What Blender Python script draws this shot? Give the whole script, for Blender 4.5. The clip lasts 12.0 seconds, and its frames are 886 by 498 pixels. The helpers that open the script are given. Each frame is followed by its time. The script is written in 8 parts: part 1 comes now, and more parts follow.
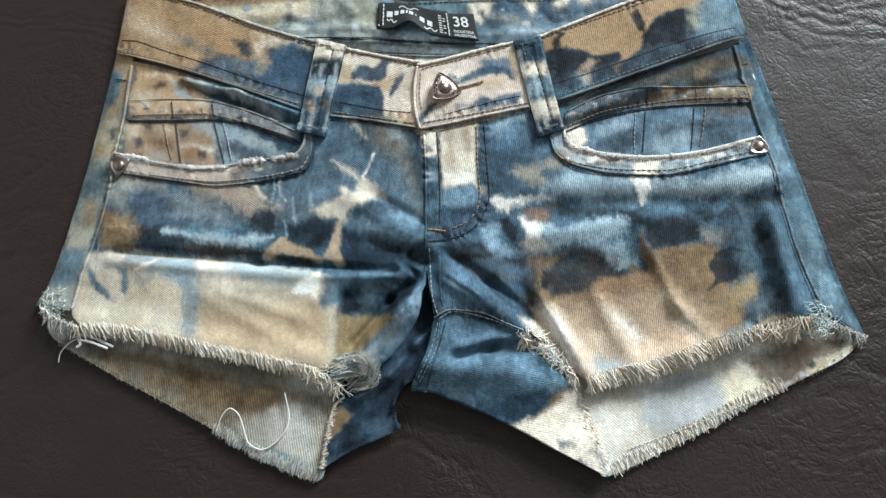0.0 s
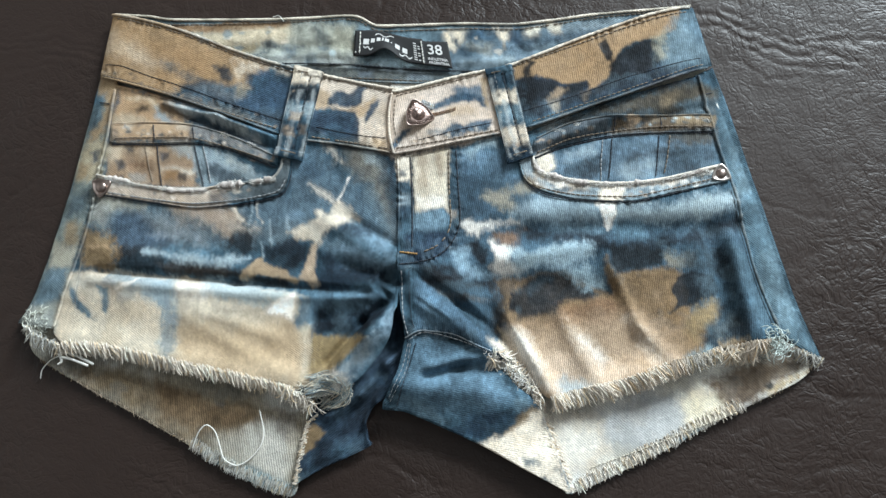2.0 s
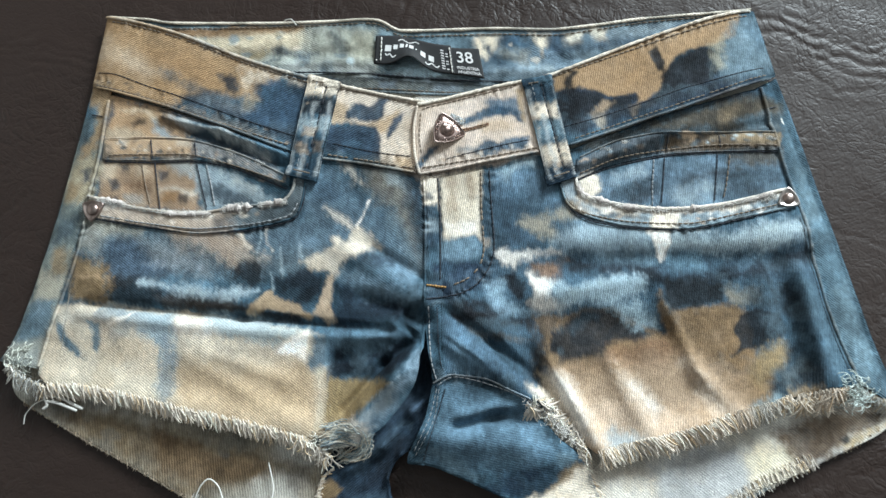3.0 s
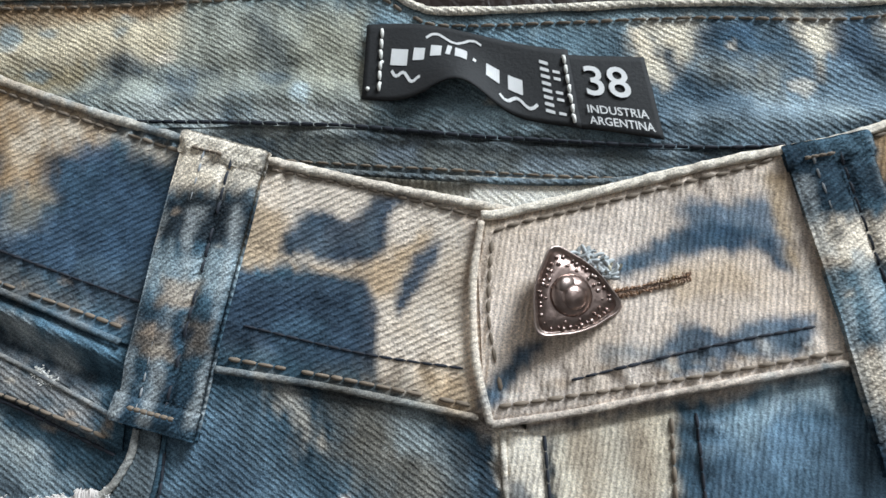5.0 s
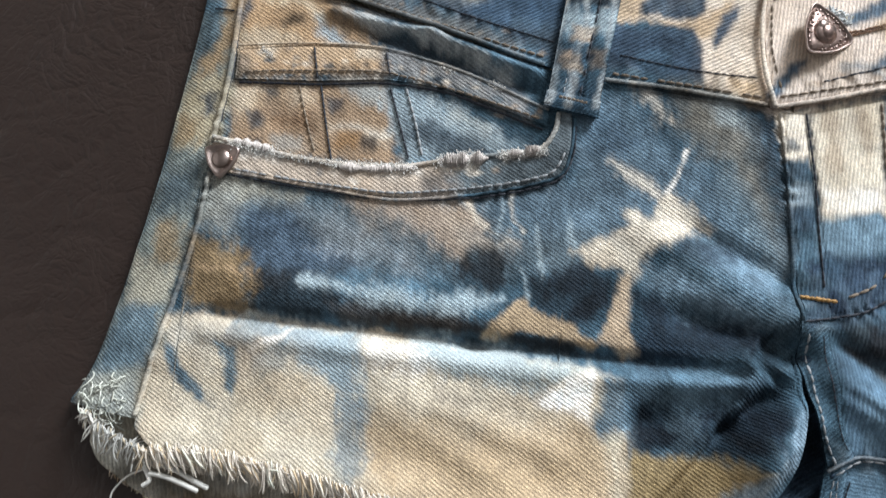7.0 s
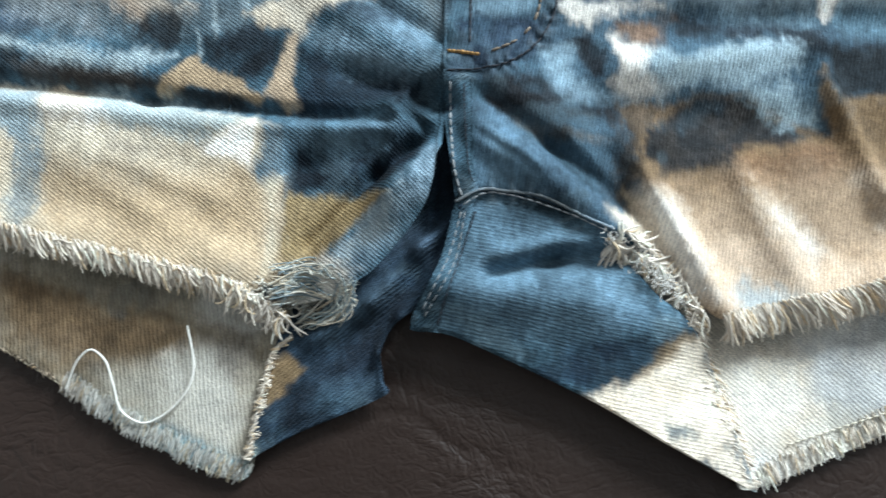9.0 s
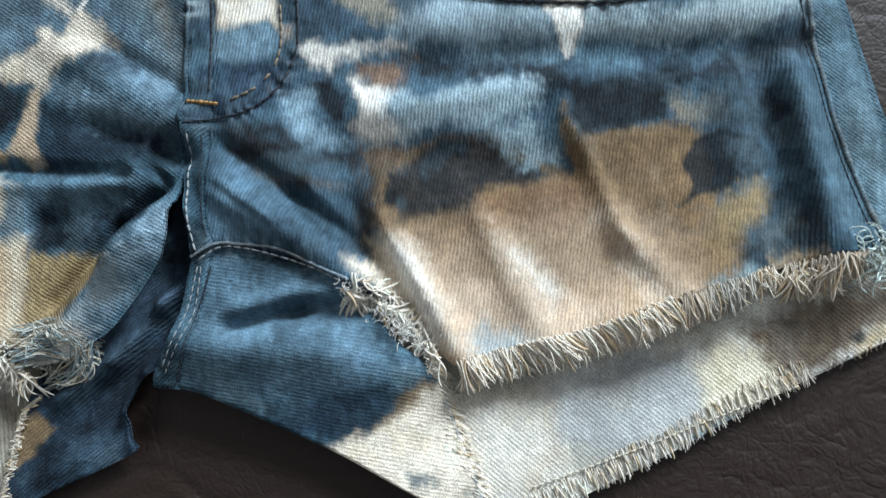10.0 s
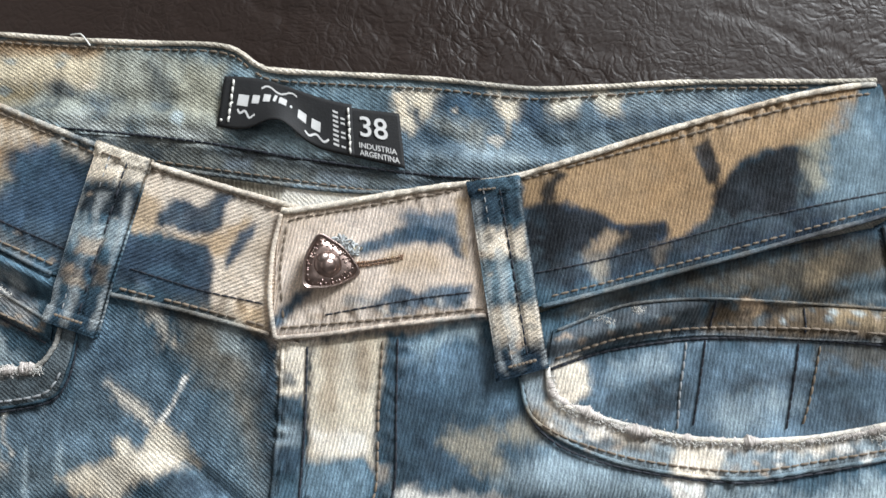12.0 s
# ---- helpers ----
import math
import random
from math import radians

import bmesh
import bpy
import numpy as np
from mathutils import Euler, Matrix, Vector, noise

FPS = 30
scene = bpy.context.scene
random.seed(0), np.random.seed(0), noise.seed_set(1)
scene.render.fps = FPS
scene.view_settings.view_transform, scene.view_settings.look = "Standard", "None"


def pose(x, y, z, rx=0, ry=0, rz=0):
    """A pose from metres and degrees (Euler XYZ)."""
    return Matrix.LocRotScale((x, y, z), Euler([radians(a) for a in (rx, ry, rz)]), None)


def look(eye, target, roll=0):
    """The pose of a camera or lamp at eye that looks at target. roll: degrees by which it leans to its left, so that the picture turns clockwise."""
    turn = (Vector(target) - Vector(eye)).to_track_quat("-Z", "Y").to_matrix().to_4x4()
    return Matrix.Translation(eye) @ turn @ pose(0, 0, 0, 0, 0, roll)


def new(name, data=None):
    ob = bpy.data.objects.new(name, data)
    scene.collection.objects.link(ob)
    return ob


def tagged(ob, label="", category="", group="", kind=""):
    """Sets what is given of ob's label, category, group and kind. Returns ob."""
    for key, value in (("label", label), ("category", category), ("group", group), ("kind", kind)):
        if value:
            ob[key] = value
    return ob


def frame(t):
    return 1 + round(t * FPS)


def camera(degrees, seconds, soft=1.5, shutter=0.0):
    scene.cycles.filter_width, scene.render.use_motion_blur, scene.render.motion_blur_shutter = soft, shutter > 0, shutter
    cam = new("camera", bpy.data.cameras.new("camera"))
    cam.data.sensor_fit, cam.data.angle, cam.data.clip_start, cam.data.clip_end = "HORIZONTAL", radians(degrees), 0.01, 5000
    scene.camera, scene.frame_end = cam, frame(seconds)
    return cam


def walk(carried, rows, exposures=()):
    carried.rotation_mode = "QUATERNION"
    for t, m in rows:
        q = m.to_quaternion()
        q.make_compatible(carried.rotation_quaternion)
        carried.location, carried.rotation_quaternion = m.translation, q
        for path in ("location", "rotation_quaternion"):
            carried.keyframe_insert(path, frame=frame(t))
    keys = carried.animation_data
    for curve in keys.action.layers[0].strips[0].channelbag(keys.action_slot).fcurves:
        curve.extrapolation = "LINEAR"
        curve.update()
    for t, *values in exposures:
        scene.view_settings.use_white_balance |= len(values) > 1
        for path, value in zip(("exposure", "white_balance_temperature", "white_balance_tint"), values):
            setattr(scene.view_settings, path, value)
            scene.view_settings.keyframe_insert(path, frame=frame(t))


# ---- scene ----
cam = camera(60.0, 12.0, shutter=0.18)
PATH = [
    (0, (0.046, -0.137, 0.398), (-0.111, 0.236, -1.56), -21.0),
    (0.5, (0.05, -0.132, 0.407), (-0.111, 0.222, -1.555), -22.6),
    (1, (0.053, -0.129, 0.423), (-0.108, 0.243, -1.536), -21.6),
    (1.5, (0.052, -0.126, 0.416), (-0.106, 0.244, -1.543), -20.9),
    (2, (0.06, -0.129, 0.411), (-0.089, 0.254, -1.547), -19.1),
    (2.5, (0.056, -0.125, 0.41), (-0.094, 0.241, -1.55), -20.1),
    (3, (0.042, -0.106, 0.371), (-0.113, 0.278, -1.586), -19.6),
    (3.5, (0.026, -0.066, 0.301), (-0.133, 0.304, -1.658), -20.7),
    (3.7, (0.025, -0.035, 0.271), (-0.182, 0.25, -1.698), -33.7),
    (5.3, (-0.002, 0.006, 0.137), (-0.185, 0.402, -1.815), -22.4),
    (5.5, (-0.007, 0.004, 0.144), (-0.158, 0.374, -1.816), -20.2),
    (6, (-0.048, -0.007, 0.182), (-0.201, 0.351, -1.779), -20.8),
    (6.5, (-0.073, -0.036, 0.228), (-0.251, 0.314, -1.733), -23.6),
    (7, (-0.07, -0.083, 0.23), (-0.28, 0.253, -1.731), -28.2),
    (7.2, (-0.07, -0.092, 0.232), (-0.276, 0.23, -1.731), -28.6),
    (9, (0.021, -0.142, 0.227), (-0.085, 0.13, -1.752), -17.3),
    (9.5, (0.078, -0.141, 0.221), (-0.044, 0.153, -1.754), -20.4),
    (10, (0.095, -0.118, 0.224), (-0.019, 0.101, -1.76), -25.8),
    (10.5, (0.087, -0.077, 0.232), (-0.032, 0.09, -1.757), -31.3),
    (11, (0.072, -0.044, 0.227), (-0.033, 0.158, -1.76), -22.0),
    (11.5, (0.062, -0.012, 0.223), (-0.052, 0.189, -1.763), -23.2),
    (12, (0.056, 0.008, 0.224), (-0.056, 0.231, -1.761), -20.4),
]
EXPOSURES = [(0.0, 0.38, 5900, 2), (2.5, 0.42, 5900, 2), (3.5, 0.38, 5850, 0), (5.3, 0.04, 5950, 7), (6.0, 0.27, 6300, 10), (6.6, 0.55, 6400, 12), (7.0, 0.42, 6150, 9), (9.0, 0.56, 5800, 1), (10.0, 0.2, 5700, 2), (10.7, 0.2, 5800, 1), (11.5, 0.38, 5850, 4), (12.0, 0.24, 6200, 8)]
walk(cam, [(t, look(eye, target, roll)) for t, eye, target, roll in PATH], EXPOSURES)

# ---- light: one window in the wall beyond the waistband ----
world = bpy.data.worlds.new("sky")
scene.world = world
world.use_nodes = True
wn = world.node_tree.nodes
sky = wn.new("ShaderNodeTexSky")
sky.sky_type, sky.sun_disc, sky.sun_elevation, sky.sun_rotation = "NISHITA", False, radians(38), radians(10)
world.node_tree.links.new(sky.outputs[0], wn["Background"].inputs[0])
wn["Background"].inputs[1].default_value = 0.1

WIN_X0, WIN_X1, WIN_Z0, WIN_Z1, WALL_Y = 1.0, 2.2, 0.85, 2.1, 2.2
lamp = bpy.data.lights.new("window_daylight", "AREA")
lamp.shape, lamp.size, lamp.size_y = "RECTANGLE", WIN_X1 - WIN_X0 - 0.1, WIN_Z1 - WIN_Z0 - 0.1
lamp.energy, lamp.color = 213, (0.97, 0.99, 1.0)
lamp_ob = new("window_daylight", lamp)
lamp_ob.matrix_world = look(((WIN_X0 + WIN_X1) / 2, WALL_Y + 0.06, (WIN_Z0 + WIN_Z1) / 2), ((WIN_X0 + WIN_X1) / 2, 0, (WIN_Z0 + WIN_Z1) / 2))

# ---- materials ----


def material(name):
    m = bpy.data.materials.new(name)
    m.use_nodes = True
    nt = m.node_tree
    return m, nt, nt.nodes["Principled BSDF"]


def node(nt, kind, **inputs):
    n = nt.nodes.new(kind)
    for key, value in inputs.items():
        n.inputs[key.replace("_", " ")].default_value = value
    return n


def math_node(nt, op, a, b=None, clamp=False):
    n = nt.nodes.new("ShaderNodeMath")
    n.operation, n.use_clamp = op, clamp
    for i, v in enumerate((a, b)):
        if v is None:
            continue
        if isinstance(v, (int, float)):
            n.inputs[i].default_value = v
        else:
            nt.links.new(v, n.inputs[i])
    return n.outputs[0]


def mix_colour(nt, fac, a, b, blend="MIX"):
    n = nt.nodes.new("ShaderNodeMix")
    n.data_type, n.blend_type = "RGBA", blend
    for socket, v in ((n.inputs[0], fac), (n.inputs[6], a), (n.inputs[7], b)):
        if isinstance(v, (int, float)):
            socket.default_value = v
        elif isinstance(v, tuple):
            socket.default_value = (*v, 1)
        else:
            nt.links.new(v, socket)
    return n.outputs[2]


def denim(name, slant=55, pitch=0.00098, rib=1.0, relief=0.6, fuzz=1.0, bead=0.13, grain=1.0):
    """Dyed twill: dye and painted fold shade from the mesh, diagonal ribs, weft specks, lint."""
    m, nt, bsdf = material(name)
    dye = nt.nodes.new("ShaderNodeAttribute")
    dye.attribute_name = "dye"
    geo = nt.nodes.new("ShaderNodeTexCoord")
    place = geo.outputs["Object"]
    split = nt.nodes.new("ShaderNodeSeparateXYZ")
    nt.links.new(place, split.inputs[0])

    def noise_at(scale, detail=3.0, rough=0.5):
        n = node(nt, "ShaderNodeTexNoise", Scale=scale, Detail=detail, Roughness=rough)
        nt.links.new(place, n.inputs["Vector"])
        return n.outputs["Fac"]
    c, s = math.cos(radians(slant)), math.sin(radians(slant))
    sway = math_node(nt, "ADD", math_node(nt, "MULTIPLY", noise_at(40.0, 1.0), pitch * 1.5), math_node(nt, "MULTIPLY", noise_at(900.0, 2.0), pitch * 0.8))
    across = math_node(nt, "ADD", math_node(nt, "MULTIPLY", split.outputs[0], c), math_node(nt, "MULTIPLY", split.outputs[1], s))
    ribs = math_node(nt, "SINE", math_node(nt, "MULTIPLY", math_node(nt, "ADD", across, sway), 2 * math.pi / pitch))
    along = math_node(nt, "ADD", math_node(nt, "MULTIPLY", split.outputs[0], -s), math_node(nt, "MULTIPLY", split.outputs[1], c))
    beads = math_node(nt, "SINE", math_node(nt, "ADD", math_node(nt, "MULTIPLY", math_node(nt, "ADD", along, sway), 2 * math.pi / (pitch * 0.7)), math_node(nt, "MULTIPLY", ribs, 1.3)))
    weave = math_node(nt, "ADD", math_node(nt, "MULTIPLY", ribs, 0.29 * rib), math_node(nt, "MULTIPLY", beads, bead))
    lay = nt.nodes.new("ShaderNodeCombineXYZ")
    nt.links.new(across, lay.inputs[0])
    nt.links.new(math_node(nt, "MULTIPLY", along, 0.3), lay.inputs[1])
    streak = node(nt, "ShaderNodeTexNoise", Scale=1500.0, Detail=2.0)
    nt.links.new(lay.outputs[0], streak.inputs["Vector"])
    weave = math_node(nt, "ADD", weave, math_node(nt, "MULTIPLY", math_node(nt, "SUBTRACT", streak.outputs["Fac"], 0.5), 1.1 * fuzz))
    weave = math_node(nt, "ADD", weave, math_node(nt, "MULTIPLY", math_node(nt, "SUBTRACT", noise_at(1400.0, 2.0), 0.5), 0.35 * fuzz))
    weave = math_node(nt, "ADD", weave, 0.5, clamp=True)
    blotch = noise_at(120.0, 6.0, 0.65)
    level = math_node(nt, "ADD", math_node(nt, "MULTIPLY", weave, 0.75), math_node(nt, "MULTIPLY", math_node(nt, "ADD", blotch, math_node(nt, "MULTIPLY", math_node(nt, "SUBTRACT", noise_at(420.0, 3.0), 0.5), 1.3)), 0.5), clamp=True)
    deep = mix_colour(nt, 1.0, dye.outputs["Color"], (0.66, 0.66, 0.69), "MULTIPLY")
    high = mix_colour(nt, 0.010, mix_colour(nt, 1.0, dye.outputs["Color"], (1.30, 1.30, 1.28), "MULTIPLY"), (0.55, 0.60, 0.62))
    col = mix_colour(nt, level, deep, high)
    speck = math_node(nt, "MULTIPLY", math_node(nt, "SUBTRACT", noise_at(1900.0, 2.0), 0.58, clamp=True), 0.32 * fuzz)
    col = mix_colour(nt, speck, col, (0.45, 0.47, 0.47))
    salt = math_node(nt, "MULTIPLY", math_node(nt, "SUBTRACT", noise_at(3600.0, 1.0), 0.5), 2.6)
    salt = math_node(nt, "ADD", math_node(nt, "MULTIPLY", salt, grain), 0.5, clamp=True)
    col = mix_colour(nt, 1.0, col, mix_colour(nt, salt, (0.55, 0.55, 0.57), (1.45, 1.45, 1.43)), "MULTIPLY")
    nt.links.new(col, bsdf.inputs["Base Color"])
    bsdf.inputs["Roughness"].default_value = 0.85
    bsdf.inputs["Specular IOR Level"].default_value = 0.10
    bump = node(nt, "ShaderNodeBump", Strength=relief, Distance=0.0004)
    nt.links.new(math_node(nt, "ADD", weave, math_node(nt, "MULTIPLY", noise_at(500.0, 4.0), 0.8)), bump.inputs["Height"])
    nt.links.new(bump.outputs[0], bsdf.inputs["Normal"])
    return m


def plain(name, colour, rough=0.7, metal=0.0, grain=0.0, scale=400.0, relief=0.0):
    m, nt, bsdf = material(name)
    bsdf.inputs["Base Color"].default_value = (*colour, 1)
    bsdf.inputs["Roughness"].default_value = rough
    bsdf.inputs["Metallic"].default_value = metal
    geo = nt.nodes.new("ShaderNodeTexCoord")
    n = node(nt, "ShaderNodeTexNoise", Scale=scale, Detail=4.0)
    nt.links.new(geo.outputs["Object"], n.inputs["Vector"])
    if grain:
        shade = tuple(v * (1 - grain) for v in colour)
        nt.links.new(mix_colour(nt, n.outputs["Fac"], shade, tuple(min(1, v * (1 + grain)) for v in colour)), bsdf.inputs["Base Color"])
    if relief:
        b = node(nt, "ShaderNodeBump", Strength=relief, Distance=0.0002)
        nt.links.new(n.outputs["Fac"], b.inputs["Height"])
        nt.links.new(b.outputs[0], bsdf.inputs["Normal"])
    return m


def leather():
    m, nt, bsdf = material("brown_leatherette")
    geo = nt.nodes.new("ShaderNodeTexCoord")

    def noise_at(scale, detail=4.0, where=None):
        n = node(nt, "ShaderNodeTexNoise", Scale=scale, Detail=detail)
        nt.links.new(where or geo.outputs["Object"], n.inputs["Vector"])
        return n
    big = noise_at(7.0, 5.0).outputs["Fac"]
    warp = nt.nodes.new("ShaderNodeVectorMath")
    warp.operation = "MULTIPLY_ADD"
    nt.links.new(noise_at(28.0, 4.0).outputs["Color"], warp.inputs[0])
    warp.inputs[1].default_value = (0.03, 0.03, 0.0)
    nt.links.new(geo.outputs["Object"], warp.inputs[2])

    def veins(scale, width):
        v = nt.nodes.new("ShaderNodeTexVoronoi")
        v.feature = "DISTANCE_TO_EDGE"
        v.inputs["Scale"].default_value = scale
        nt.links.new(warp.outputs[0], v.inputs["Vector"])
        return math_node(nt, "DIVIDE", v.outputs["Distance"], width, clamp=True)
    patch = math_node(nt, "MULTIPLY", math_node(nt, "SUBTRACT", noise_at(11.0, 3.0).outputs["Fac"], 0.40, clamp=True), 3.5, clamp=True)
    fine = math_node(nt, "ADD", math_node(nt, "MULTIPLY", veins(210.0, 0.16), 0.5), math_node(nt, "MULTIPLY", veins(480.0, 0.25), 0.3))
    wrinkle = math_node(nt, "ADD", math_node(nt, "MULTIPLY", math_node(nt, "ADD", math_node(nt, "MULTIPLY", veins(55.0, 0.10), 0.7), math_node(nt, "MULTIPLY", veins(120.0, 0.14), 0.6)), patch), math_node(nt, "MULTIPLY", fine, math_node(nt, "ADD", math_node(nt, "MULTIPLY", patch, 0.6), 0.3)))
    grain = nt.nodes.new("ShaderNodeTexVoronoi")
    grain.inputs["Scale"].default_value = 700.0
    nt.links.new(geo.outputs["Object"], grain.inputs["Vector"])
    pebble = math_node(nt, "ADD", math_node(nt, "MULTIPLY", grain.outputs["Distance"], 0.2), math_node(nt, "MULTIPLY", noise_at(330.0, 4.0).outputs["Fac"], 0.2))
    col = mix_colour(nt, big, (0.0180, 0.0105, 0.0082), (0.0310, 0.0198, 0.0156))
    nt.links.new(col, bsdf.inputs["Base Color"])
    nt.links.new(math_node(nt, "ADD", math_node(nt, "MULTIPLY", big, 0.2), 0.35), bsdf.inputs["Roughness"])
    bsdf.inputs["Specular IOR Level"].default_value = 0.31
    bump = node(nt, "ShaderNodeBump", Strength=0.36, Distance=0.0009)
    nt.links.new(math_node(nt, "ADD", wrinkle, pebble), bump.inputs["Height"])
    nt.links.new(bump.outputs[0], bsdf.inputs["Normal"])
    return m


DENIM = denim("bleached_denim", slant=57, rib=0.78, relief=0.7, fuzz=0.85, bead=0.08)
DENIM_EDGE = denim("bleached_denim_edge", slant=118, pitch=0.00112, rib=0.45, relief=0.6, bead=0.04, grain=0.7)
DENIM_BAND = denim("bleached_denim_band", slant=118, pitch=0.00112, rib=0.95, relief=0.85, fuzz=0.7, bead=0.04, grain=0.6)
DENIM_LOOP = denim("bleached_denim_bias", slant=132, relief=0.8, bead=0.06)
DENIM_RIGHT = denim("bleached_denim_upright", slant=-7, pitch=0.00105, rib=0.88, relief=0.6, fuzz=0.9, bead=0.02, grain=0.7)
DENIM_CROSS = denim("bleached_denim_level", slant=82, pitch=0.00105, rib=0.6, relief=0.45, bead=0.06)
INSIDE_STEEP = denim("denim_reverse_steep", slant=12, pitch=0.00125, rib=0.95, relief=0.7, fuzz=0.6, bead=0.06, grain=0.6)
INSIDE_BIAS = denim("denim_reverse_bias", slant=52, pitch=0.00105, rib=0.65, relief=0.5, fuzz=0.6, bead=0.06)
LINING = denim("denim_lining", slant=62, pitch=0.0010, rib=0.75, relief=0.7, fuzz=1.0, bead=0.1)


def yarn_dyed():
    m, nt, bsdf = material("frayed_yarn")
    dye = nt.nodes.new("ShaderNodeAttribute")
    dye.attribute_name = "dye"
    nt.links.new(dye.outputs["Color"], bsdf.inputs["Base Color"])
    bsdf.inputs["Roughness"].default_value = 0.9
    return m


YARN = yarn_dyed()
WORN = plain("worn_white_lint", (0.60, 0.54, 0.50), 0.95, grain=0.2, relief=0.8)
THREAD_DARK = plain("dark_navy_thread", (0.014, 0.017, 0.026), 0.75)
THREAD_GREY = plain("grey_thread", (0.28, 0.29, 0.30), 0.8, grain=0.3)
THREAD_TAN = plain("tan_thread", (0.19, 0.148, 0.108), 0.75, grain=0.35)
THREAD_PALE = plain("pale_thread", (0.55, 0.50, 0.40), 0.8, grain=0.3)
THREAD_WHITE = plain("white_loose_thread", (0.75, 0.73, 0.68), 0.8)
METAL = plain("aged_nickel", (0.34, 0.27, 0.24), 0.33, 1.0, grain=0.3, scale=600)
SATIN = plain("black_satin", (0.007, 0.007, 0.008), 0.75, grain=0.5, scale=1500, relief=0.5)
PRINT = plain("silver_print", (0.62, 0.61, 0.60), 0.55, grain=0.2)
# tones of the unseen room, set for fill light and leather reflections
PAINT = plain("grey_wall_paint", (0.27, 0.27, 0.27), 0.9, grain=0.04, scale=6)
PAINT_LIGHT = plain("white_wall_paint", (0.68, 0.66, 0.64), 0.9, grain=0.04, scale=6)
PAINT_DARK = plain("brown_wall_paint", (0.10, 0.095, 0.09), 0.9, grain=0.06, scale=6)
TIMBER = plain("floor_timber", (0.24, 0.15, 0.08), 0.5, grain=0.3, scale=20)
LEATHER = leather()

# ---- drawing helpers; plan measures are in millimetres ----


def value_noise(x, y, cell, seed):
    """Smooth noise from -1 to 1 over the plan."""
    gx, gy = x / cell + 1000.0, y / cell + 1000.0
    ix, iy = np.floor(gx).astype(np.int64), np.floor(gy).astype(np.int64)
    fx, fy = gx - ix, gy - iy
    fx, fy = fx * fx * (3 - 2 * fx), fy * fy * (3 - 2 * fy)

    def lattice(a, b):
        h = (a * 374761393 + b * 668265263 + seed * 974634777) & 0xFFFFFFFF
        h = ((h ^ (h >> 13)) * 1274126177) & 0xFFFFFFFF
        return ((h ^ (h >> 16)) & 0xFFFF) / 32767.5 - 1
    top = lattice(ix, iy) * (1 - fx) + lattice(ix + 1, iy) * fx
    low = lattice(ix, iy + 1) * (1 - fx) + lattice(ix + 1, iy + 1) * fx
    return top * (1 - fy) + low * fy


def curve(points, n, smooth=True):
    """n points evenly along a smooth line through the given ones."""
    p = np.array(points, float)
    if smooth and len(p) > 2:
        ext = np.vstack([2 * p[0] - p[1], p, 2 * p[-1] - p[-2]])
        out = []
        for i in range(1, len(ext) - 2):
            a, b, c, d = ext[i - 1:i + 3]
            t = np.linspace(0, 1, 24, endpoint=False)[:, None]
            m0, m1 = (c - a) * 0.42, (d - b) * 0.42
            out.append((2 * t**3 - 3 * t**2 + 1) * b + (t**3 - 2 * t**2 + t) * m0 + (3 * t**2 - 2 * t**3) * c + (t**3 - t**2) * m1)
        p = np.vstack(out + [p[-1:]])
    run = np.r_[0, np.cumsum(np.hypot(*np.diff(p, axis=0).T))]
    s = np.linspace(0, run[-1], n)
    return np.c_[np.interp(s, run, p[:, 0]), np.interp(s, run, p[:, 1])]


# ---- the cloth's relief ----
SIDE_LEFT = np.array([(-206.0, -99.0), (-199.0, -84.0), (-189.0, -42.0), (-182.0, 1.0), (-178.0, 42.0), (-174.0, 87.0)])
SIDE_RIGHT = np.array([(226.0, -102.0), (212.0, -72.0), (200.0, -31.0), (178.0, 35.0), (172.0, 57.0), (162.0, 93.0)])
FOLDS = []


def fold(a, b, width, height):
    FOLDS.append((a, b, width, height))


# hip creases
fold((92.0, -130.0), (137.0, -113.0), 8, 1.6)
fold((137.0, -113.0), (192.0, -94.0), 8, 2.4)
fold((-170.0, -107.0), (-110.0, -115.0), 8, 1.6)
fold((-110.0, -115.0), (-50.0, -124.0), 8, 1.8)
fold((-160.0, -68.5), (-83.0, -72.0), 2.6, -2.6)
fold((-83.0, -72.0), (-10.0, -75.5), 2.6, -3.0)
fold((-160.0, -74.0), (-60.0, -79.0), 3.6, 1.5)
fold((-157.0, -58.0), (-78.0, -63.0), 7, 1.8)
fold((-166.0, -79.0), (-54.0, -84.0), 10, 1.0)
fold((-1.0, -82.0), (-12.0, -91.0), 2.4, -4.2)
fold((-12.0, -91.0), (-29.0, -113.0), 2.2, -3.2)
fold((2.5, -86.0), (-5.5, -99.0), 5.4, 5.6)
fold((-5.5, -99.0), (-20.0, -119.0), 6.0, 6.0)
fold((-22.0, -59.0), (7.0, -69.0), 3.5, -2.8)
fold((-36.0, -36.0), (5.0, -60.0), 5, 1.3)
fold((-32.0, -89.0), (7.0, -79.0), 5, -3.0)
fold((-20.0, -36.0), (4.0, -49.0), 3, -1.5)
fold((-9.0, -71.0), (-23.0, -87.0), 5, 2.4)
fold((-103.0, -95.0), (-51.0, -120.0), 5, 0.9)
fold((-97.0, -90.0), (-59.0, -101.0), 4, 0.8)
fold((117.0, -55.0), (133.0, -89.0), 3.5, 1.7)
fold((133.0, -89.0), (153.0, -108.0), 4, 1.4)
fold((65.0, -87.0), (89.0, -124.0), 4.5, 2.6)
fold((57.0, -84.0), (79.0, -121.0), 4, -1.8)
fold((93.0, -86.0), (113.0, -120.0), 5, 1.5)
fold((64.0, -54.0), (113.0, -44.0), 6, 2.2)
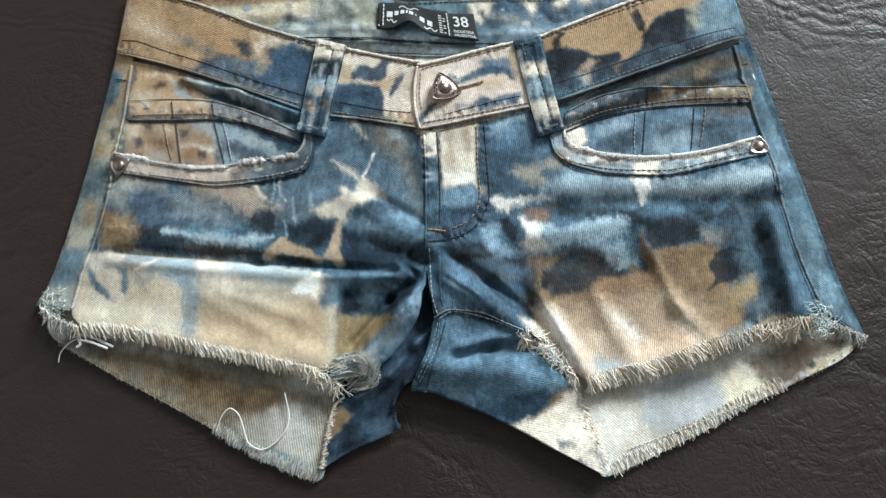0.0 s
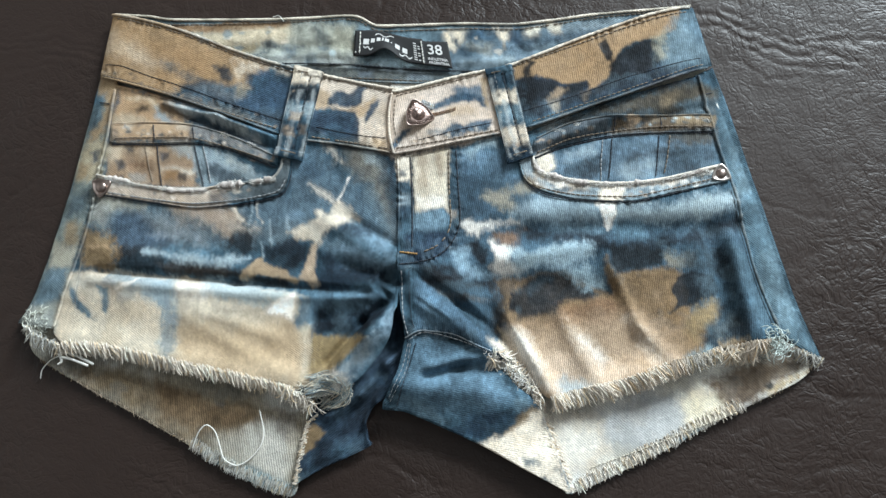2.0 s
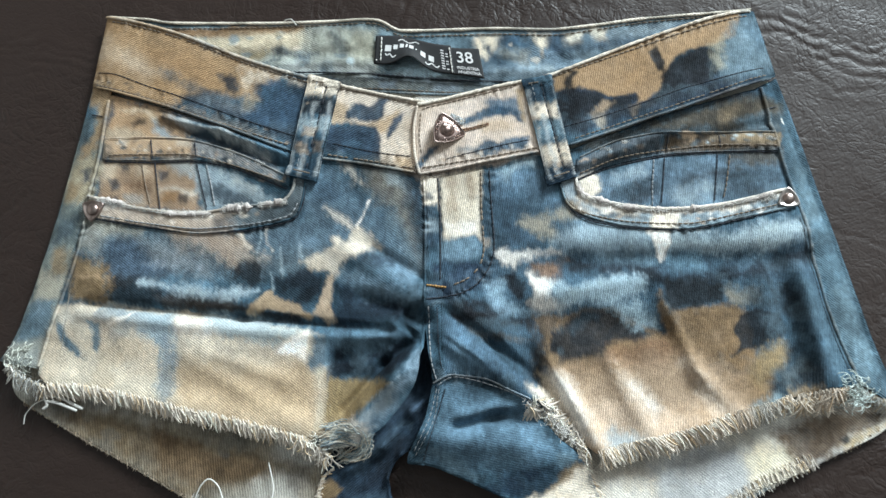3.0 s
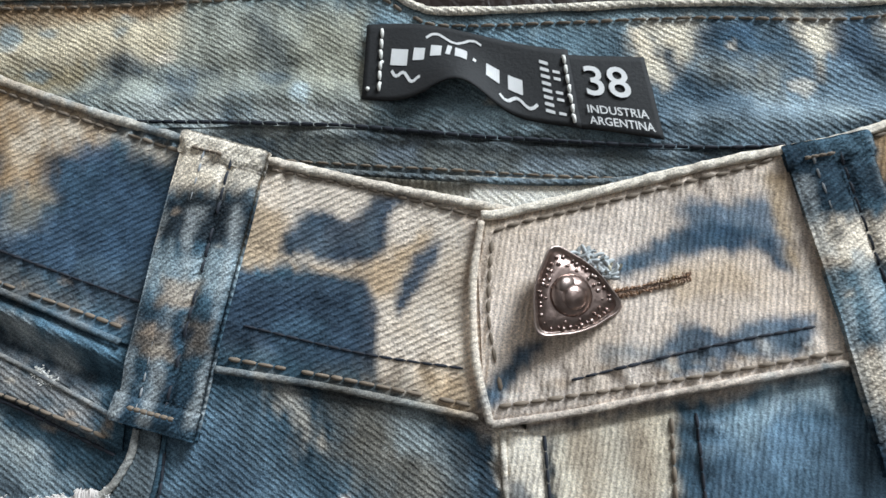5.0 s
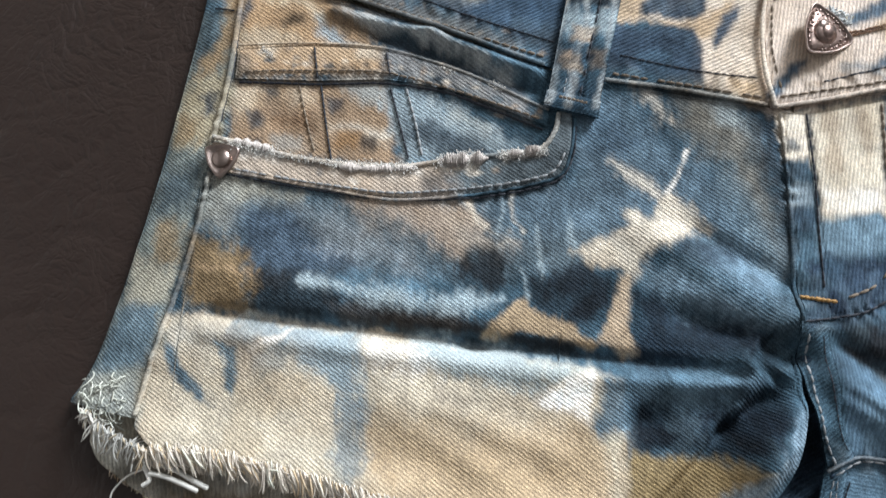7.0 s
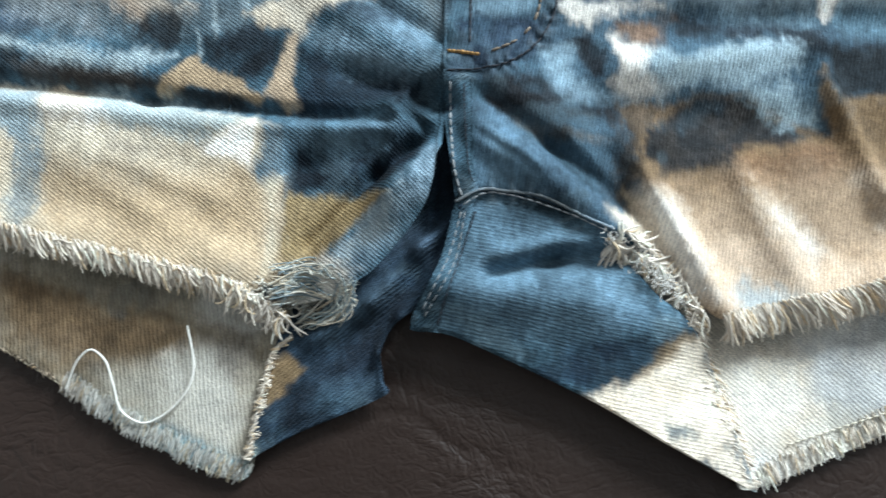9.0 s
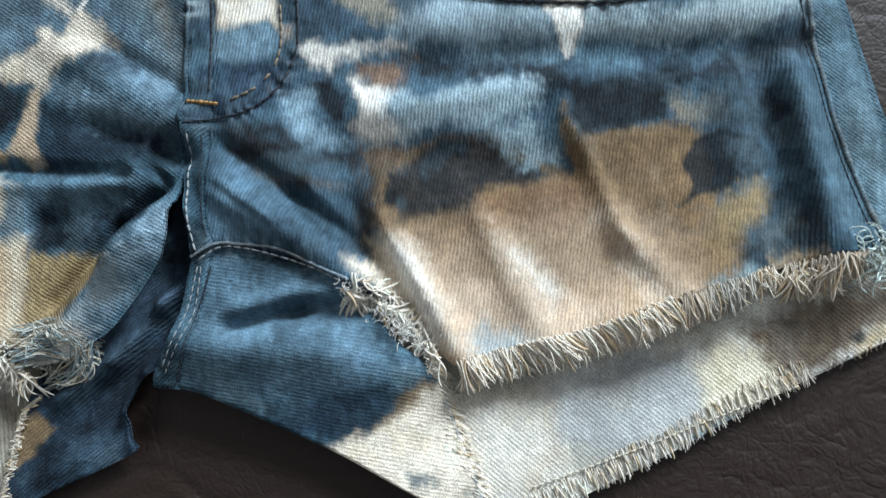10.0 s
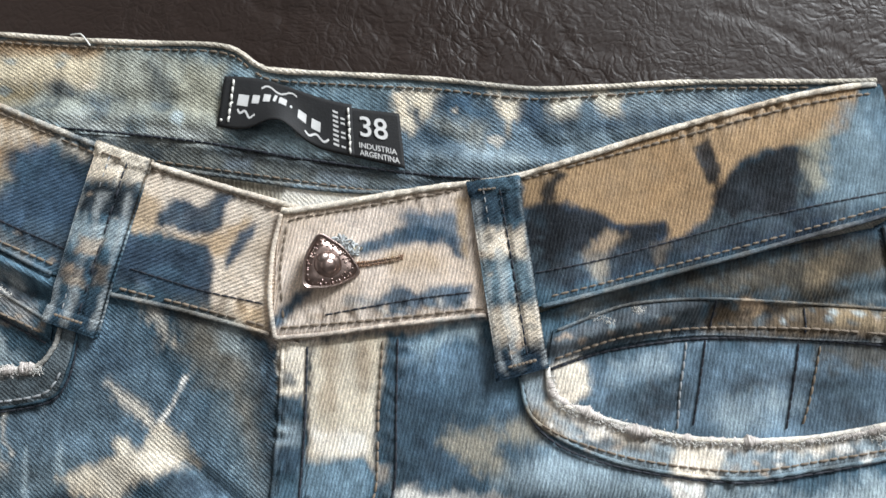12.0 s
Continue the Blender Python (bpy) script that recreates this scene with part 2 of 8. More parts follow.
fold((52.0, -66.0), (115.0, -70.0), 7, -2.2)
fold((81.0, -27.0), (180.0, -21.0), 9, 1.8)
fold((69.0, -39.0), (182.0, -33.0), 6, -1.6)
fold((180.0, -41.0), (190.0, -91.0), 5, 3.0)
fold((172.0, -41.0), (179.0, -91.0), 6, -1.8)
fold((-133.0, 29.0), (-102.0, 22.0), 2.2, 1.9)
fold((-102.0, 22.0), (-70.0, 11.0), 2.4, 2.4)
fold((-119.0, 22.0), (-70.0, 6.0), 1.8, -1.2)
fold((79.0, 9.0), (130.0, 31.0), 3, 1.6)
fold((79.0, 6.0), (172.0, 35.0), 3, -1.4)
fold((22.0, -127.0), (74.0, -127.0), 8, 2.0)
fold((18.0, -66.0), (39.0, -80.0), 3.2, -2.4)
fold((39.0, -80.0), (60.0, -95.0), 3.2, -2.6)
fold((17.0, -78.0), (31.0, -86.0), 5, 2.6)
fold((31.0, -86.0), (55.0, -100.0), 5, 2.6)
fold((18.0, -79.0), (33.0, -89.0), 1.6, -0.9)
fold((25.0, -118.0), (41.0, -113.0), 2.6, -3.2)
fold((41.0, -113.0), (60.0, -110.0), 2.8, -2.9)
fold((26.0, -113.0), (57.0, -106.0), 3.5, 1.6)
fold((14.0, -123.0), (48.0, -123.0), 6, 1.8)
fold((-8.0, -69.0), (5.0, -58.0), 2.2, 1.8)
fold((-7.0, -70.0), (2.0, -77.0), 1.8, -2.0)
fold((-6.0, -73.0), (-9.0, -83.0), 3.0, 1.6)
fold((-24.0, -62.0), (5.0, -71.0), 3.5, -1.8)
fold((-48.0, -79.0), (-9.0, -77.0), 3.5, 1.6)
fold((-28.0, -80.0), (-37.0, -87.0), 4, 1.0)


def fold_height(x, y):
    z = np.zeros_like(x)
    for (ax, ay), (bx, by), w, h in FOLDS:
        lx, ly = bx - ax, by - ay
        n = math.hypot(lx, ly)
        s = ((x - ax) * lx + (y - ay) * ly) / n
        d = ((x - ax) * ly - (y - ay) * lx) / n
        over = np.maximum(np.maximum(-s, s - n), 0) / (w * 1.6)
        z += 1.35 * h * np.exp(-(d / w) ** 2 - over ** 2)
    return z


# lines of stitching, along which the cloth draws up into small puckers
SEAMS = []


def drawn(*line):
    SEAMS.append(line)


drawn((-174.0, 50.0), (-144.0, 43.0), (-110.0, 32.0), (-65.0, 17.0))
drawn((-47.0, 13.0), (-23.0, 10.0), (-3.0, 8.0))
drawn((1.0, 7.0), (31.0, 13.0), (58.0, 19.0))
drawn((-170.0, 83.0), (-131.0, 73.0), (-96.0, 61.0), (-60.0, 50.0), (-25.0, 43.0), (-3.0, 38.0))
drawn((4.0, 38.0), (39.0, 47.0), (105.0, 71.0), (136.0, 83.0), (161.0, 91.0))
drawn((-163.0, 7.0), (-137.0, 8.0), (-115.0, 9.0), (-90.0, 2.0), (-66.0, -6.0))
drawn((78.0, 4.0), (96.0, 12.0), (117.0, 17.0), (146.0, 19.0), (173.0, 20.0))
drawn((-167.0, -25.0), (-136.0, -29.0), (-110.0, -31.0), (-84.0, -29.0), (-62.0, -23.0), (-57.0, -14.0))
drawn((74.0, -13.0), (84.0, -19.0), (102.0, -22.0), (129.0, -22.0), (150.0, -17.0), (177.0, -9.0))
drawn((-166.0, 8.0), (-168.0, -19.0), (-171.0, -52.0), (-178.0, -84.0))
drawn((183.0, -16.0), (191.0, -55.0), (203.0, -87.0))
drawn((3.0, -1.0), (4.0, -21.0), (6.0, -43.0), (8.0, -59.0))
drawn((10.0, -63.0), (11.0, -78.0), (14.0, -94.0))
drawn((13.0, -101.0), (10.0, -117.0), (5.0, -133.0))
drawn((15.0, -97.0), (25.0, -95.0), (40.0, -98.0), (57.0, -105.0))
drawn((35.0, 6.0), (36.0, -14.0), (38.0, -36.0), (33.0, -48.0), (24.0, -55.0), (12.0, -60.0))


def pucker(x, y):
    """Signed strength, -1 to 1, of the puckers beside the seams."""
    out = np.zeros_like(x)
    for k, line in enumerate(SEAMS):
        p = np.array(line)
        near = np.flatnonzero((x > p[:, 0].min() - 9) & (x < p[:, 0].max() + 9) & (y > p[:, 1].min() - 9) & (y < p[:, 1].max() + 9))
        if not len(near):
            continue
        px, py, run = x[near], y[near], 0.0
        dist, along = np.full(len(near), 1e9), np.zeros(len(near))
        for (ax, ay), (bx, by) in zip(p, p[1:]):
            lx, ly = bx - ax, by - ay
            n = math.hypot(lx, ly)
            s = np.clip(((px - ax) * lx + (py - ay) * ly) / (n * n), 0, 1)
            d = np.hypot(px - ax - s * lx, py - ay - s * ly)
            along = np.where(d < dist, run + s * n, along)
            dist = np.minimum(dist, d)
            run += n
        jog = 4.0 * value_noise(px, py, 9, 150 + k) + 1.5 * value_noise(px, py, 3, 190 + k) + 0.35 * dist
        out[near] += np.sin(2 * math.pi * (along + jog) / 5.6) * np.exp(-(dist / 3.0) ** 2) * np.clip(0.45 + 1.1 * value_noise(px, py, 14, 170 + k), 0, 1)
    return np.clip(out, -1, 1)


def front(x, y):
    """Height of the upper cloth over the seat, in mm."""
    left = np.interp(y, SIDE_LEFT[:, 1], SIDE_LEFT[:, 0])
    right = np.interp(y, SIDE_RIGHT[:, 1], SIDE_RIGHT[:, 0])
    d = np.maximum(np.minimum(x - left, right - x), 0)
    z = 3.0 + 5.2 * (1 - np.exp(-d / 8.0))
    z += 6.0 * np.exp(-((x - 18) / 38) ** 2 - ((y + 95) / 42) ** 2)
    z += fold_height(x, y)
    z += 0.35 * value_noise(x, y, 16, 3) + 0.16 * value_noise(x, y, 6, 4) + 0.06 * value_noise(x, y, 2.6, 5)
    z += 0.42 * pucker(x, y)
    return np.maximum(z, 2.2)


UNDER_RIDGES = (
    ((13.0, -101.0), (3.0, -112.0), 2.6, 4.5), ((3.0, -112.0), (-10.0, -129.0), 2.6, 3.6), ((-10.0, -129.0), (-26.0, -140.0), 3.0, 2.8),
    ((10.0, -71.0), (14.0, -98.0), 4.5, 6.5), ((-2.0, -133.0), (-6.6, -143.0), 1.8, 2.6), ((-6.6, -143.0), (-5.0, -153.0), 1.8, 1.5), ((-8.0, -124.0), (-22.0, -138.0), 4.0, 2.4), ((9.0, -116.0), (0.0, -130.0), 2.4, 2.2), ((-19.0, -146.0), (-37.0, -164.0), 5.0, 1.2), ((-13.0, -152.0), (-27.0, -161.0), 3.0, 1.0),
)


def under(x, y):
    """Height of the back leg's cloth where it lies under the rolled front."""
    z = 2.2 + 0.3 * value_noise(x, y, 10, 14) + 0.12 * value_noise(x, y, 4, 15)
    for (ax, ay), (bx, by), w, h in UNDER_RIDGES:
        lx, ly = bx - ax, by - ay
        n = math.hypot(lx, ly)
        s, d = ((x - ax) * lx + (y - ay) * ly) / n, ((x - ax) * ly - (y - ay) * lx) / n
        over = np.maximum(np.maximum(-s, s - n), 0) / (w * 1.6)
        z += h * np.exp(-(d / w) ** 2 - over ** 2)
    return z


def back(x, y):
    return 1.6 + 0.5 * value_noise(x, y, 30, 8) + 0.15 * value_noise(x, y, 8, 9)


# ---- the dye: bleach splashes laid one over another, some with fold shade painted in ----
CREAM, PALE, TAN, OCHRE = (0.76, 0.68, 0.57), (0.87, 0.84, 0.79), (0.40, 0.285, 0.18), (0.21, 0.147, 0.08)
ICE, SKY, BLUE, NAVY, COAL = (0.39, 0.465, 0.50), (0.15, 0.215, 0.258), (0.046, 0.083, 0.113), (0.011, 0.021, 0.035), (0.015, 0.018, 0.022)
OUTER, INNER, LOOP, RIM, UNDER = [], [], [], [], []


def splash(colour, soft, *outline, where=OUTER, full=1.0):
    where.append((colour, soft, np.array(outline, float), full))


def cloud(x, y, cell, seed):
    return 0.55 * value_noise(x, y, cell, seed) + 0.3 * value_noise(x, y, cell * 0.45, seed + 1) + 0.2 * value_noise(x, y, cell * 0.19, seed + 2)


def dyed(x, y, table, ground):
    wx = x + 0.5 * value_noise(x, y, 9, 20) + 0.5 * value_noise(x, y, 3.5, 22) + 0.35 * value_noise(x, y, 1.6, 25)
    wy = y + 0.5 * value_noise(x, y, 9, 27) + 0.5 * value_noise(x, y, 3.5, 24) + 0.35 * value_noise(x, y, 1.6, 26)
    tone = cloud(wx, wy * 1.4, 26, 31)
    col = np.empty((len(x), 3))
    col[:] = ground
    up, down = np.clip(tone * 1.2 - 0.05, 0, 0.6)[:, None], np.clip(-tone * 1.2 - 0.05, 0, 0.6)[:, None]
    col = col * (1 - up - down) + up * np.minimum(np.array(ground) * 2.2 + 0.03, 0.6) + down * np.array(ground) * 0.4
    ragged = 0.85 * cloud(x, y, 7, 61) + 0.3 * value_noise(x, y * 0.4, 1.0, 62) + 0.25 * value_noise(x, y, 0.9, 63)
    for colour, soft, p, full in table:
        lo, hi = p.min(0) - 3 * soft - 3, p.max(0) + 3 * soft + 3
        near = np.flatnonzero((wx > lo[0]) & (wx < hi[0]) & (wy > lo[1]) & (wy < hi[1]))
        if not len(near):
            continue
        px, py = wx[near], wy[near]
        dist, inside = np.full(len(near), 1e9), np.zeros(len(near), bool)
        for (ax, ay), (bx, by) in zip(p, np.roll(p, -1, 0)):
            lx, ly = bx - ax, by - ay
            s = np.clip(((px - ax) * lx + (py - ay) * ly) / (lx * lx + ly * ly + 1e-9), 0, 1)
            dist = np.minimum(dist, np.hypot(px - ax - s * lx, py - ay - s * ly))
            cross = (ay > py) != (by > py)
            inside ^= cross & (px < ax + (py - ay) * lx / (ly if ly else 1e-9))
        reach = np.where(inside, dist, -dist) + ragged[near] * min(soft, 3.0) * 1.1
        w = np.clip(0.5 + reach / (2 * soft), 0, 1)
        w = w * w * (3 - 2 * w)
        tone = np.array(colour) * (1 + 0.16 * cloud(px, py, 14, 42))[:, None]
        if colour[0] > 0.5:
            edge = (np.clip(4 * w * (1 - w), 0, 1) * 0.3 + np.clip(cloud(px, py, 20, 47) * 0.5, 0, 0.2))[:, None]
            tone = tone * (1 - edge) + np.array(TAN) * edge
        elif colour[0] < 0.06:
            lift = np.clip(cloud(px, py, 16, 52) * 1.2 - 0.15, 0, 0.28)[:, None]
            tone = tone * (1 - lift) + np.array(BLUE) * 1.2 * lift
        w = (w * full * (1 - 0.12 * np.abs(cloud(px, py, 9, 41))))[:, None]
        col[near] = col[near] * (1 - w) + tone * w
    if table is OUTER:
        # pucker crests rubbed paler; hollows darkened, their shade put into the colour
        pucker_tone = pucker(x, y)
        up, down = (np.clip(pucker_tone, 0, 1) * 0.20 * np.clip(col.mean(1) * 5, 0.15, 1))[:, None], np.clip(-pucker_tone, 0, 1)[:, None] * 0.38
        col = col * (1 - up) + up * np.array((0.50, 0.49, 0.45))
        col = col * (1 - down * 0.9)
    # uneven take-up of the dye: strong in the blue, faint in the bleached cloth
    depth = np.clip(1 - col[:, 0] / 0.35, 0, 1)
    take = (0.22 + 0.75 * depth) * (0.50 * cloud(wx, wy * 1.3, 21, 71) + 0.65 * cloud(wx, wy, 8, 75) + 0.35 * cloud(wx, wy, 3.2, 76) + 0.2 * value_noise(x, y, 1.2, 79) + 0.22 * value_noise(x, y * 0.2, 1.1, 80))
    col = col * np.exp(take)[:, None]
    faded = np.clip(cloud(wx, wy, 12, 83) * 1.2 - 0.35, 0, 0.2) * depth
    col = col * (1 - faded[:, None]) + faded[:, None] * np.array(SKY)
    stained = np.clip(cloud(wx, wy, 15, 87) * 1.0 - 0.2, 0, 0.25) * (1 - depth)
    col = col * (1 - stained[:, None]) + stained[:, None] * col * np.array((0.80, 0.70, 0.56))
    return np.clip(0.55 * (np.maximum(col, 0) / 0.55) ** 1.07, 0.004, 0.9)


PINK_TAN, SLATE, SLATE_DARK = (0.42, 0.325, 0.245), (0.105, 0.135, 0.155), (0.035, 0.048, 0.062)
# waistband, wearer's right
splash((0.37, 0.25, 0.14), 3, (-184.1, 94.1), (-153.4, 88), (-111.9, 67.9), (-73.1, 54.6), (-82.3, 38.1), (-92.6, 40.3), (-106.4, 42.2), (-120.1, 40.5), (-133.4, 34.2), (-176.8, 39.6))
splash(CREAM, 5, (-179.3, 80.1), (-167, 73.8), (-154.7, 66.7), (-142.9, 57.7), (-128.3, 54.4), (-142.1, 50.3), (-158.7, 54.4), (-177.1, 62.5), full=0.3)
splash((0.33, 0.21, 0.11), 5, (-147.5, 67), (-129.2, 63.7), (-111.1, 58.5), (-106.4, 46.1), (-118.9, 47), (-131.6, 52.3), (-142.9, 57.7), full=0.75)
splash((0.36, 0.245, 0.14), 4, (-168.9, 73), (-153.3, 70.6), (-149.2, 66), (-166.1, 68), full=0.55)
splash((0.13, 0.125, 0.12), 3, (-139, 54.4), (-128.1, 52.5), (-113.5, 44.4), (-106.1, 42.2), (-120.3, 42.8), (-133, 48.3), full=0.75)
splash((0.038, 0.052, 0.072), 4, (-123.9, 40.4), (-109.9, 42.4), (-95.9, 38.2), (-84, 37.7), (-88.1, 44.6), (-89.7, 48.6), (-84.8, 51.7), (-76.1, 48.1), (-62.6, 44.9), (-61.4, 14.9), (-88.3, 25.7), (-119.5, 33.9))
splash((0.15, 0.165, 0.175), 4, (-120, 39.8), (-106.3, 40.3), (-92.3, 35.8), (-82.1, 34.2), (-75.2, 29.6), (-88.6, 30.8), (-109.4, 36), full=0.6)
splash((0.18, 0.17, 0.16), 2, (-133.5, 35.1), (-119.6, 34.8), (-98.6, 28.6), (-74.7, 20.2), (-74.5, 15.9), (-101.1, 23), (-133.2, 32.4), full=0.7)
splash((0.032, 0.037, 0.046), 2.3, (-108.4, 52.3), (-104.6, 53.2), (-98.5, 50.9), (-95.2, 45.6), (-96.1, 43.6), (-101.5, 44.5), (-104.2, 46.9), (-106.3, 49.7), full=0.95)
splash((0.54, 0.45, 0.34), 2.3, (-95.4, 51.9), (-89.5, 50.3), (-90.4, 44.9), (-85.4, 38.7), (-89.1, 38.5), (-94.4, 42.1), full=0.85)
splash(CREAM, 3, (-94.6, 58.9), (-61.6, 49.3), (-62.6, 46.7), (-72.4, 50.9), (-79.3, 50.2), (-85.9, 48.7), (-92.7, 47.2), full=0.75)
splash((0.045, 0.075, 0.115), 3, (-81.6, 48.3), (-77.8, 51.2), (-73, 49.6), (-71.5, 45.8), (-62.8, 45.5), (-58.8, 48.9), (-58.8, 37.8), (-64.6, 25.6), (-85.1, 25.9), (-92.5, 29.3), (-83.8, 37), (-85.9, 43.6), full=0.95)
splash((0.3, 0.27, 0.21), 2.5, (-93.2, 41.1), (-87.6, 43.4), (-84.1, 38.7), (-86.5, 33.3), (-91.6, 33.6), full=0.5)
splash((0.64, 0.55, 0.46), 2, (-47.6, 50.8), (-3.6, 41.9), (1.7, 3.6), (-15, 6.5), (-22, 9), (-23.3, 26.7), (-49, 28.1), (-49.3, 40.5))
splash((0.4, 0.295, 0.19), 2, (-49.3, 40.5), (-39.7, 39), (-37.3, 28.5), (-49, 28.1), full=0.85)
splash((0.036, 0.06, 0.094), 1.1, (-38.4, 30), (-38.7, 34.1), (-37, 37.1), (-33.7, 38), (-27.8, 37.4), (-22.8, 41.7), (-16.1, 41.6), (-18.8, 37.1), (-20.2, 30.4), (-23.3, 29.2), (-29.9, 28.9), full=0.97)
splash((0.015, 0.019, 0.027), 1, (-39.2, 29.6), (-39, 34.1), (-36.1, 32.7), (-35.5, 29), full=0.8)
splash((0.47, 0.35, 0.23), 1.4, (-36.3, 27.8), (-24, 28.6), (-19.4, 30.4), (-11.8, 35.3), (-12.2, 32), (-17.9, 25.7), (-19.9, 22.2), (-23.3, 26.4), full=0.85)
splash((0.034, 0.052, 0.078), 1.3, (-51.4, 27.3), (-44.6, 26.9), (-23.3, 26.7), (-21.1, 20.4), (-20.6, 8.3), (-32.1, 10.3), (-49.9, 13.2), full=0.97)
splash((0.055, 0.08, 0.11), 1.6, (-50.4, 26.8), (-41.2, 26.4), (-24.5, 25.6), (-24.2, 23.4), (-49.1, 23.9), full=0.6)
splash((0.036, 0.06, 0.094), 0.9, (-18.1, 21.6), (-17.2, 26.6), (-11.6, 33.7), (-9.4, 33.1), (-11.6, 28), (-17, 19.3), full=0.97)
splash((0.46, 0.33, 0.2), 2, (-12.4, 10.1), (-2.3, 8.8), (-1.2, 3.3), (-11.5, 5.3), full=0.8)
# waistband, wearer's left
splash((0.62, 0.528, 0.455), 2, (-6.5, 38.4), (50.3, 55.8), (59.5, 14.8), (-1, -0.6))
splash((0.5, 0.38, 0.26), 2.5, (-3.2, 39.5), (50.4, 55), (51.2, 51), (-2.6, 35.1), full=0.5)
splash((0.06, 0.105, 0.155), 2.2, (31.1, 41.9), (48.2, 43.5), (50.7, 35.6), (49.8, 29.5), (45.3, 33.4), (43.8, 34.4), (40.3, 32.5), (36, 33.3), (32.7, 34), (30.4, 35), full=0.9)
splash((0.034, 0.066, 0.105), 1.3, (20.1, 29.1), (22, 30.7), (27.4, 33.9), (31.9, 37.1), (36.7, 38.2), (43.6, 37.9), (47.3, 35.5), (48.7, 30.1), (43.7, 32.8), (40.2, 32), (36, 32.7), (31.7, 30.8), (25.7, 29.6), (21.3, 28.2), full=0.96)
splash((0.045, 0.082, 0.125), 1.4, (29.4, 12.1), (27.8, 15), (32.3, 20.1), (33.9, 21.7), (37.2, 19.3), (42.7, 20.6), (48.1, 22.2), (53, 22.5), (52.6, 15.6), (44.3, 15.8), (39.6, 15.5), (37.8, 13.3), (30.3, 11.1), full=0.95)
splash((0.11, 0.16, 0.2), 1.6, (17, 15.6), (21.8, 16.8), (27.5, 16), (27.4, 14.8), (18.9, 14.1), full=0.7)
splash((0.04, 0.074, 0.115), 1.3, (-1.7, 5.3), (-0.3, 10.1), (3.5, 15.1), (9.2, 16.1), (6.4, 12.8), (3.6, 9.8), (0.8, 5.4), full=0.95)
splash((0.48, 0.365, 0.25), 2, (29.2, 28.3), (40, 31.9), (45.5, 29.2), (45.9, 25.7), (31.3, 24.1), full=0.7)
splash((0.38, 0.28, 0.175), 1.6, (44.8, 46.7), (48.9, 48.1), (51.5, 29.6), (49, 32.5), (47.3, 42.1), full=0.85)
splash((0.03, 0.045, 0.07), 2.5, (64.2, 54), (116.1, 49.7), (148, 61), (166, 56.9), (166, 48.8), (124.5, 39.3), (79.1, 23.3), (67.9, 25.2), full=0.95)
splash((0.33, 0.225, 0.13), 1, (63.3, 58), (90.8, 68.8), (121.8, 81.4), (156.8, 94.5), (153.7, 77.7), (141.2, 71.7), (131.9, 69.7), (122.8, 64.6), (118.6, 57.6), (117, 49.7), (114.8, 46), (110.4, 42.6), (105.8, 41), (105.4, 46.1), (91.4, 44.4), (86.4, 46.5), (80, 47.7), (70.4, 48.1), (65.9, 45.7))
splash((0.019, 0.022, 0.027), 1.8, (65.3, 43.5), (70.4, 48.1), (78.3, 48), (84.7, 47.6), (89.8, 44.4), (87, 40.1), (84.3, 35), (76.9, 29.4), (70.8, 28), (66.9, 34.7), full=0.97)
splash((0.019, 0.022, 0.027), 1.6, (90, 41.2), (94.5, 44.5), (105.4, 46.1), (106.5, 43.8), (101.2, 40), (96.6, 37.9), (91.3, 36.4), full=0.95)
splash((0.021, 0.023, 0.027), 1.2, (117.9, 56.3), (123, 62.5), (130.4, 68.1), (136.5, 71.1), (141.2, 70.4), (145, 63.9), (145.4, 57.2), (139.1, 53.3), (124, 46.9), (110.6, 39.1), (108.9, 40.9), (114.1, 45.4), (116.8, 50.5), full=0.97)
splash((0.018, 0.019, 0.022), 0.7, (110.8, 68.7), (115.4, 71.6), (118.7, 62), (117.8, 59.1), (115.9, 57.5), (113.3, 62.2), full=0.97)
splash((0.019, 0.021, 0.024), 0.9, (70.5, 51.8), (73.5, 57.5), (76.2, 56.8), (73.9, 52.5), (72.7, 50.6), (75.3, 49.8), (71.2, 48.3), full=0.95)
splash((0.4, 0.3, 0.2), 1.8, (84.1, 33.1), (85.6, 38.3), (89.2, 41.9), (92.8, 40.7), (90.5, 36.3), (88.6, 30.4), full=0.8)
splash((0.4, 0.3, 0.2), 1.6, (101.3, 38.4), (105.7, 42.1), (107.8, 39.1), (104.6, 35.3), (103.2, 33.5), full=0.8)
splash((0.17, 0.23, 0.27), 4, (144.8, 66.8), (148.9, 75.9), (153.4, 84.7), (165.7, 92.2), (175.2, 64.9), (166, 58.2), (151.6, 53.1), (144.1, 53.9), full=0.95)
splash((0.34, 0.31, 0.23), 3, (141.1, 72.5), (147.6, 76), (146.8, 60.6), (143.7, 58.6), full=0.7)
splash((0.07, 0.11, 0.145), 3, (158.6, 83.8), (165.7, 90.8), (174.6, 78), (164.5, 67.9), full=0.7)
splash((0.045, 0.055, 0.065), 2, (69.2, 28.3), (93.5, 37.6), (124, 47.2), (154.6, 58.3), (154.7, 53.4), (124.3, 42.2), (94.1, 31), (72.9, 22.3), full=0.7)
splash((0.35, 0.31, 0.25), 1.5, (84.6, 31.8), (89.2, 33.1), (89.7, 27.6), (85.8, 26.4), full=0.6)
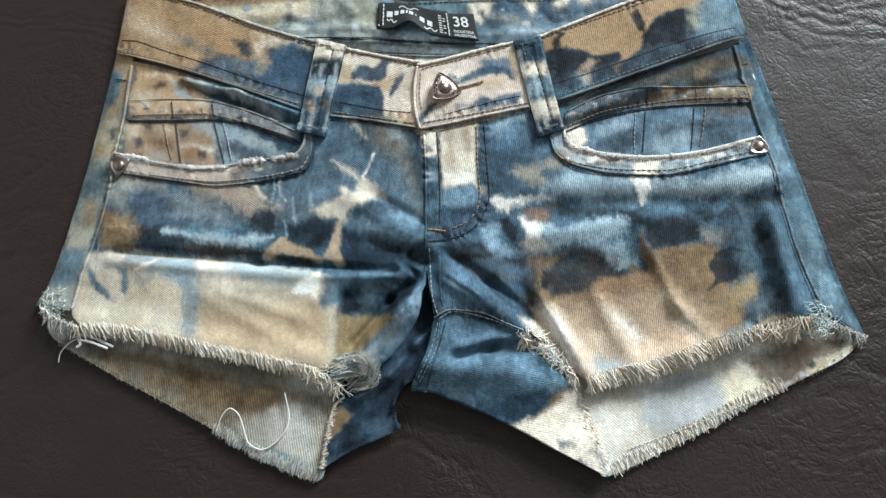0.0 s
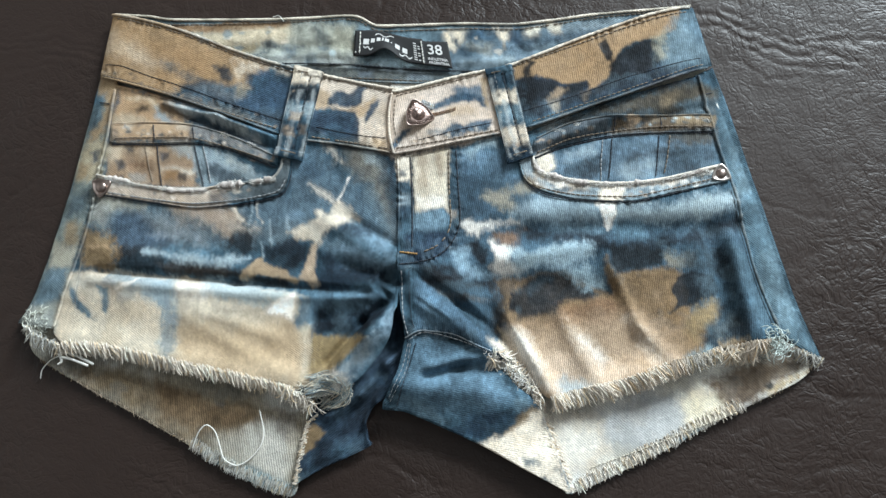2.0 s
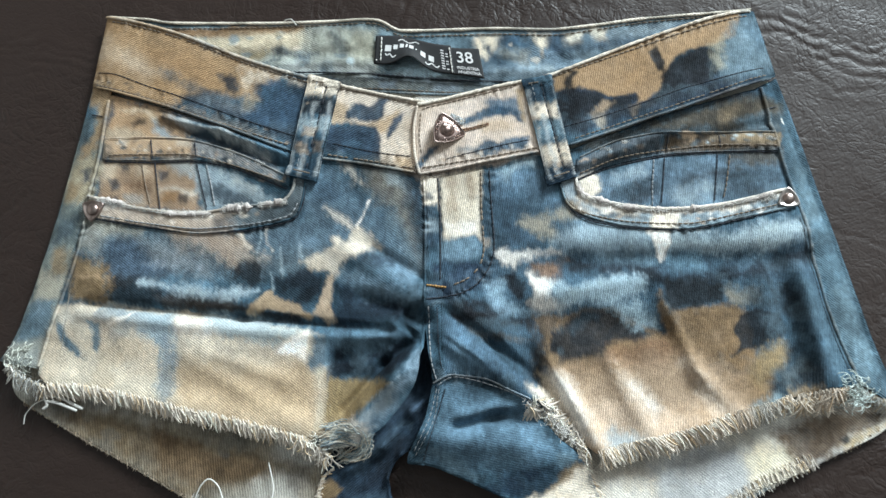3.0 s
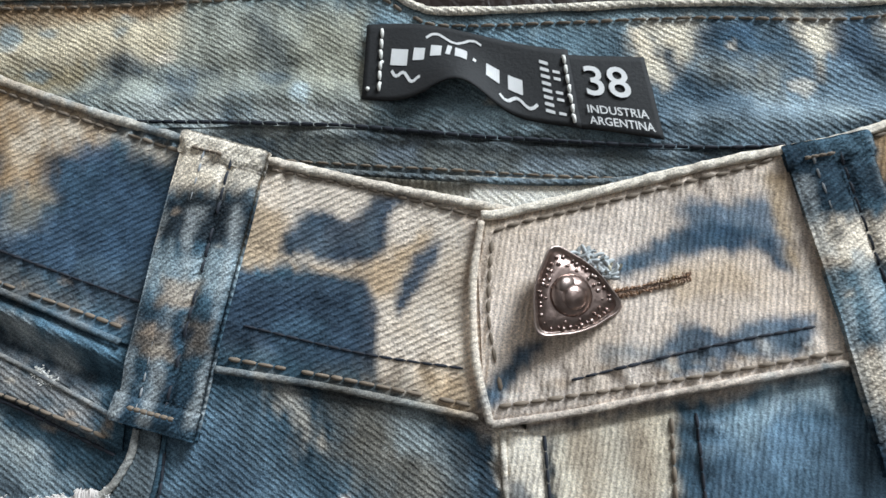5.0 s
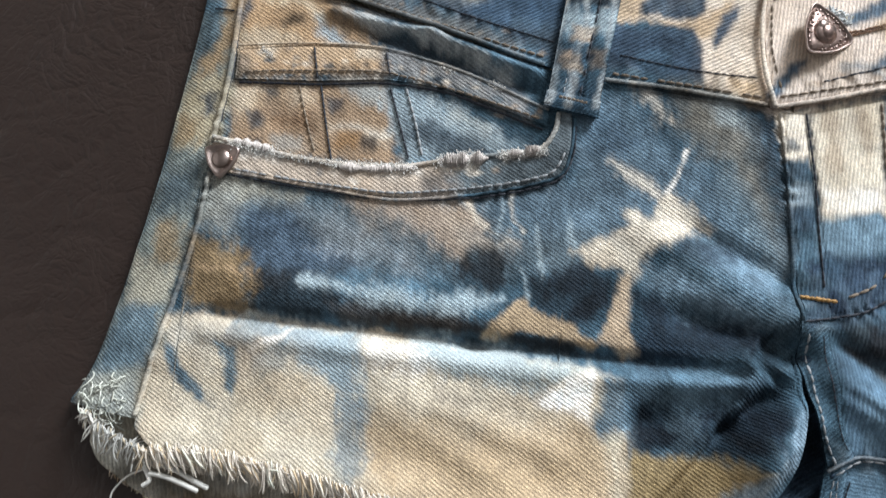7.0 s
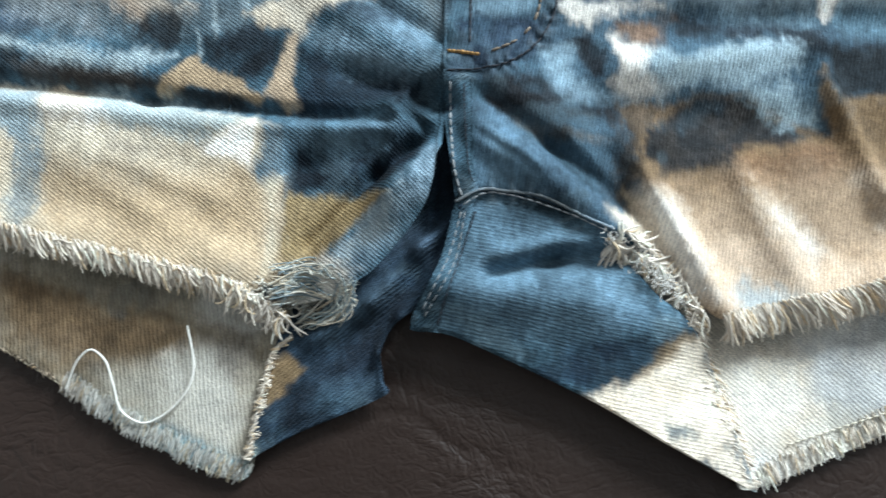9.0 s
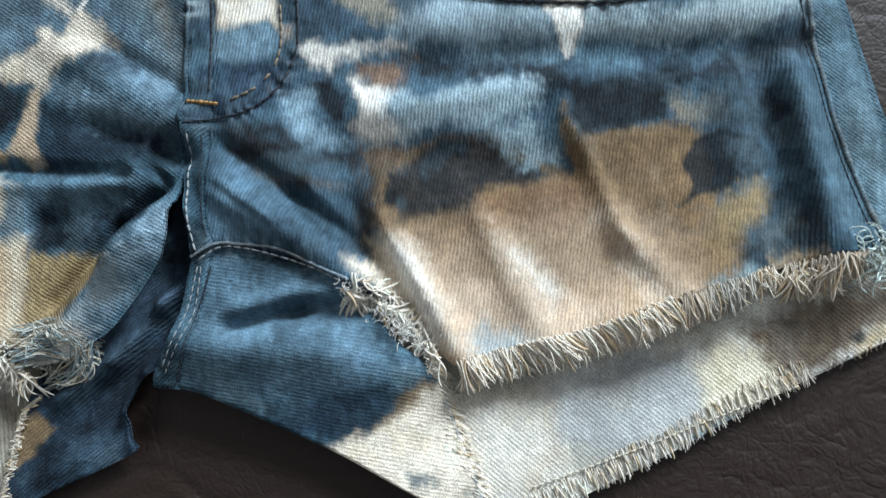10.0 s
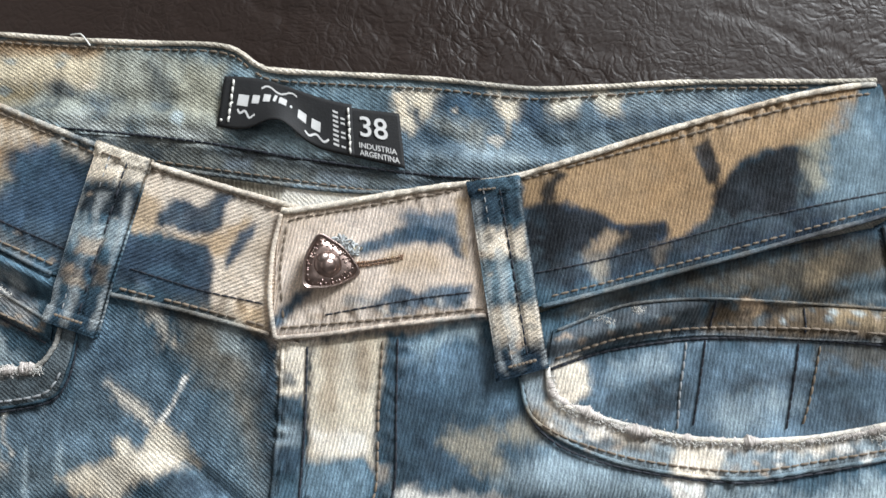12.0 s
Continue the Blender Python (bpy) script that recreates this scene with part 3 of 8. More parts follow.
# pocket, wearer's right
splash((0.4, 0.275, 0.165), 3, (-169.9, 43.7), (-158.9, 39.8), (-135.1, 34.1), (-121.9, 25.3), (-121.6, 18.1), (-166.1, 16.3))
splash((0.07, 0.07, 0.08), 1.4, (-165.7, 40.2), (-162.8, 38.3), (-161.4, 29.8), (-163, 24.4), (-164.1, 22.2), (-165.8, 27.9), full=0.9)
splash((0.019, 0.015, 0.013), 1.5, (-151.3, 27.1), (-148.7, 29.5), (-144, 29.3), (-143.4, 25.8), (-146.5, 24.8), (-149.9, 23.5), full=0.8)
splash((0.64, 0.53, 0.39), 1.3, (-158.3, 33.5), (-151, 34.5), (-143.5, 33.8), (-138.9, 30.4), (-135, 25.3), (-139.5, 25.1), (-143.5, 31.1), (-150.8, 32.1), full=0.9)
splash((0.32, 0.38, 0.42), 2, (-139.9, 27.9), (-134.9, 24.5), (-128.3, 19.5), (-125.1, 18.6), (-133.7, 18.2), (-139.4, 22.5), full=0.9)
splash((0.47, 0.39, 0.29), 3, (-164.2, 19.9), (-157, 22.9), (-148, 22.8), (-143.8, 18.8), (-163.9, 17.1), full=0.85)
# olive shadow of the pocket fold, painted as colour
splash((0.09, 0.07, 0.052), 3, (-135.9, 33.2), (-125.3, 27.6), (-118.4, 22.8), (-125.2, 20.2), (-132.5, 25.4), full=0.85)
# painted shade under the facing's ridge, then the ridge's lit crest
splash((0.04, 0.05, 0.062), 1.5, (-118.7, 23.1), (-108.1, 21.1), (-74.1, 7.9), (-73.9, 3.5), (-97.5, 12.4), (-118.3, 18.3), full=0.8)
splash((0.37, 0.39, 0.39), 2, (-131, 30.3), (-118.5, 26.4), (-100.9, 21.8), (-91, 18.6), (-75.1, 10.9), (-77.1, 9), (-94.4, 16.3), (-108.2, 20.8), (-125.4, 25.4), full=0.9)
splash((0.48, 0.35, 0.23), 1.8, (-166.2, 16.8), (-118.2, 18.1), (-116.4, 8.6), (-164.8, 6.3))
splash((0.21, 0.21, 0.21), 2.4, (-117.4, 17.8), (-104.6, 15.8), (-70.6, 2.5), (-70.2, -4.6), (-97, 5.5), (-117.5, 8.9))
splash((0.62, 0.53, 0.42), 1.8, (-156.7, 17.8), (-150.7, 18), (-151.2, 13.1), (-154.4, 13), full=0.85)
splash((0.62, 0.53, 0.42), 2, (-127.2, 18.7), (-118.2, 17.8), (-117.9, 13.6), (-124.7, 14.3), full=0.8)
splash((0.12, 0.105, 0.09), 2, (-166.5, 14.5), (-159.4, 13.5), (-158.6, 6.5), (-165.3, 6.3), full=0.7)
splash((0.38, 0.255, 0.15), 2, (-157.3, 10.8), (-117.8, 13), (-117.5, 9.6), (-156.9, 7.6), full=0.6)
splash((0.33, 0.235, 0.155), 3, (-166.4, 5.5), (-115.7, 7.9), (-108.5, -19), (-162.7, -22.2))
splash((0.55, 0.46, 0.35), 3, (-165, 4.2), (-154.9, 5.3), (-155.8, -1.6), (-160.2, -7.3), (-163.9, -4.1), full=0.85)
splash((0.5, 0.42, 0.32), 3, (-146.8, 3.9), (-139.3, 5.4), (-136.5, -0.7), (-143.9, -3.1), full=0.6)
splash((0.35, 0.38, 0.38), 3, (-131.6, 6.4), (-116.9, 6.3), (-116.2, -0.5), (-123.3, -0.4), full=0.8)
splash((0.055, 0.055, 0.065), 1.5, (-133.6, 0.5), (-128.2, 0.8), (-127.7, -4), (-132.3, -4.2), full=0.8)
splash((0.06, 0.05, 0.045), 1.5, (-154, 3.8), (-151, 3.9), (-150.7, 1), (-153.1, 0.9), full=0.8)
splash((0.042, 0.045, 0.055), 1.5, (-159.2, -4.4), (-155.5, -3.2), (-153.2, -6.6), (-154.5, -10.4), (-157.5, -9.7), full=0.8)
splash((0.042, 0.045, 0.055), 1.5, (-157.1, -12.6), (-152.5, -12.3), (-152.9, -16.2), (-156.2, -15.6), full=0.8)
splash((0.2, 0.12, 0.07), 2.5, (-152, -4.5), (-137.9, -3.8), (-137.3, -9.8), (-149.5, -10.5), full=0.75)
splash((0.3, 0.31, 0.3), 2.5, (-150.9, -12.4), (-139.2, -11.7), (-136.9, -17.4), (-148.6, -18.1), full=0.6)
splash((0.58, 0.52, 0.44), 1.8, (-132.9, -6.9), (-122.8, -6.4), (-111.7, -11), (-113.5, -13.7), (-122.4, -10.3), (-131.2, -9.8), full=0.85)
splash((0.3, 0.18, 0.09), 1.8, (-129.9, -9.2), (-122.2, -9.5), (-123.3, -15.3), (-130, -14.9), full=0.85)
splash((0.06, 0.05, 0.045), 1.5, (-121.9, -11.3), (-117.8, -12), (-117.5, -15.1), (-121, -15.4), full=0.8)
splash((0.28, 0.335, 0.365), 3, (-115.2, 6.4), (-103.5, 3), (-89.9, -2.9), (-73.1, -11.3), (-76, -17.1), (-107, -17.3), (-112.6, -7.8), full=0.97)
splash((0.045, 0.06, 0.075), 3, (-107.8, -5.9), (-96.2, -6.9), (-89.4, -9.5), (-78.2, -13.4), (-80.9, -16.8), (-93.9, -15.3), (-107.4, -11.6), full=0.9)
splash((0.4, 0.43, 0.43), 3, (-100, 1.2), (-89.9, -2.4), (-78.1, -9.1), (-82.9, -9.4), (-94.6, -5.1), full=0.6)
# hip, wearer's right
splash(SLATE, 5, (-165.2, -29.4), (-125.2, -30.5), (-87.7, -31.4), (-57.5, -24.4), (-43.2, -8.5), (-41.3, -35.3), (-52.7, -49.2), (-85.8, -53), (-122.3, -54), (-153.1, -54.9), (-165.3, -42.1), full=0.9)
splash((0.105, 0.15, 0.19), 5, (-86.3, -31.2), (-56.2, -21.3), (-56.1, -2.2), (-44.2, 5.9), (-27.7, -11.5), (-12.1, -20.6), (2.6, -45), (2.3, -58.1), (-25.6, -42.9), (-41.1, -39.8), (-53.6, -36.8), (-77.8, -40.4), full=0.9)
splash((0.33, 0.31, 0.25), 4, (-169.1, -23.1), (-154.1, -26.2), (-138, -30.5), (-140.8, -33.8), (-153.5, -34), (-160.8, -38.9), (-168.9, -40.5), full=0.8)
splash((0.24, 0.25, 0.24), 4, (-169.1, -26.1), (-158.8, -29.3), (-157.2, -42), (-169.8, -43.8), full=0.7)
splash((0.045, 0.065, 0.092), 5, (-158, -35.7), (-150.5, -32.3), (-140.7, -34.4), (-133.6, -40), (-118.9, -46.9), (-117.9, -53.2), (-134.2, -56), (-149.6, -56.4), (-155.3, -48.3), full=0.9)
splash((0.24, 0.265, 0.285), 5, (-135.8, -35.3), (-119.8, -38.1), (-101.9, -46.5), (-99.6, -52.7), (-117, -50), (-129.8, -46.2), full=0.7)
# dark band over the crease: dark dye with the fold's shading painted in
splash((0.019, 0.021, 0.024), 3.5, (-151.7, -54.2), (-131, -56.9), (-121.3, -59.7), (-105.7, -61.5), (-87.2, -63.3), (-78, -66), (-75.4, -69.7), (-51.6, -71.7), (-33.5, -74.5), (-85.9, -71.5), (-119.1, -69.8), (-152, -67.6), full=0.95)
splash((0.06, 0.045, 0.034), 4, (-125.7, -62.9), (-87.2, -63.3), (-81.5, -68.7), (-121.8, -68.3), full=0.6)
splash(ICE, 2.6, (-134.2, -56.3), (-118.6, -57.5), (-99.9, -59), (-85.1, -56.9), (-75.1, -59.1), (-84.2, -63.5), (-99.4, -63), (-121.2, -60.7), full=0.8)
splash(PINK_TAN, 4, (-122, -31.9), (-112.5, -33.3), (-102.7, -37.8), (-93.4, -43.9), (-86.2, -49.3), (-88.2, -40.7), (-81.1, -37.4), (-87.6, -32.9), (-103.4, -30), (-114.4, -30.2), full=0.85)
splash(CREAM, 2.5, (-93.5, -36.1), (-85.7, -37.5), (-78.2, -42.9), (-74.9, -37.9), (-73.1, -41.9), (-77.4, -45.3), (-85.1, -45.2), (-89.9, -41.4), full=0.5)
splash((0.29, 0.235, 0.19), 6, (-119.3, -31), (-98.9, -29.1), (-81.5, -37.6), (-74.5, -43.9), (-87.6, -46.3), (-101.3, -42.1), (-116.8, -39.5), full=0.6)
splash(CREAM, 0.9, (-91.4, -25.3), (-87.1, -29.3), (-83.3, -35.1), (-77.3, -39.4), (-78, -40.4), (-84.6, -36.7), (-88.3, -30.9), full=0.55)
splash(CREAM, 0.9, (-75.6, -25.3), (-74.6, -25.3), (-73.1, -33.7), (-69.9, -38.6), (-70.7, -39.3), (-74.1, -34.6), full=0.45)
splash((0.013, 0.017, 0.022), 2, (-90.9, -48.4), (-85.1, -44.3), (-77.6, -43.5), (-75.3, -48.1), (-76.5, -54.4), (-78.9, -58), (-84, -54.6), (-88.9, -52.5), full=0.9)
splash(ICE, 0.8, (-77.6, -34.8), (-76.8, -29.8), (-75.7, -32.6), (-77.4, -41), (-79, -41), full=0.55)
splash(ICE, 0.7, (-67.4, -35.5), (-66.3, -34.6), (-63.4, -51.9), (-64.3, -51.9), full=0.5)
splash(ICE, 0.9, (-58.2, -33.1), (-56.9, -34.3), (-54.1, -43), (-56.9, -41.8), full=0.5)
# two navy patches below the star: navy dye plus painted fold shadow
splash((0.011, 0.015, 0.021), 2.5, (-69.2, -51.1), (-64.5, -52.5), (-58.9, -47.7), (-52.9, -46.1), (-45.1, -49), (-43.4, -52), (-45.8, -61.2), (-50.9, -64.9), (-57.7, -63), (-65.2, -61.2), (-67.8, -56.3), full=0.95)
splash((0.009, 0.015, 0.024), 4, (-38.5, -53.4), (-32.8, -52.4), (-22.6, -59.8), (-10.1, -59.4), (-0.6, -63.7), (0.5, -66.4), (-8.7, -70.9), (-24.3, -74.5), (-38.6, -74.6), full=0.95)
splash((0.16, 0.22, 0.27), 4, (-37.7, -46.7), (-28.6, -47.2), (-16.2, -51.7), (-3.8, -57.8), (1, -62.5), (-10, -58.9), (-22.6, -58.3), (-34.3, -52.4), full=0.8)
splash((0.03, 0.045, 0.065), 3, (-25.9, -39.1), (-14.4, -38.1), (-9.6, -42.4), (-19.6, -43.7), (-27.2, -41.7), full=0.8)
splash((0.17, 0.15, 0.12), 6, (-28.8, 7.1), (-16.5, 6.5), (-7, -1.6), (0.5, -29.8), (4.1, -45), (-5.4, -33), (-12.2, -17.4), (-25, -5.1), full=0.75)
splash((0.013, 0.019, 0.028), 5, (-5.6, 2.2), (2, 1.1), (4.9, -42), (-0.1, -29.8), full=0.8)
splash(ICE, 3, (-17, 4.6), (-11.8, 4), (-8.4, -3.2), (-14.5, -3.3), full=0.5)
splash((0.17, 0.23, 0.27), 4, (-13.6, -20.6), (-8.2, -24.3), (3.2, -44.4), (0.5, -47.2), (-14.8, -25.3), full=0.7)
splash(CREAM, 3, (-41.3, 9.1), (-34.9, 5.9), (-28.9, -2), (-32.5, -3), (-37.8, 3.7), full=0.5)
splash((0.05, 0.08, 0.115), 4, (-56.2, -0.6), (-43.7, -2.1), (-36.3, -11.6), (-51.6, -12.4), full=0.6)
splash(CREAM, 2, (-46.5, -15.5), (-34.8, -20.6), (-28.4, -26.1), (-29.9, -27.7), (-39.9, -22.6), full=0.65)
splash((0.62, 0.55, 0.45), 2, (-56.2, -43), (-47.3, -39.8), (-41.3, -36.2), (-40.2, -30.5), (-34, -32.3), (-30.5, -27.7), (-29.4, -24.6), (-25.3, -27), (-16.9, -34.7), (-22, -36.2), (-26.1, -37.5), (-28.7, -40.8), (-34.8, -43.1), (-37, -48.2), (-39.8, -51.9), (-43.7, -47.8), (-49.9, -46.3), full=0.85)
splash(CREAM, 1.8, (-41.2, -36.8), (-33.8, -33.6), (-26.7, -30.1), (-22.1, -34.4), (-28.8, -39.3), (-36.4, -42.2), full=0.5)
splash(PALE, 0.7, (-29, -25.8), (-27.2, -20.9), (-24.1, -11.3), (-25.3, -11.4), (-28.1, -20.3), (-30.3, -24.6), full=0.9)
splash((0.42, 0.33, 0.24), 1.1, (-43.5, -49.6), (-38.7, -49.5), (-39.1, -58), (-39.6, -64), (-37.3, -71.6), (-40.8, -73.4), (-45, -69), (-48.3, -70.4), (-46.2, -64.2), (-44.6, -56.6), full=0.95)
splash((0.36, 0.27, 0.175), 1.1, (-81.3, -70), (-73.8, -62.2), (-69.5, -57), (-65.2, -61.8), (-54.6, -64.4), (-50.7, -68.5), (-47.7, -69.6), (-49.8, -71.7), (-55.8, -69.2), (-69.2, -67.9), (-75.8, -70.6), full=0.95)
splash((0.015, 0.015, 0.017), 1.3, (-75.7, -70.4), (-69.2, -68.2), (-55.8, -69.5), (-51.8, -73), (-69.8, -71.6), full=0.85)
splash(ICE, 0.8, (-70.7, -47.7), (-69.2, -50.8), (-67.3, -58.5), (-69.2, -57.3), full=0.55)
splash((0.22, 0.155, 0.085), 3, (-172.2, -42.8), (-164.8, -45.2), (-152.3, -51.5), (-148.9, -60.9), (-151.4, -67.1), (-168.6, -67.9), (-171.8, -62.7), full=0.95)
splash(TAN, 1.5, (-169.3, -53), (-151.2, -54.8), (-150.8, -56.7), (-168.9, -54.9), full=0.6)
# thigh, wearer's right
splash((0.55, 0.485, 0.385), 1.2, (-188, -69.8), (-152, -67.6), (-116, -70), (-50.6, -76.4), (-40.9, -79.5), (-37, -122.5), (-46.6, -131.3), (-124.4, -120.4), (-177.3, -113.4))
splash((0.44, 0.335, 0.22), 8, (-118.6, -93.1), (-81.9, -93.7), (-49.5, -91.2), (-38.9, -96.6), (-38.3, -125.4), (-64.3, -126.3), (-108.5, -116.6), (-117.6, -102), full=0.85)
splash((0.42, 0.31, 0.19), 8, (-105.6, -100.2), (-75.5, -102.1), (-49, -99.8), (-45, -114.2), (-82.7, -115.6), full=0.5)
splash((0.23, 0.31, 0.365), 3, (-153, -69), (-131.7, -69.4), (-117.5, -70.6), (-114.2, -78.4), (-115.9, -87.2), (-118.7, -90.8), (-125.4, -85), (-131.6, -82.3), (-134.6, -76.6), (-141.3, -76.2), full=0.85)
splash((0.16, 0.23, 0.28), 2, (-154.1, -71.6), (-145.7, -73.2), (-148.5, -78.1), (-155, -75.3), full=0.7)
splash((0.33, 0.345, 0.34), 5, (-173.8, -71.2), (-153.4, -70.5), (-128.9, -72.3), (-127.7, -80.4), (-140.8, -83), (-158.2, -79.4), (-172.1, -80.3), full=0.5)
splash((0.46, 0.37, 0.29), 4, (-154.8, -75.9), (-144.4, -76.8), (-140.8, -83), (-150.9, -85.4), full=0.5)
splash(PALE, 0.8, (-134.2, -69.5), (-140.1, -75.6), (-148.5, -78.7), (-148.1, -77.2), (-140.6, -73.7), full=0.8)
splash((0.085, 0.135, 0.175), 1.2, (-174, -78.2), (-170.7, -79.1), (-167.1, -85.6), (-162, -91.4), (-157.8, -96), (-163.3, -94.1), (-170.1, -88.9), (-173.4, -84.3), full=0.95)
splash((0.1, 0.155, 0.195), 1.2, (-158.2, -76.5), (-152.6, -77.9), (-151.1, -85.2), (-151.9, -92.3), (-155.2, -90), (-155.2, -83.8), full=0.9)
splash((0.24, 0.25, 0.24), 2, (-143.8, -77.7), (-139.4, -79), (-135.9, -82.4), (-140, -84.9), (-143.5, -87.3), (-139.6, -90.8), (-144.8, -88), (-148.2, -82.7), full=0.55)
splash((0.21, 0.25, 0.27), 3, (-122.3, -92.6), (-113.7, -90.7), (-111.6, -107.8), (-113.1, -120.1), (-117.3, -115.1), (-121.2, -105.1), full=0.8)
splash((0.25, 0.3, 0.33), 3, (-121.7, -83.8), (-113.7, -83.6), (-112.7, -96), (-120.8, -96.1), full=0.7)
splash((0.35, 0.42, 0.45), 3, (-101.9, -71.5), (-79.7, -72), (-49.1, -76.3), (-55.7, -81.5), (-70.7, -85), (-85.8, -82.6), (-98.4, -78.6), full=0.85)
splash(PALE, 3, (-114.9, -72.5), (-100, -74.9), (-91.8, -81.3), (-103.8, -83.4), (-113, -79), full=0.6)
splash(PALE, 1.4, (-59.3, -81.7), (-48.4, -76.7), (-47.4, -82.4), (-49.5, -91.7), (-55.6, -88.7), (-64, -87.5), full=0.9)
splash((0.12, 0.185, 0.24), 2, (-48, -77.8), (-37.4, -79.4), (-37.8, -93.6), (-44.2, -95.9), (-47.1, -91.4), (-46.6, -83.8), full=0.95)
splash((0.2, 0.17, 0.14), 2.5, (-92.1, -86.9), (-85.7, -84.6), (-80.4, -87.7), (-85, -91.4), full=0.55)
# navy dye, deepened with the shade of the valley beside the roll
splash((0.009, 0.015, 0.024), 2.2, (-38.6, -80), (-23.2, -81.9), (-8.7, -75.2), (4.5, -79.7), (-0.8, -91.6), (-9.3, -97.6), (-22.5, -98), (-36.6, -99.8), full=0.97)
splash((0.13, 0.2, 0.26), 4, (-39, -77.1), (-23.1, -79.2), (-8.7, -74.2), (-5.1, -77.2), (-11.7, -83.3), (-23.3, -86.6), (-37.4, -84.4), full=0.85)
splash((0.3, 0.22, 0.11), 2, (-37.2, -99.5), (-25.4, -98.1), (-12.9, -98.8), (-4.1, -99.3), (-20.4, -114.4), (-35.5, -123.8), (-38.9, -117.4), full=0.95)
splash((0.55, 0.5, 0.4), 2, (-44, -95.3), (-40, -93.7), (-38.5, -122.5), (-42.7, -127), full=0.75)
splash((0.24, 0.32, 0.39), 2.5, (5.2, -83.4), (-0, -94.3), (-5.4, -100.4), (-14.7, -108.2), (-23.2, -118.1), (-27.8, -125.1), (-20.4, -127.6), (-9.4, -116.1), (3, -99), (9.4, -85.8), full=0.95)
# crest of the roll: pale bleach with its lit side painted in
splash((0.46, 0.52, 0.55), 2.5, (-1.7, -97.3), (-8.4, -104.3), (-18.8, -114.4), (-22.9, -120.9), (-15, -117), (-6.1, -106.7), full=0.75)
splash(PALE, 3, (-35.6, -122.4), (-23.5, -116.6), (-16, -120.6), (-17.7, -127.5), (-26.2, -136.2), (-37.7, -136.6), full=0.8)
splash((0.23, 0.25, 0.225), 3, (-181, 30.3), (-164.8, 28.5), (-165, -5.9), (-168, -24.4), (-172.4, -46), (-175.7, -70.5), (-179.9, -92.4), (-200.6, -95.7), (-195.3, -67.8), (-188.8, -35.2), (-183.4, -1.2), full=0.85)
splash((0.33, 0.24, 0.145), 2, (-179.5, 50.2), (-164.9, 46.2), (-164.9, 33.4), (-178.1, 35), full=0.95)
splash((0.065, 0.1, 0.125), 3, (-178.9, 36.4), (-172.9, 36.3), (-169.9, 26.1), (-170.5, 16.3), (-178.3, 11.6), (-180.8, 19.5), full=0.85)
splash((0.31, 0.225, 0.135), 2.5, (-171.4, 33.5), (-164.9, 33.4), (-164.5, 19), (-169.2, 11.5), (-176.9, 4.4), (-179.5, 6.6), (-176.4, 13.3), (-170.3, 18.9), full=0.95)
splash((0.42, 0.36, 0.25), 3, (-180.5, 5.8), (-168.9, 9.2), (-165.3, 1.4), (-166.1, -15.8), (-182.1, -18), (-183.4, -5.7), full=0.9)
splash((0.06, 0.07, 0.085), 2, (-175.1, 0.8), (-170.8, 1.2), (-169.6, -5), (-173.2, -5.8), full=0.85)
splash((0.28, 0.2, 0.115), 2.5, (-181.5, -5.8), (-174.8, -7.5), (-173.5, -15.2), (-181.1, -15.4), full=0.8)
splash((0.085, 0.115, 0.135), 4, (-184.9, -23.7), (-171, -23), (-171.9, -36.4), (-187.3, -40.6), full=0.85)
splash((0.21, 0.15, 0.085), 3, (-184.4, -40.2), (-174.6, -40.6), (-174.3, -54.9), (-184.1, -55.4), full=0.8)
splash((0.44, 0.41, 0.33), 3, (-191.5, -51.7), (-173.7, -56.5), (-177, -67.4), (-191.7, -67.7), full=0.9)
splash((0.13, 0.19, 0.235), 3, (-191.7, -67.7), (-177, -67.4), (-180.9, -85.8), (-198.2, -89.5), full=0.9)
splash((0.45, 0.45, 0.4), 3, (-201.4, -89.4), (-182.1, -87.4), (-179.2, -104), (-203.2, -99.7), full=0.7)
# fly
splash((0.11, 0.165, 0.22), 4, (35.8, 2.8), (48.5, 7.5), (61.3, 8), (64.5, -3.8), (74.6, -12.9), (62.3, -15.3), (49.1, -17.1), (36.3, -16), full=0.9)
splash((0.63, 0.565, 0.46), 1.5, (9.9, 1.8), (30.9, 6.5), (30.8, -19.9), (32.6, -30.7), (28.7, -28), (24.2, -28.1), (13.6, -30.4))
splash((0.36, 0.29, 0.215), 2, (13, 1.2), (17.2, 1.9), (19.7, -17), (14.9, -17.1), full=0.8)
splash((0.32, 0.26, 0.195), 2, (23.1, 3.2), (26.7, 3.3), (27.4, -16.8), (24.4, -15.4), full=0.75)
splash(PALE, 2, (13.2, -20.9), (30.5, -19.9), (29.5, -27.4), (14.1, -29.4), full=0.6)
splash(ICE, 3, (45.6, 10.5), (51.5, 12.1), (57.4, 12.4), (57.1, 7.7), (51.3, 7.3), (45.8, 7.2), full=0.7)
splash((0.23, 0.29, 0.32), 4, (40.8, 5.3), (44.5, 5.8), (44.6, -2), (42.8, -10.4), (40, -10.5), full=0.75)
splash((0.5, 0.4, 0.3), 1.4, (31.7, -29.2), (36.9, -27.5), (37.4, -34), (33.3, -35.3), full=0.8)
splash(CREAM, 1.2, (1.4, 1.1), (9.6, 1.4), (10.2, -12.1), (3.3, -12.9), full=0.95)
splash((0.02, 0.03, 0.045), 1, (3, -6.8), (6.1, -7.4), (7.1, -9.6), (3.5, -10), full=0.85)
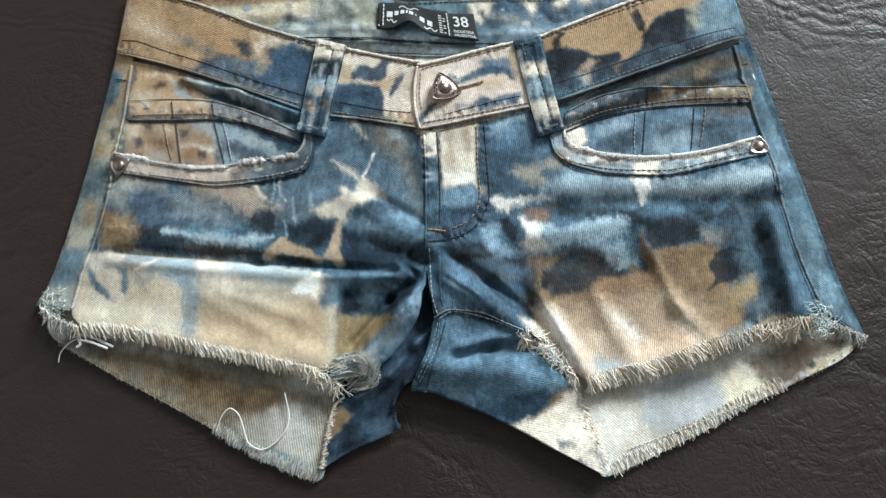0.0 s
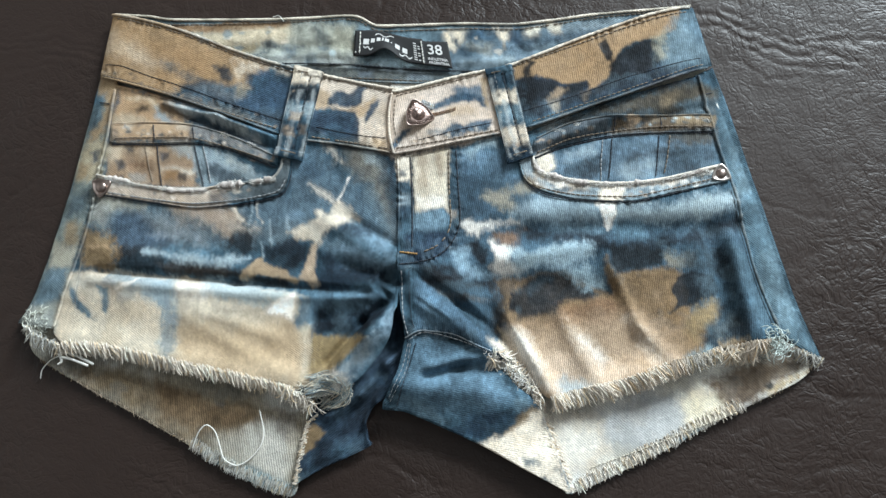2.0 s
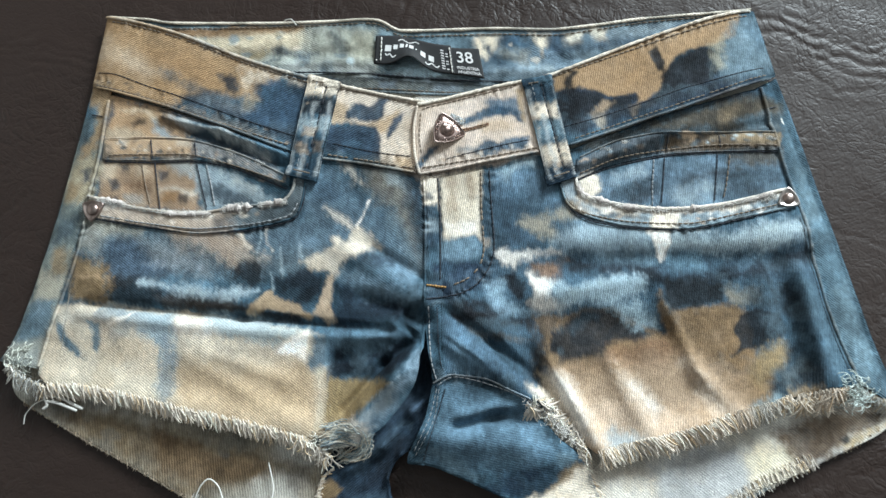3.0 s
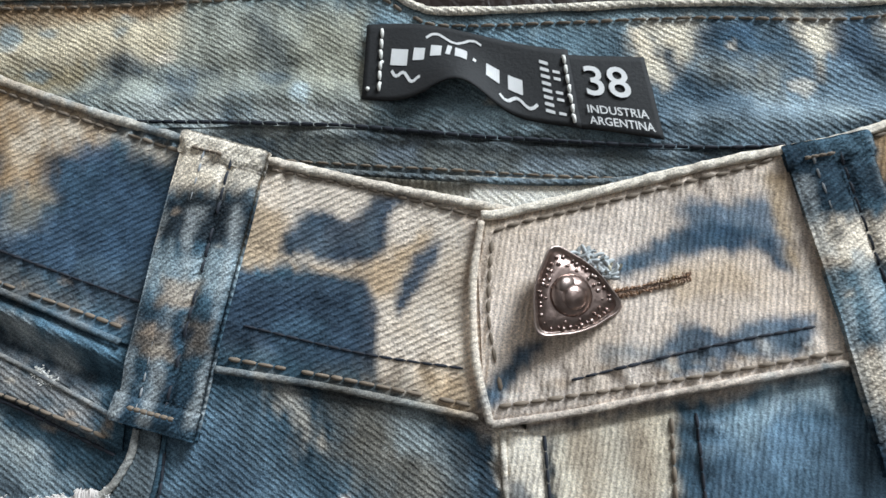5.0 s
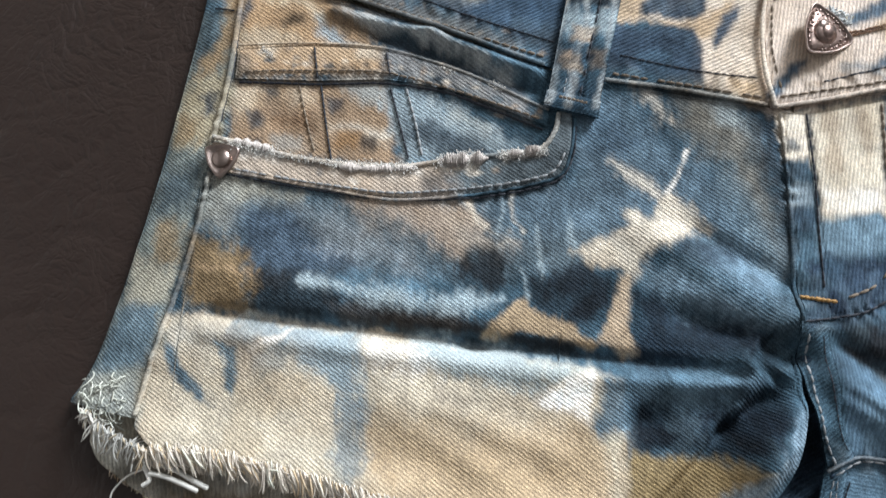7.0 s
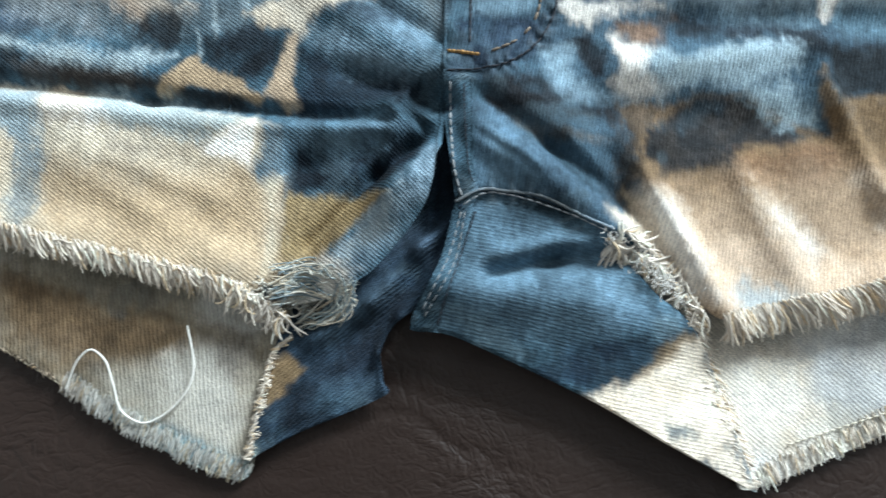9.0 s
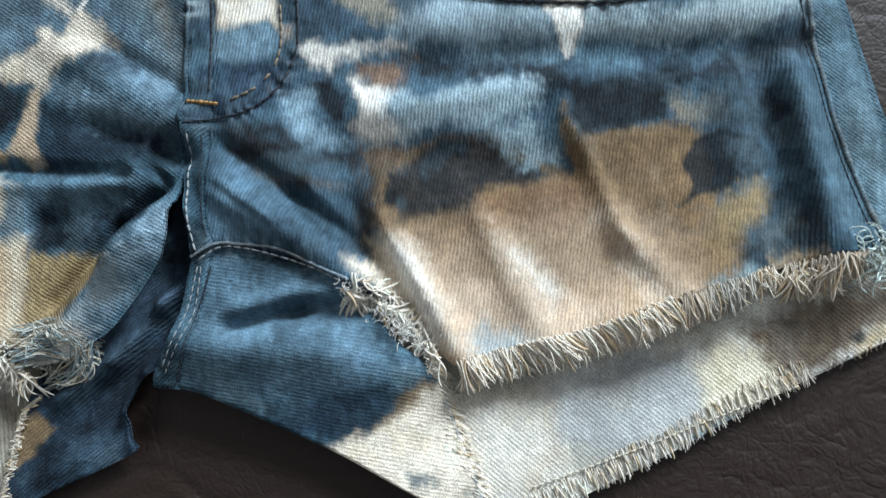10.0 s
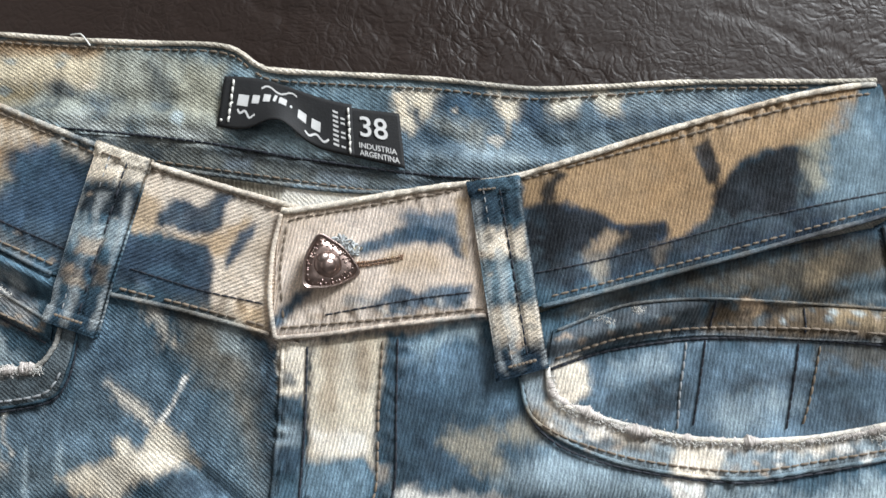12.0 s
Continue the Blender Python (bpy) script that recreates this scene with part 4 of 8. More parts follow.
splash((0.06, 0.085, 0.11), 1.6, (3.3, -14.1), (9.4, -14.7), (9.6, -18.5), (3.9, -18.6), full=0.7)
splash((0.3, 0.36, 0.4), 1.6, (3.6, -20.3), (10.5, -19.7), (11.1, -27), (4.6, -27.3), full=0.7)
splash((0.05, 0.08, 0.115), 2, (4, -28.2), (11.4, -27.9), (12, -34.1), (4.8, -34.3), full=0.8)
splash((0.15, 0.22, 0.275), 2, (11.8, -30.7), (27.8, -28.3), (32.1, -33.8), (31.1, -40.3), (21.8, -42), (11.7, -40.6), full=0.95)
splash((0.017, 0.028, 0.048), 2.5, (8.2, -42.6), (31.1, -39.7), (35.7, -35.3), (41.7, -41.9), (39.6, -50.5), (19.6, -60.7), (8.7, -61.2), full=0.95)
splash((0.055, 0.085, 0.125), 3, (11.6, -46.5), (27.7, -44.1), (33.7, -48.1), (19.4, -54.6), full=0.6)
# thigh, wearer's left
splash((0.055, 0.088, 0.12), 5, (31.5, 3.7), (74, -14.5), (105.7, -22.3), (151.2, -21.5), (184.8, -12.5), (190.4, -46.5), (198.7, -86.6), (165.7, -96), (77.9, -132.2), (63.6, -102), (19.7, -65.6), (33.8, -50.6), full=0.9)
splash((0.055, 0.09, 0.13), 4, (37.1, -0.4), (46.3, 0.6), (46.6, -12.5), (38, -12.6), full=0.55)
splash((0.05, 0.075, 0.105), 4, (41.7, -19.7), (52.1, -22.6), (59.6, -30.2), (45, -32), full=0.6)
splash((0.31, 0.28, 0.22), 3, (48.6, -21.4), (53.5, -16.4), (65.3, -16.2), (72.6, -13), (77, -17.7), (65.9, -19.3), (68.9, -28.1), (63.1, -28.6), (56.6, -25.9), full=0.8)
splash((0.33, 0.41, 0.46), 4, (76.4, -19.3), (94.3, -21.1), (115.7, -22.8), (112.3, -32.4), (94.6, -34.1), (77.1, -33.2), (64.9, -30.4), (71.1, -23.2), full=0.85)
splash(ICE, 4, (119.5, -23.2), (148.3, -24.2), (174.2, -15.1), (185.2, -16.6), (183, -24.1), (163, -30), (140.3, -31.7), (119.7, -31.2), full=0.85)
splash((0.1, 0.16, 0.205), 3, (120.4, -33), (134.5, -30.2), (137, -39.3), (119.6, -41.6), full=0.8)
splash(PALE, 1, (109.4, -22.8), (120.6, -22.5), (120.3, -27.9), (118.3, -32.3), (116.2, -37.1), (114.7, -33.4), (112.6, -28.1))
splash((0.018, 0.023, 0.03), 4, (73, -39), (94.7, -36.3), (114.1, -38.2), (117.7, -42.7), (134.5, -43.4), (163.3, -35.3), (183.8, -26.6), (189.1, -31.5), (171.8, -39.7), (148.4, -46.7), (117.1, -49.2), (94.3, -45.5), (73, -43.8), full=0.92)
splash((0.16, 0.23, 0.28), 4, (83, -34.6), (106.1, -35), (111.8, -37.6), (88.9, -37.2), full=0.6)
splash(PALE, 2, (37.7, -35.2), (48, -34.4), (65.5, -32.7), (70.2, -34.3), (56.8, -37.1), (51.6, -39.4), (48.2, -44.4), (42.3, -41.6), full=0.8)
splash((0.17, 0.105, 0.065), 2.5, (56.9, -41), (61.3, -39.8), (72.1, -38.1), (70.4, -43.5), (64.2, -47.6), (59.3, -46.1), full=0.85)
splash((0.013, 0.015, 0.019), 1.5, (41.9, -47.7), (48.2, -45.3), (53.3, -50.1), (53.4, -58), (50, -59.4), (46.7, -55), full=0.95)
splash(PALE, 2.2, (54.6, -45.1), (58.7, -48.4), (66.2, -49.3), (64.6, -56), (75, -58.3), (70.6, -61.6), (63.1, -63.2), (57.4, -63.4), (53.8, -59.1), (57.1, -54.3), full=0.85)
splash((0.23, 0.32, 0.39), 2.3, (33.2, -51.2), (42.5, -50.4), (45.6, -59.1), (53, -61.6), (60.3, -64.1), (48.7, -66.3), (40, -65.6), (35.2, -58.5), full=0.95)
splash((0.37, 0.47, 0.53), 3, (65.6, -50.6), (77.1, -51.7), (94.3, -44.8), (105.6, -44.3), (110.4, -47.5), (109.2, -51.6), (94.5, -56.6), (77.4, -59), (68.9, -61.4), (65.1, -56.3), full=0.95)
splash((0.013, 0.013, 0.015), 3, (18.7, -60.7), (34, -57.9), (40, -65.3), (58, -64.8), (59.2, -70.2), (43.1, -74.4), (28.7, -73.1), (19, -69.4), full=0.95)
splash((0.055, 0.09, 0.122), 3, (29.3, -73.7), (48.9, -76.2), (61, -79.3), (60.2, -91.9), (49.2, -89), (37, -81.7), full=0.85)
splash((0.1, 0.075, 0.05), 2.5, (28.7, -73.7), (43.1, -74.4), (57.5, -77), (49, -78), (34.5, -76.3), full=0.6)
splash((0.19, 0.13, 0.074), 2, (115.6, -51.7), (117.4, -57.5), (122.7, -60.4), (136.9, -57.3), (145.3, -55.9), (149.8, -55.8), (155.9, -59.1), (158.8, -73.4), (161.4, -80.4), (167.7, -90.2), (164.5, -102.3), (132.1, -118), (91.6, -134.4), (82, -125.2), (65.9, -96.2), (62.1, -85.2), (60.3, -66.4), (77.5, -62.2), (94.6, -60.5), (118.1, -70.1), (115.2, -60.2))
splash((0.06, 0.046, 0.034), 4, (58.9, -65.6), (71.2, -63.3), (66.7, -73), (63.8, -79.3), (63.4, -90.7), (67.7, -96.3), (65.1, -98.9), (57.3, -91.9), (59, -79.3), full=0.95)
splash((0.42, 0.34, 0.24), 3, (60.2, -91.9), (67.9, -95), (77.1, -109.6), (66.6, -106.1), full=0.9)
splash((0.015, 0.018, 0.022), 2.4, (70.5, -69.7), (74.7, -63.7), (86.1, -60.7), (94.6, -60.5), (101.1, -65.9), (109.7, -68.5), (115.7, -71.3), (109.4, -74.9), (97.5, -75.3), (92.3, -78.2), (90.4, -84.5), (80.4, -84.6), (71.9, -86.4), (64.6, -81.1), (66.1, -73.3), full=0.97)
splash((0.13, 0.088, 0.055), 2.5, (73.3, -86.9), (91.5, -84.2), (94.5, -79.7), (111.7, -75.1), (94.4, -81.8), (91.5, -88.5), (77.6, -90.2), full=0.6)
splash((0.33, 0.42, 0.47), 3, (94, -57.7), (105.9, -57.4), (114.7, -65.1), (116.8, -68.9), (106.3, -68.6), (100.5, -64.8), full=0.85)
splash((0.2, 0.12, 0.07), 4, (94, -78.2), (106, -76.5), (120.2, -71.3), (124, -80.2), (116.9, -88.9), (102.9, -88.8), (92.9, -87.1), full=0.8)
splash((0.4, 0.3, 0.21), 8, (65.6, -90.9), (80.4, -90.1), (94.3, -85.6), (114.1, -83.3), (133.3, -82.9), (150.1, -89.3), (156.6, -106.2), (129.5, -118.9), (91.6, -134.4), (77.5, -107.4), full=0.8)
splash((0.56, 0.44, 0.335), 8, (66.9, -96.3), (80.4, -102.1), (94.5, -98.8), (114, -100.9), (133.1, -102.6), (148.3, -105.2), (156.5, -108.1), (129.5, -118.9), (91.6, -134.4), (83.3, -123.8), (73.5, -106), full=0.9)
# three pale ridge streaks: mostly painted fold highlights, partly bleach
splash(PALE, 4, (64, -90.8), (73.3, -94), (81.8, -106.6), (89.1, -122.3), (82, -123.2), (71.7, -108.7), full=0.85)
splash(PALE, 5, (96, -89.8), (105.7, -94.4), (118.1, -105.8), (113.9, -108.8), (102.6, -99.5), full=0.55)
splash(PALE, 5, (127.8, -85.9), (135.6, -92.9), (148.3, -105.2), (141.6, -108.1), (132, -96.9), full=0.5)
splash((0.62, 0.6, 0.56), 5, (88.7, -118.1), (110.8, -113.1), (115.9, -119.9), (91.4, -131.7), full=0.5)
splash((0.3, 0.25, 0.17), 2.5, (144.2, -47.6), (162.2, -47.9), (159.3, -54.7), (151.5, -56.9), (146.8, -55), full=0.6)
splash((0.018, 0.022, 0.026), 1.8, (117, -45.2), (134.4, -44.3), (146.2, -46.1), (145.6, -55), (139.7, -57.5), (128.5, -58.6), (121.1, -60.6), (117.2, -55.8), full=0.97)
splash((0.05, 0.07, 0.085), 4, (146.2, -47.6), (162.3, -45.6), (172, -46.6), (172.3, -58.3), (159.2, -56.7), (151.5, -53.4), full=0.85)
splash((0.017, 0.021, 0.026), 1, (153, -60.9), (159.2, -57.3), (164.8, -58.9), (170.7, -59.9), (174, -66.9), (170.1, -71.9), (163, -73.6), (160.1, -77.9), (154.5, -76.7), (151.1, -79.4), (148.3, -81.2), (151.9, -73.6), (149.7, -68), full=0.97)
splash((0.1, 0.14, 0.17), 3, (162, -60.4), (170.7, -59.9), (171.8, -68.6), (164.4, -70.4), full=0.5)
splash((0.3, 0.22, 0.115), 3.5, (161.5, -76.2), (170, -72.7), (175, -76.9), (170, -84.4), (164.3, -88.9), (160.7, -93.8), (156.4, -88), (158.3, -80.5), full=0.9)
splash((0.018, 0.025, 0.032), 4, (175.6, -69.2), (185.5, -69.9), (191.7, -90.7), (182.1, -94.6), (165.3, -95.2), (166.3, -90.3), (172.5, -84.3), full=0.93)
splash((0.16, 0.19, 0.2), 4, (167.9, -87.4), (180.9, -79.8), (183, -84.1), (171.5, -93), full=0.5)
# shaded side of the seam fold, painted nearly black
splash((0.009, 0.013, 0.018), 3, (173.6, -46), (179.7, -47), (187.1, -73.2), (185.7, -84.9), (179, -76), (175.2, -61.7), full=0.85)
splash((0.08, 0.125, 0.16), 3, (178, -42.4), (186.1, -44.6), (190.4, -55.3), (198.4, -75.1), (197, -89), (189.9, -85), (186.6, -70.4), (180.6, -56.1), full=0.95)
splash((0.22, 0.29, 0.32), 3, (155.7, -102.5), (168.2, -97.1), (169.1, -101.6), (156.5, -107.6), full=0.7)
splash((0.072, 0.116, 0.16), 1.6, (13.4, -66.1), (23.4, -71.3), (35.2, -80), (49.8, -91.2), (64.2, -105.4), (56.6, -106), (43.7, -97.5), (21.1, -95.9), (17.7, -96.1), (16.4, -81.4), full=0.97)
splash((0.09, 0.138, 0.18), 3, (19.1, -78.5), (29.5, -85.8), (35.2, -92.4), (23.9, -93.8), full=0.6)
splash((0.02, 0.027, 0.04), 4, (43.9, -137.2), (53.2, -135.3), (68.5, -134.4), (74.4, -134.9), (67.2, -142.1), (65.1, -146.7), (53.5, -146), (45.6, -143), full=0.9)
splash((0.23, 0.165, 0.095), 3, (68.8, -142), (74.4, -134.9), (80.7, -132.1), (83.1, -133.8), (81.8, -140), (75, -144), (67.4, -145.4), full=0.9)
splash((0.35, 0.42, 0.46), 3, (88.8, -117.6), (93.7, -114.4), (106.2, -118.6), (116.9, -124.4), (111, -126.9), (95.6, -128.9), full=0.7)
splash(CREAM, 2.5, (83.5, -161.6), (92.5, -158.6), (100.4, -172.2), (98.2, -176.1), (86.7, -167.4), full=0.95)
splash(CREAM, 2.2, (55, -97), (63.1, -99.7), (75, -108.7), (70.9, -109.5), (62.2, -105.1), full=0.8)
splash((0.32, 0.235, 0.14), 2.5, (172.7, -94.4), (186.4, -91.8), (189.8, -95.6), (173.2, -100.9), full=0.7)
splash((0.085, 0.128, 0.158), 4, (177.2, 47.1), (184.7, 18.3), (198.5, -21.6), (211.6, -68.3), (224.6, -99.1), (203.9, -91.9), (190.4, -46.5), (178.7, 4.6), (170.5, 45.9), full=0.9)
splash((0.15, 0.21, 0.245), 4, (179.5, 14.3), (187.4, 12.2), (193.1, -12.7), (184.5, -14.2), full=0.6)
splash((0.15, 0.21, 0.245), 4, (193.4, -46.3), (202.8, -45.4), (212.6, -74.1), (207.5, -86.1), (200.1, -75), full=0.6)
# pocket, wearer's left
# olive facing, darkened for the shadow of the overhanging waistband
splash((0.075, 0.062, 0.045), 4, (76.6, 16.7), (109.5, 31.7), (139.8, 42.9), (158, 48.1), (176.1, 47.1), (175.5, 30.9), (147, 29.7), (124.7, 27.9), (106.9, 25.2), (88.9, 19.2), full=0.95)
splash((0.022, 0.025, 0.028), 3, (77.4, 16.8), (94.7, 23.8), (109.7, 28.5), (118.7, 27.9), (94.9, 20.6), full=0.75)
splash((0.26, 0.28, 0.28), 2, (79.4, 20.2), (94.4, 27.4), (103.5, 29.1), (91.6, 23.1), (79.6, 17.9), full=0.6)
splash((0.12, 0.175, 0.215), 3, (154.1, 34.7), (166.2, 39.5), (176.2, 37.5), (172.3, 32.1), (159.8, 31.2), full=0.85)
splash((0.22, 0.17, 0.11), 3, (146, 39.8), (153.6, 42.2), (152.7, 36.1), (146.3, 34.4), full=0.7)
splash((0.1, 0.115, 0.13), 2, (76.2, 12), (102.4, 23.8), (117.5, 25.4), (119.2, 15.6), (96, 11.7), (78, 2))
splash((0.115, 0.085, 0.056), 2, (117.2, 25.3), (175.4, 29), (175.4, 19.7), (118.8, 15.5))
splash((0.46, 0.34, 0.23), 1.2, (125.6, 26.8), (129.6, 28.2), (133.8, 25.5), (132.5, 23.6), (128.1, 23.6), full=0.9)
splash((0.24, 0.2, 0.15), 2, (138.8, 26.8), (145.3, 26.9), (145.1, 24), (139.9, 23.5), full=0.6)
splash((0.31, 0.24, 0.155), 2, (153.3, 27.6), (175.4, 29), (175.3, 22.8), (152.9, 21.8), full=0.75)
splash((0.12, 0.172, 0.222), 4, (78, 2), (111.4, 14.1), (175.4, 19.7), (175.5, -10.1), (128, -12.7), (90, -11.1))
splash(CREAM, 1.8, (78, 2.5), (85.6, 5.5), (87.8, -2.2), (83.9, -7.6), (79, -5.5), full=0.95)
splash((0.035, 0.043, 0.052), 3, (90.3, -3.8), (98.3, -0.2), (113.5, 4.1), (115.6, -3.9), (105.1, -9), (92.3, -9), full=0.9)
splash((0.045, 0.055, 0.065), 4, (125.1, 5.1), (141.6, 10.4), (166, 8.3), (172.4, 5.2), (146.6, 4.3), (127.3, 0.5), full=0.85)
splash((0.085, 0.075, 0.06), 3, (147, 17.1), (175.4, 19.7), (175.4, 13.6), (149.1, 12.5), full=0.85)
splash(ICE, 4, (119.9, -3.4), (139.1, 3.7), (145.7, -0.1), (127.9, -9), full=0.55)
splash(ICE, 3, (93.2, 6.1), (108.2, 10.9), (111.5, 6.7), (95.1, 0.9), full=0.5)
splash((0.06, 0.07, 0.08), 4, (151.3, 0.6), (172.5, -0.1), (175.6, -4.2), (154.5, -3.6), full=0.7)
# inner legs
splash((0.12, 0.185, 0.245), 5, (17.0, -97.0), (57.0, -106.0), (74.0, -128.0), (61.0, -134.0), (26.0, -137.0), (11.0, -134.0), full=0.7)
splash(SKY, 3, (13.0, -128.0), (23.0, -131.0), (34.0, -140.0), (23.0, -140.0), full=0.6)
splash(NAVY, 3, (49.0, -135.0), (74.0, -134.0), (69.0, -142.0), (56.0, -150.0), (36.0, -146.0), (46.0, -139.0), full=0.9)
splash(COAL, 3, (60.0, -114.0), (70.0, -120.0), (74.0, -129.0), (66.0, -126.0), full=0.5)
splash(OCHRE, 2, (65.0, -145.0), (74.0, -135.0), (82.0, -133.0), (71.0, -146.0), full=0.7)
splash(CREAM, 2, (49.0, -152.0), (62.0, -147.0), (71.0, -142.0), (83.0, -132.0), (95.0, -160.0), (81.0, -168.0), (64.0, -160.0))
splash(BLUE, 1.6, (74.0, -157.0), (82.0, -156.0), (83.0, -159.0), (76.0, -160.0), full=0.8)
splash(SKY, 1.6, (69.0, -128.0), (77.0, -126.0), (77.0, -131.0), (71.0, -134.0), full=0.7)
# lit ridge of the under leg, painted a lighter blue
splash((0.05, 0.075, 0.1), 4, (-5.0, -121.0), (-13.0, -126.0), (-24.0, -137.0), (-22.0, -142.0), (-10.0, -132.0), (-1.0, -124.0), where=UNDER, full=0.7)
# navy cloth, darkened with the shade of the valley under the roll
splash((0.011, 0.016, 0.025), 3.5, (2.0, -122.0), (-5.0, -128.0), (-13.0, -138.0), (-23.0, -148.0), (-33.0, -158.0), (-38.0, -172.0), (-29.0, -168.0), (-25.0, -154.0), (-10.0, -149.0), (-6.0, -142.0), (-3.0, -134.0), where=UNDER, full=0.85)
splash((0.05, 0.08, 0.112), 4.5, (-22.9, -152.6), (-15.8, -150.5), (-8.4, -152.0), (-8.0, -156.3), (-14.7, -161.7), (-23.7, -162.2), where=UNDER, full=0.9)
splash((0.21, 0.15, 0.085), 1.6, (-46.0, -147.5), (-34.4, -146.0), (-27.8, -149.0), (-33.5, -155.7), (-38.3, -161.1), (-46.0, -161.3), where=UNDER)
splash((0.30, 0.34, 0.31), 1.6, (-46.0, -142.0), (-40.4, -143.7), (-41.0, -147.0), (-46.0, -148.0), where=UNDER)
splash((0.27, 0.32, 0.31), 1.6, (-48.0, -161.0), (-42.5, -162.0), (-40.0, -178.0), (-48.0, -182.0), where=UNDER)
# reverse of the back: the leg openings
INSIDE_TINT = (0.34, 0.31, 0.25)
splash((0.7, 0.66, 0.59), 5, (88.4, -134.5), (100.9, -134), (114.8, -130.7), (117.4, -149.8), (109.1, -161), (95.4, -161.6), where=INNER)
splash((0.4, 0.41, 0.42), 4, (112.1, -130.8), (128.7, -126), (153.6, -119.6), (158.2, -131.8), (155.7, -142.8), (133.8, -148.3), (117.4, -147.7), where=INNER, full=0.8)
splash((0.7, 0.64, 0.5), 4, (154.1, -123.1), (175.6, -116.8), (181.1, -128.7), (158.4, -143.3), where=INNER, full=0.9)
# brown stain, deepened with the front hem's shadow
splash((0.13, 0.088, 0.055), 4, (168.8, -114.8), (189.8, -102.9), (217.1, -99.2), (227.8, -100.6), (199.9, -117), (194.3, -122.8), (181.1, -128.7), (174, -123.5), where=INNER, full=0.92)
splash((0.44, 0.35, 0.22), 2, (197.2, -117.1), (216.6, -107), (227.8, -100.6), (216.5, -109.8), (199.8, -119.2), where=INNER, full=0.9)
splash(COAL, 1, (196.9, -113.8), (200.2, -112.1), (201.6, -115.9), (198.3, -117.1), where=INNER, full=0.8)
splash((0.13, 0.19, 0.23), 2.2, (152.5, -142.4), (170, -135.2), (167.1, -142.9), (149.6, -149.6), where=INNER, full=0.85)
# brown reverse, made darker to hold the shadow under the front hem
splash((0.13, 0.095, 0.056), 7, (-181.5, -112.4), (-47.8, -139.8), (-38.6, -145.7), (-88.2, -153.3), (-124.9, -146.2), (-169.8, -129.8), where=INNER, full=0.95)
splash((0.4, 0.365, 0.31), 6, (-74.8, -152.8), (-47.4, -145.4), (-42.2, -169), (-63.4, -166.3), where=INNER, full=0.8)
splash((0.23, 0.225, 0.2), 6, (-125.6, -139.9), (-95.2, -141.6), (-88, -155.6), (-112.3, -150.9), where=INNER, full=0.6)
splash((0.15, 0.205, 0.23), 3, (-96.5, -159.3), (-69.3, -166.6), (-45.2, -176.6), (-41.4, -181.4), (-68.5, -176), (-99, -165.1), where=INNER, full=0.85)
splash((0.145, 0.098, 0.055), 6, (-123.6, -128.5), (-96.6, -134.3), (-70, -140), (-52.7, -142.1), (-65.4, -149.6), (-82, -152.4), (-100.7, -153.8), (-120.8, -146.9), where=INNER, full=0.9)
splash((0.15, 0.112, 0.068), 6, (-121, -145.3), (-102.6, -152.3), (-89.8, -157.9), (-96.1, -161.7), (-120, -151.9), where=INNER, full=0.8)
splash((0.33, 0.31, 0.265), 6, (-90.3, -154.7), (-75.5, -150.3), (-65, -152.8), (-61.8, -165.6), (-72.8, -171.3), (-87.3, -164.3), where=INNER, full=0.8)
splash((0.5, 0.48, 0.43), 5, (-70.5, -149.9), (-61.2, -142.7), (-52.7, -142.9), (-48, -146.7), (-46.8, -158), (-48.9, -175.8), (-59.6, -170.2), (-69, -161.3), where=INNER, full=0.9)
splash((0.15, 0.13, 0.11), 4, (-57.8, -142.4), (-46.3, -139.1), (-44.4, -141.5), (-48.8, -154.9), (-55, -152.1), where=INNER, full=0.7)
splash((0.17, 0.245, 0.27), 2.5, (-98.5, -157.3), (-83.7, -165.6), (-66.3, -170), (-47.1, -177.2), (-48.4, -180.5), (-68.9, -175.8), (-92.4, -163.9), where=INNER, full=0.85)
splash((0.12, 0.12, 0.11), 4, (-196.2, -108.3), (-181.5, -112.4), (-164.7, -120.8), (-173.9, -122.6), (-192, -115.7), where=INNER, full=0.7)
# lining of the waistband
splash((0.3, 0.305, 0.262), 4, (-133.3, 77), (-27.7, 83.5), (-23.9, 57.7), (-129, 55.9), where=INNER, full=0.8)
splash((0.216, 0.134, 0.069), 1, (-152.2, 79.8), (-98.2, 82.5), (-66.6, 83.7), (-66.1, 80.4), (-97.3, 77.6), (-150.9, 73.9), where=INNER, full=0.95)
splash((0.56, 0.49, 0.36), 4, (-150.8, 73.2), (-67.5, 80.3), (-64.5, 75), (-72.9, 70.3), (-85, 69.1), (-149.2, 65.6), where=INNER, full=0.9)
splash((0.245, 0.198, 0.121), 4, (-149, 64.7), (-83.3, 69.3), (-84.2, 64.6), (-94.3, 61.2), (-147.1, 55.9), where=INNER, full=0.9)
splash((0.054, 0.06, 0.066), 3, (-81.5, 69.1), (-76.7, 71.9), (-72, 68.6), (-77.3, 65.1), where=INNER, full=0.9)
splash((0.025, 0.039, 0.059), 3, (-88.4, 61.4), (-82.7, 66), (-78.4, 63.6), (-83.3, 59.3), where=INNER, full=0.85)
splash((0.389, 0.409, 0.394), 3, (-81.6, 59.8), (-59.2, 62), (-27.9, 61.6), (-23.5, 57.4), (-58, 54.8), (-75.8, 56.5), where=INNER, full=0.95)
splash((0.094, 0.141, 0.18), 2.5, (-56.7, 60.7), (-49.3, 62.3), (-48.6, 57.7), (-55, 56.5), where=INNER, full=0.85)
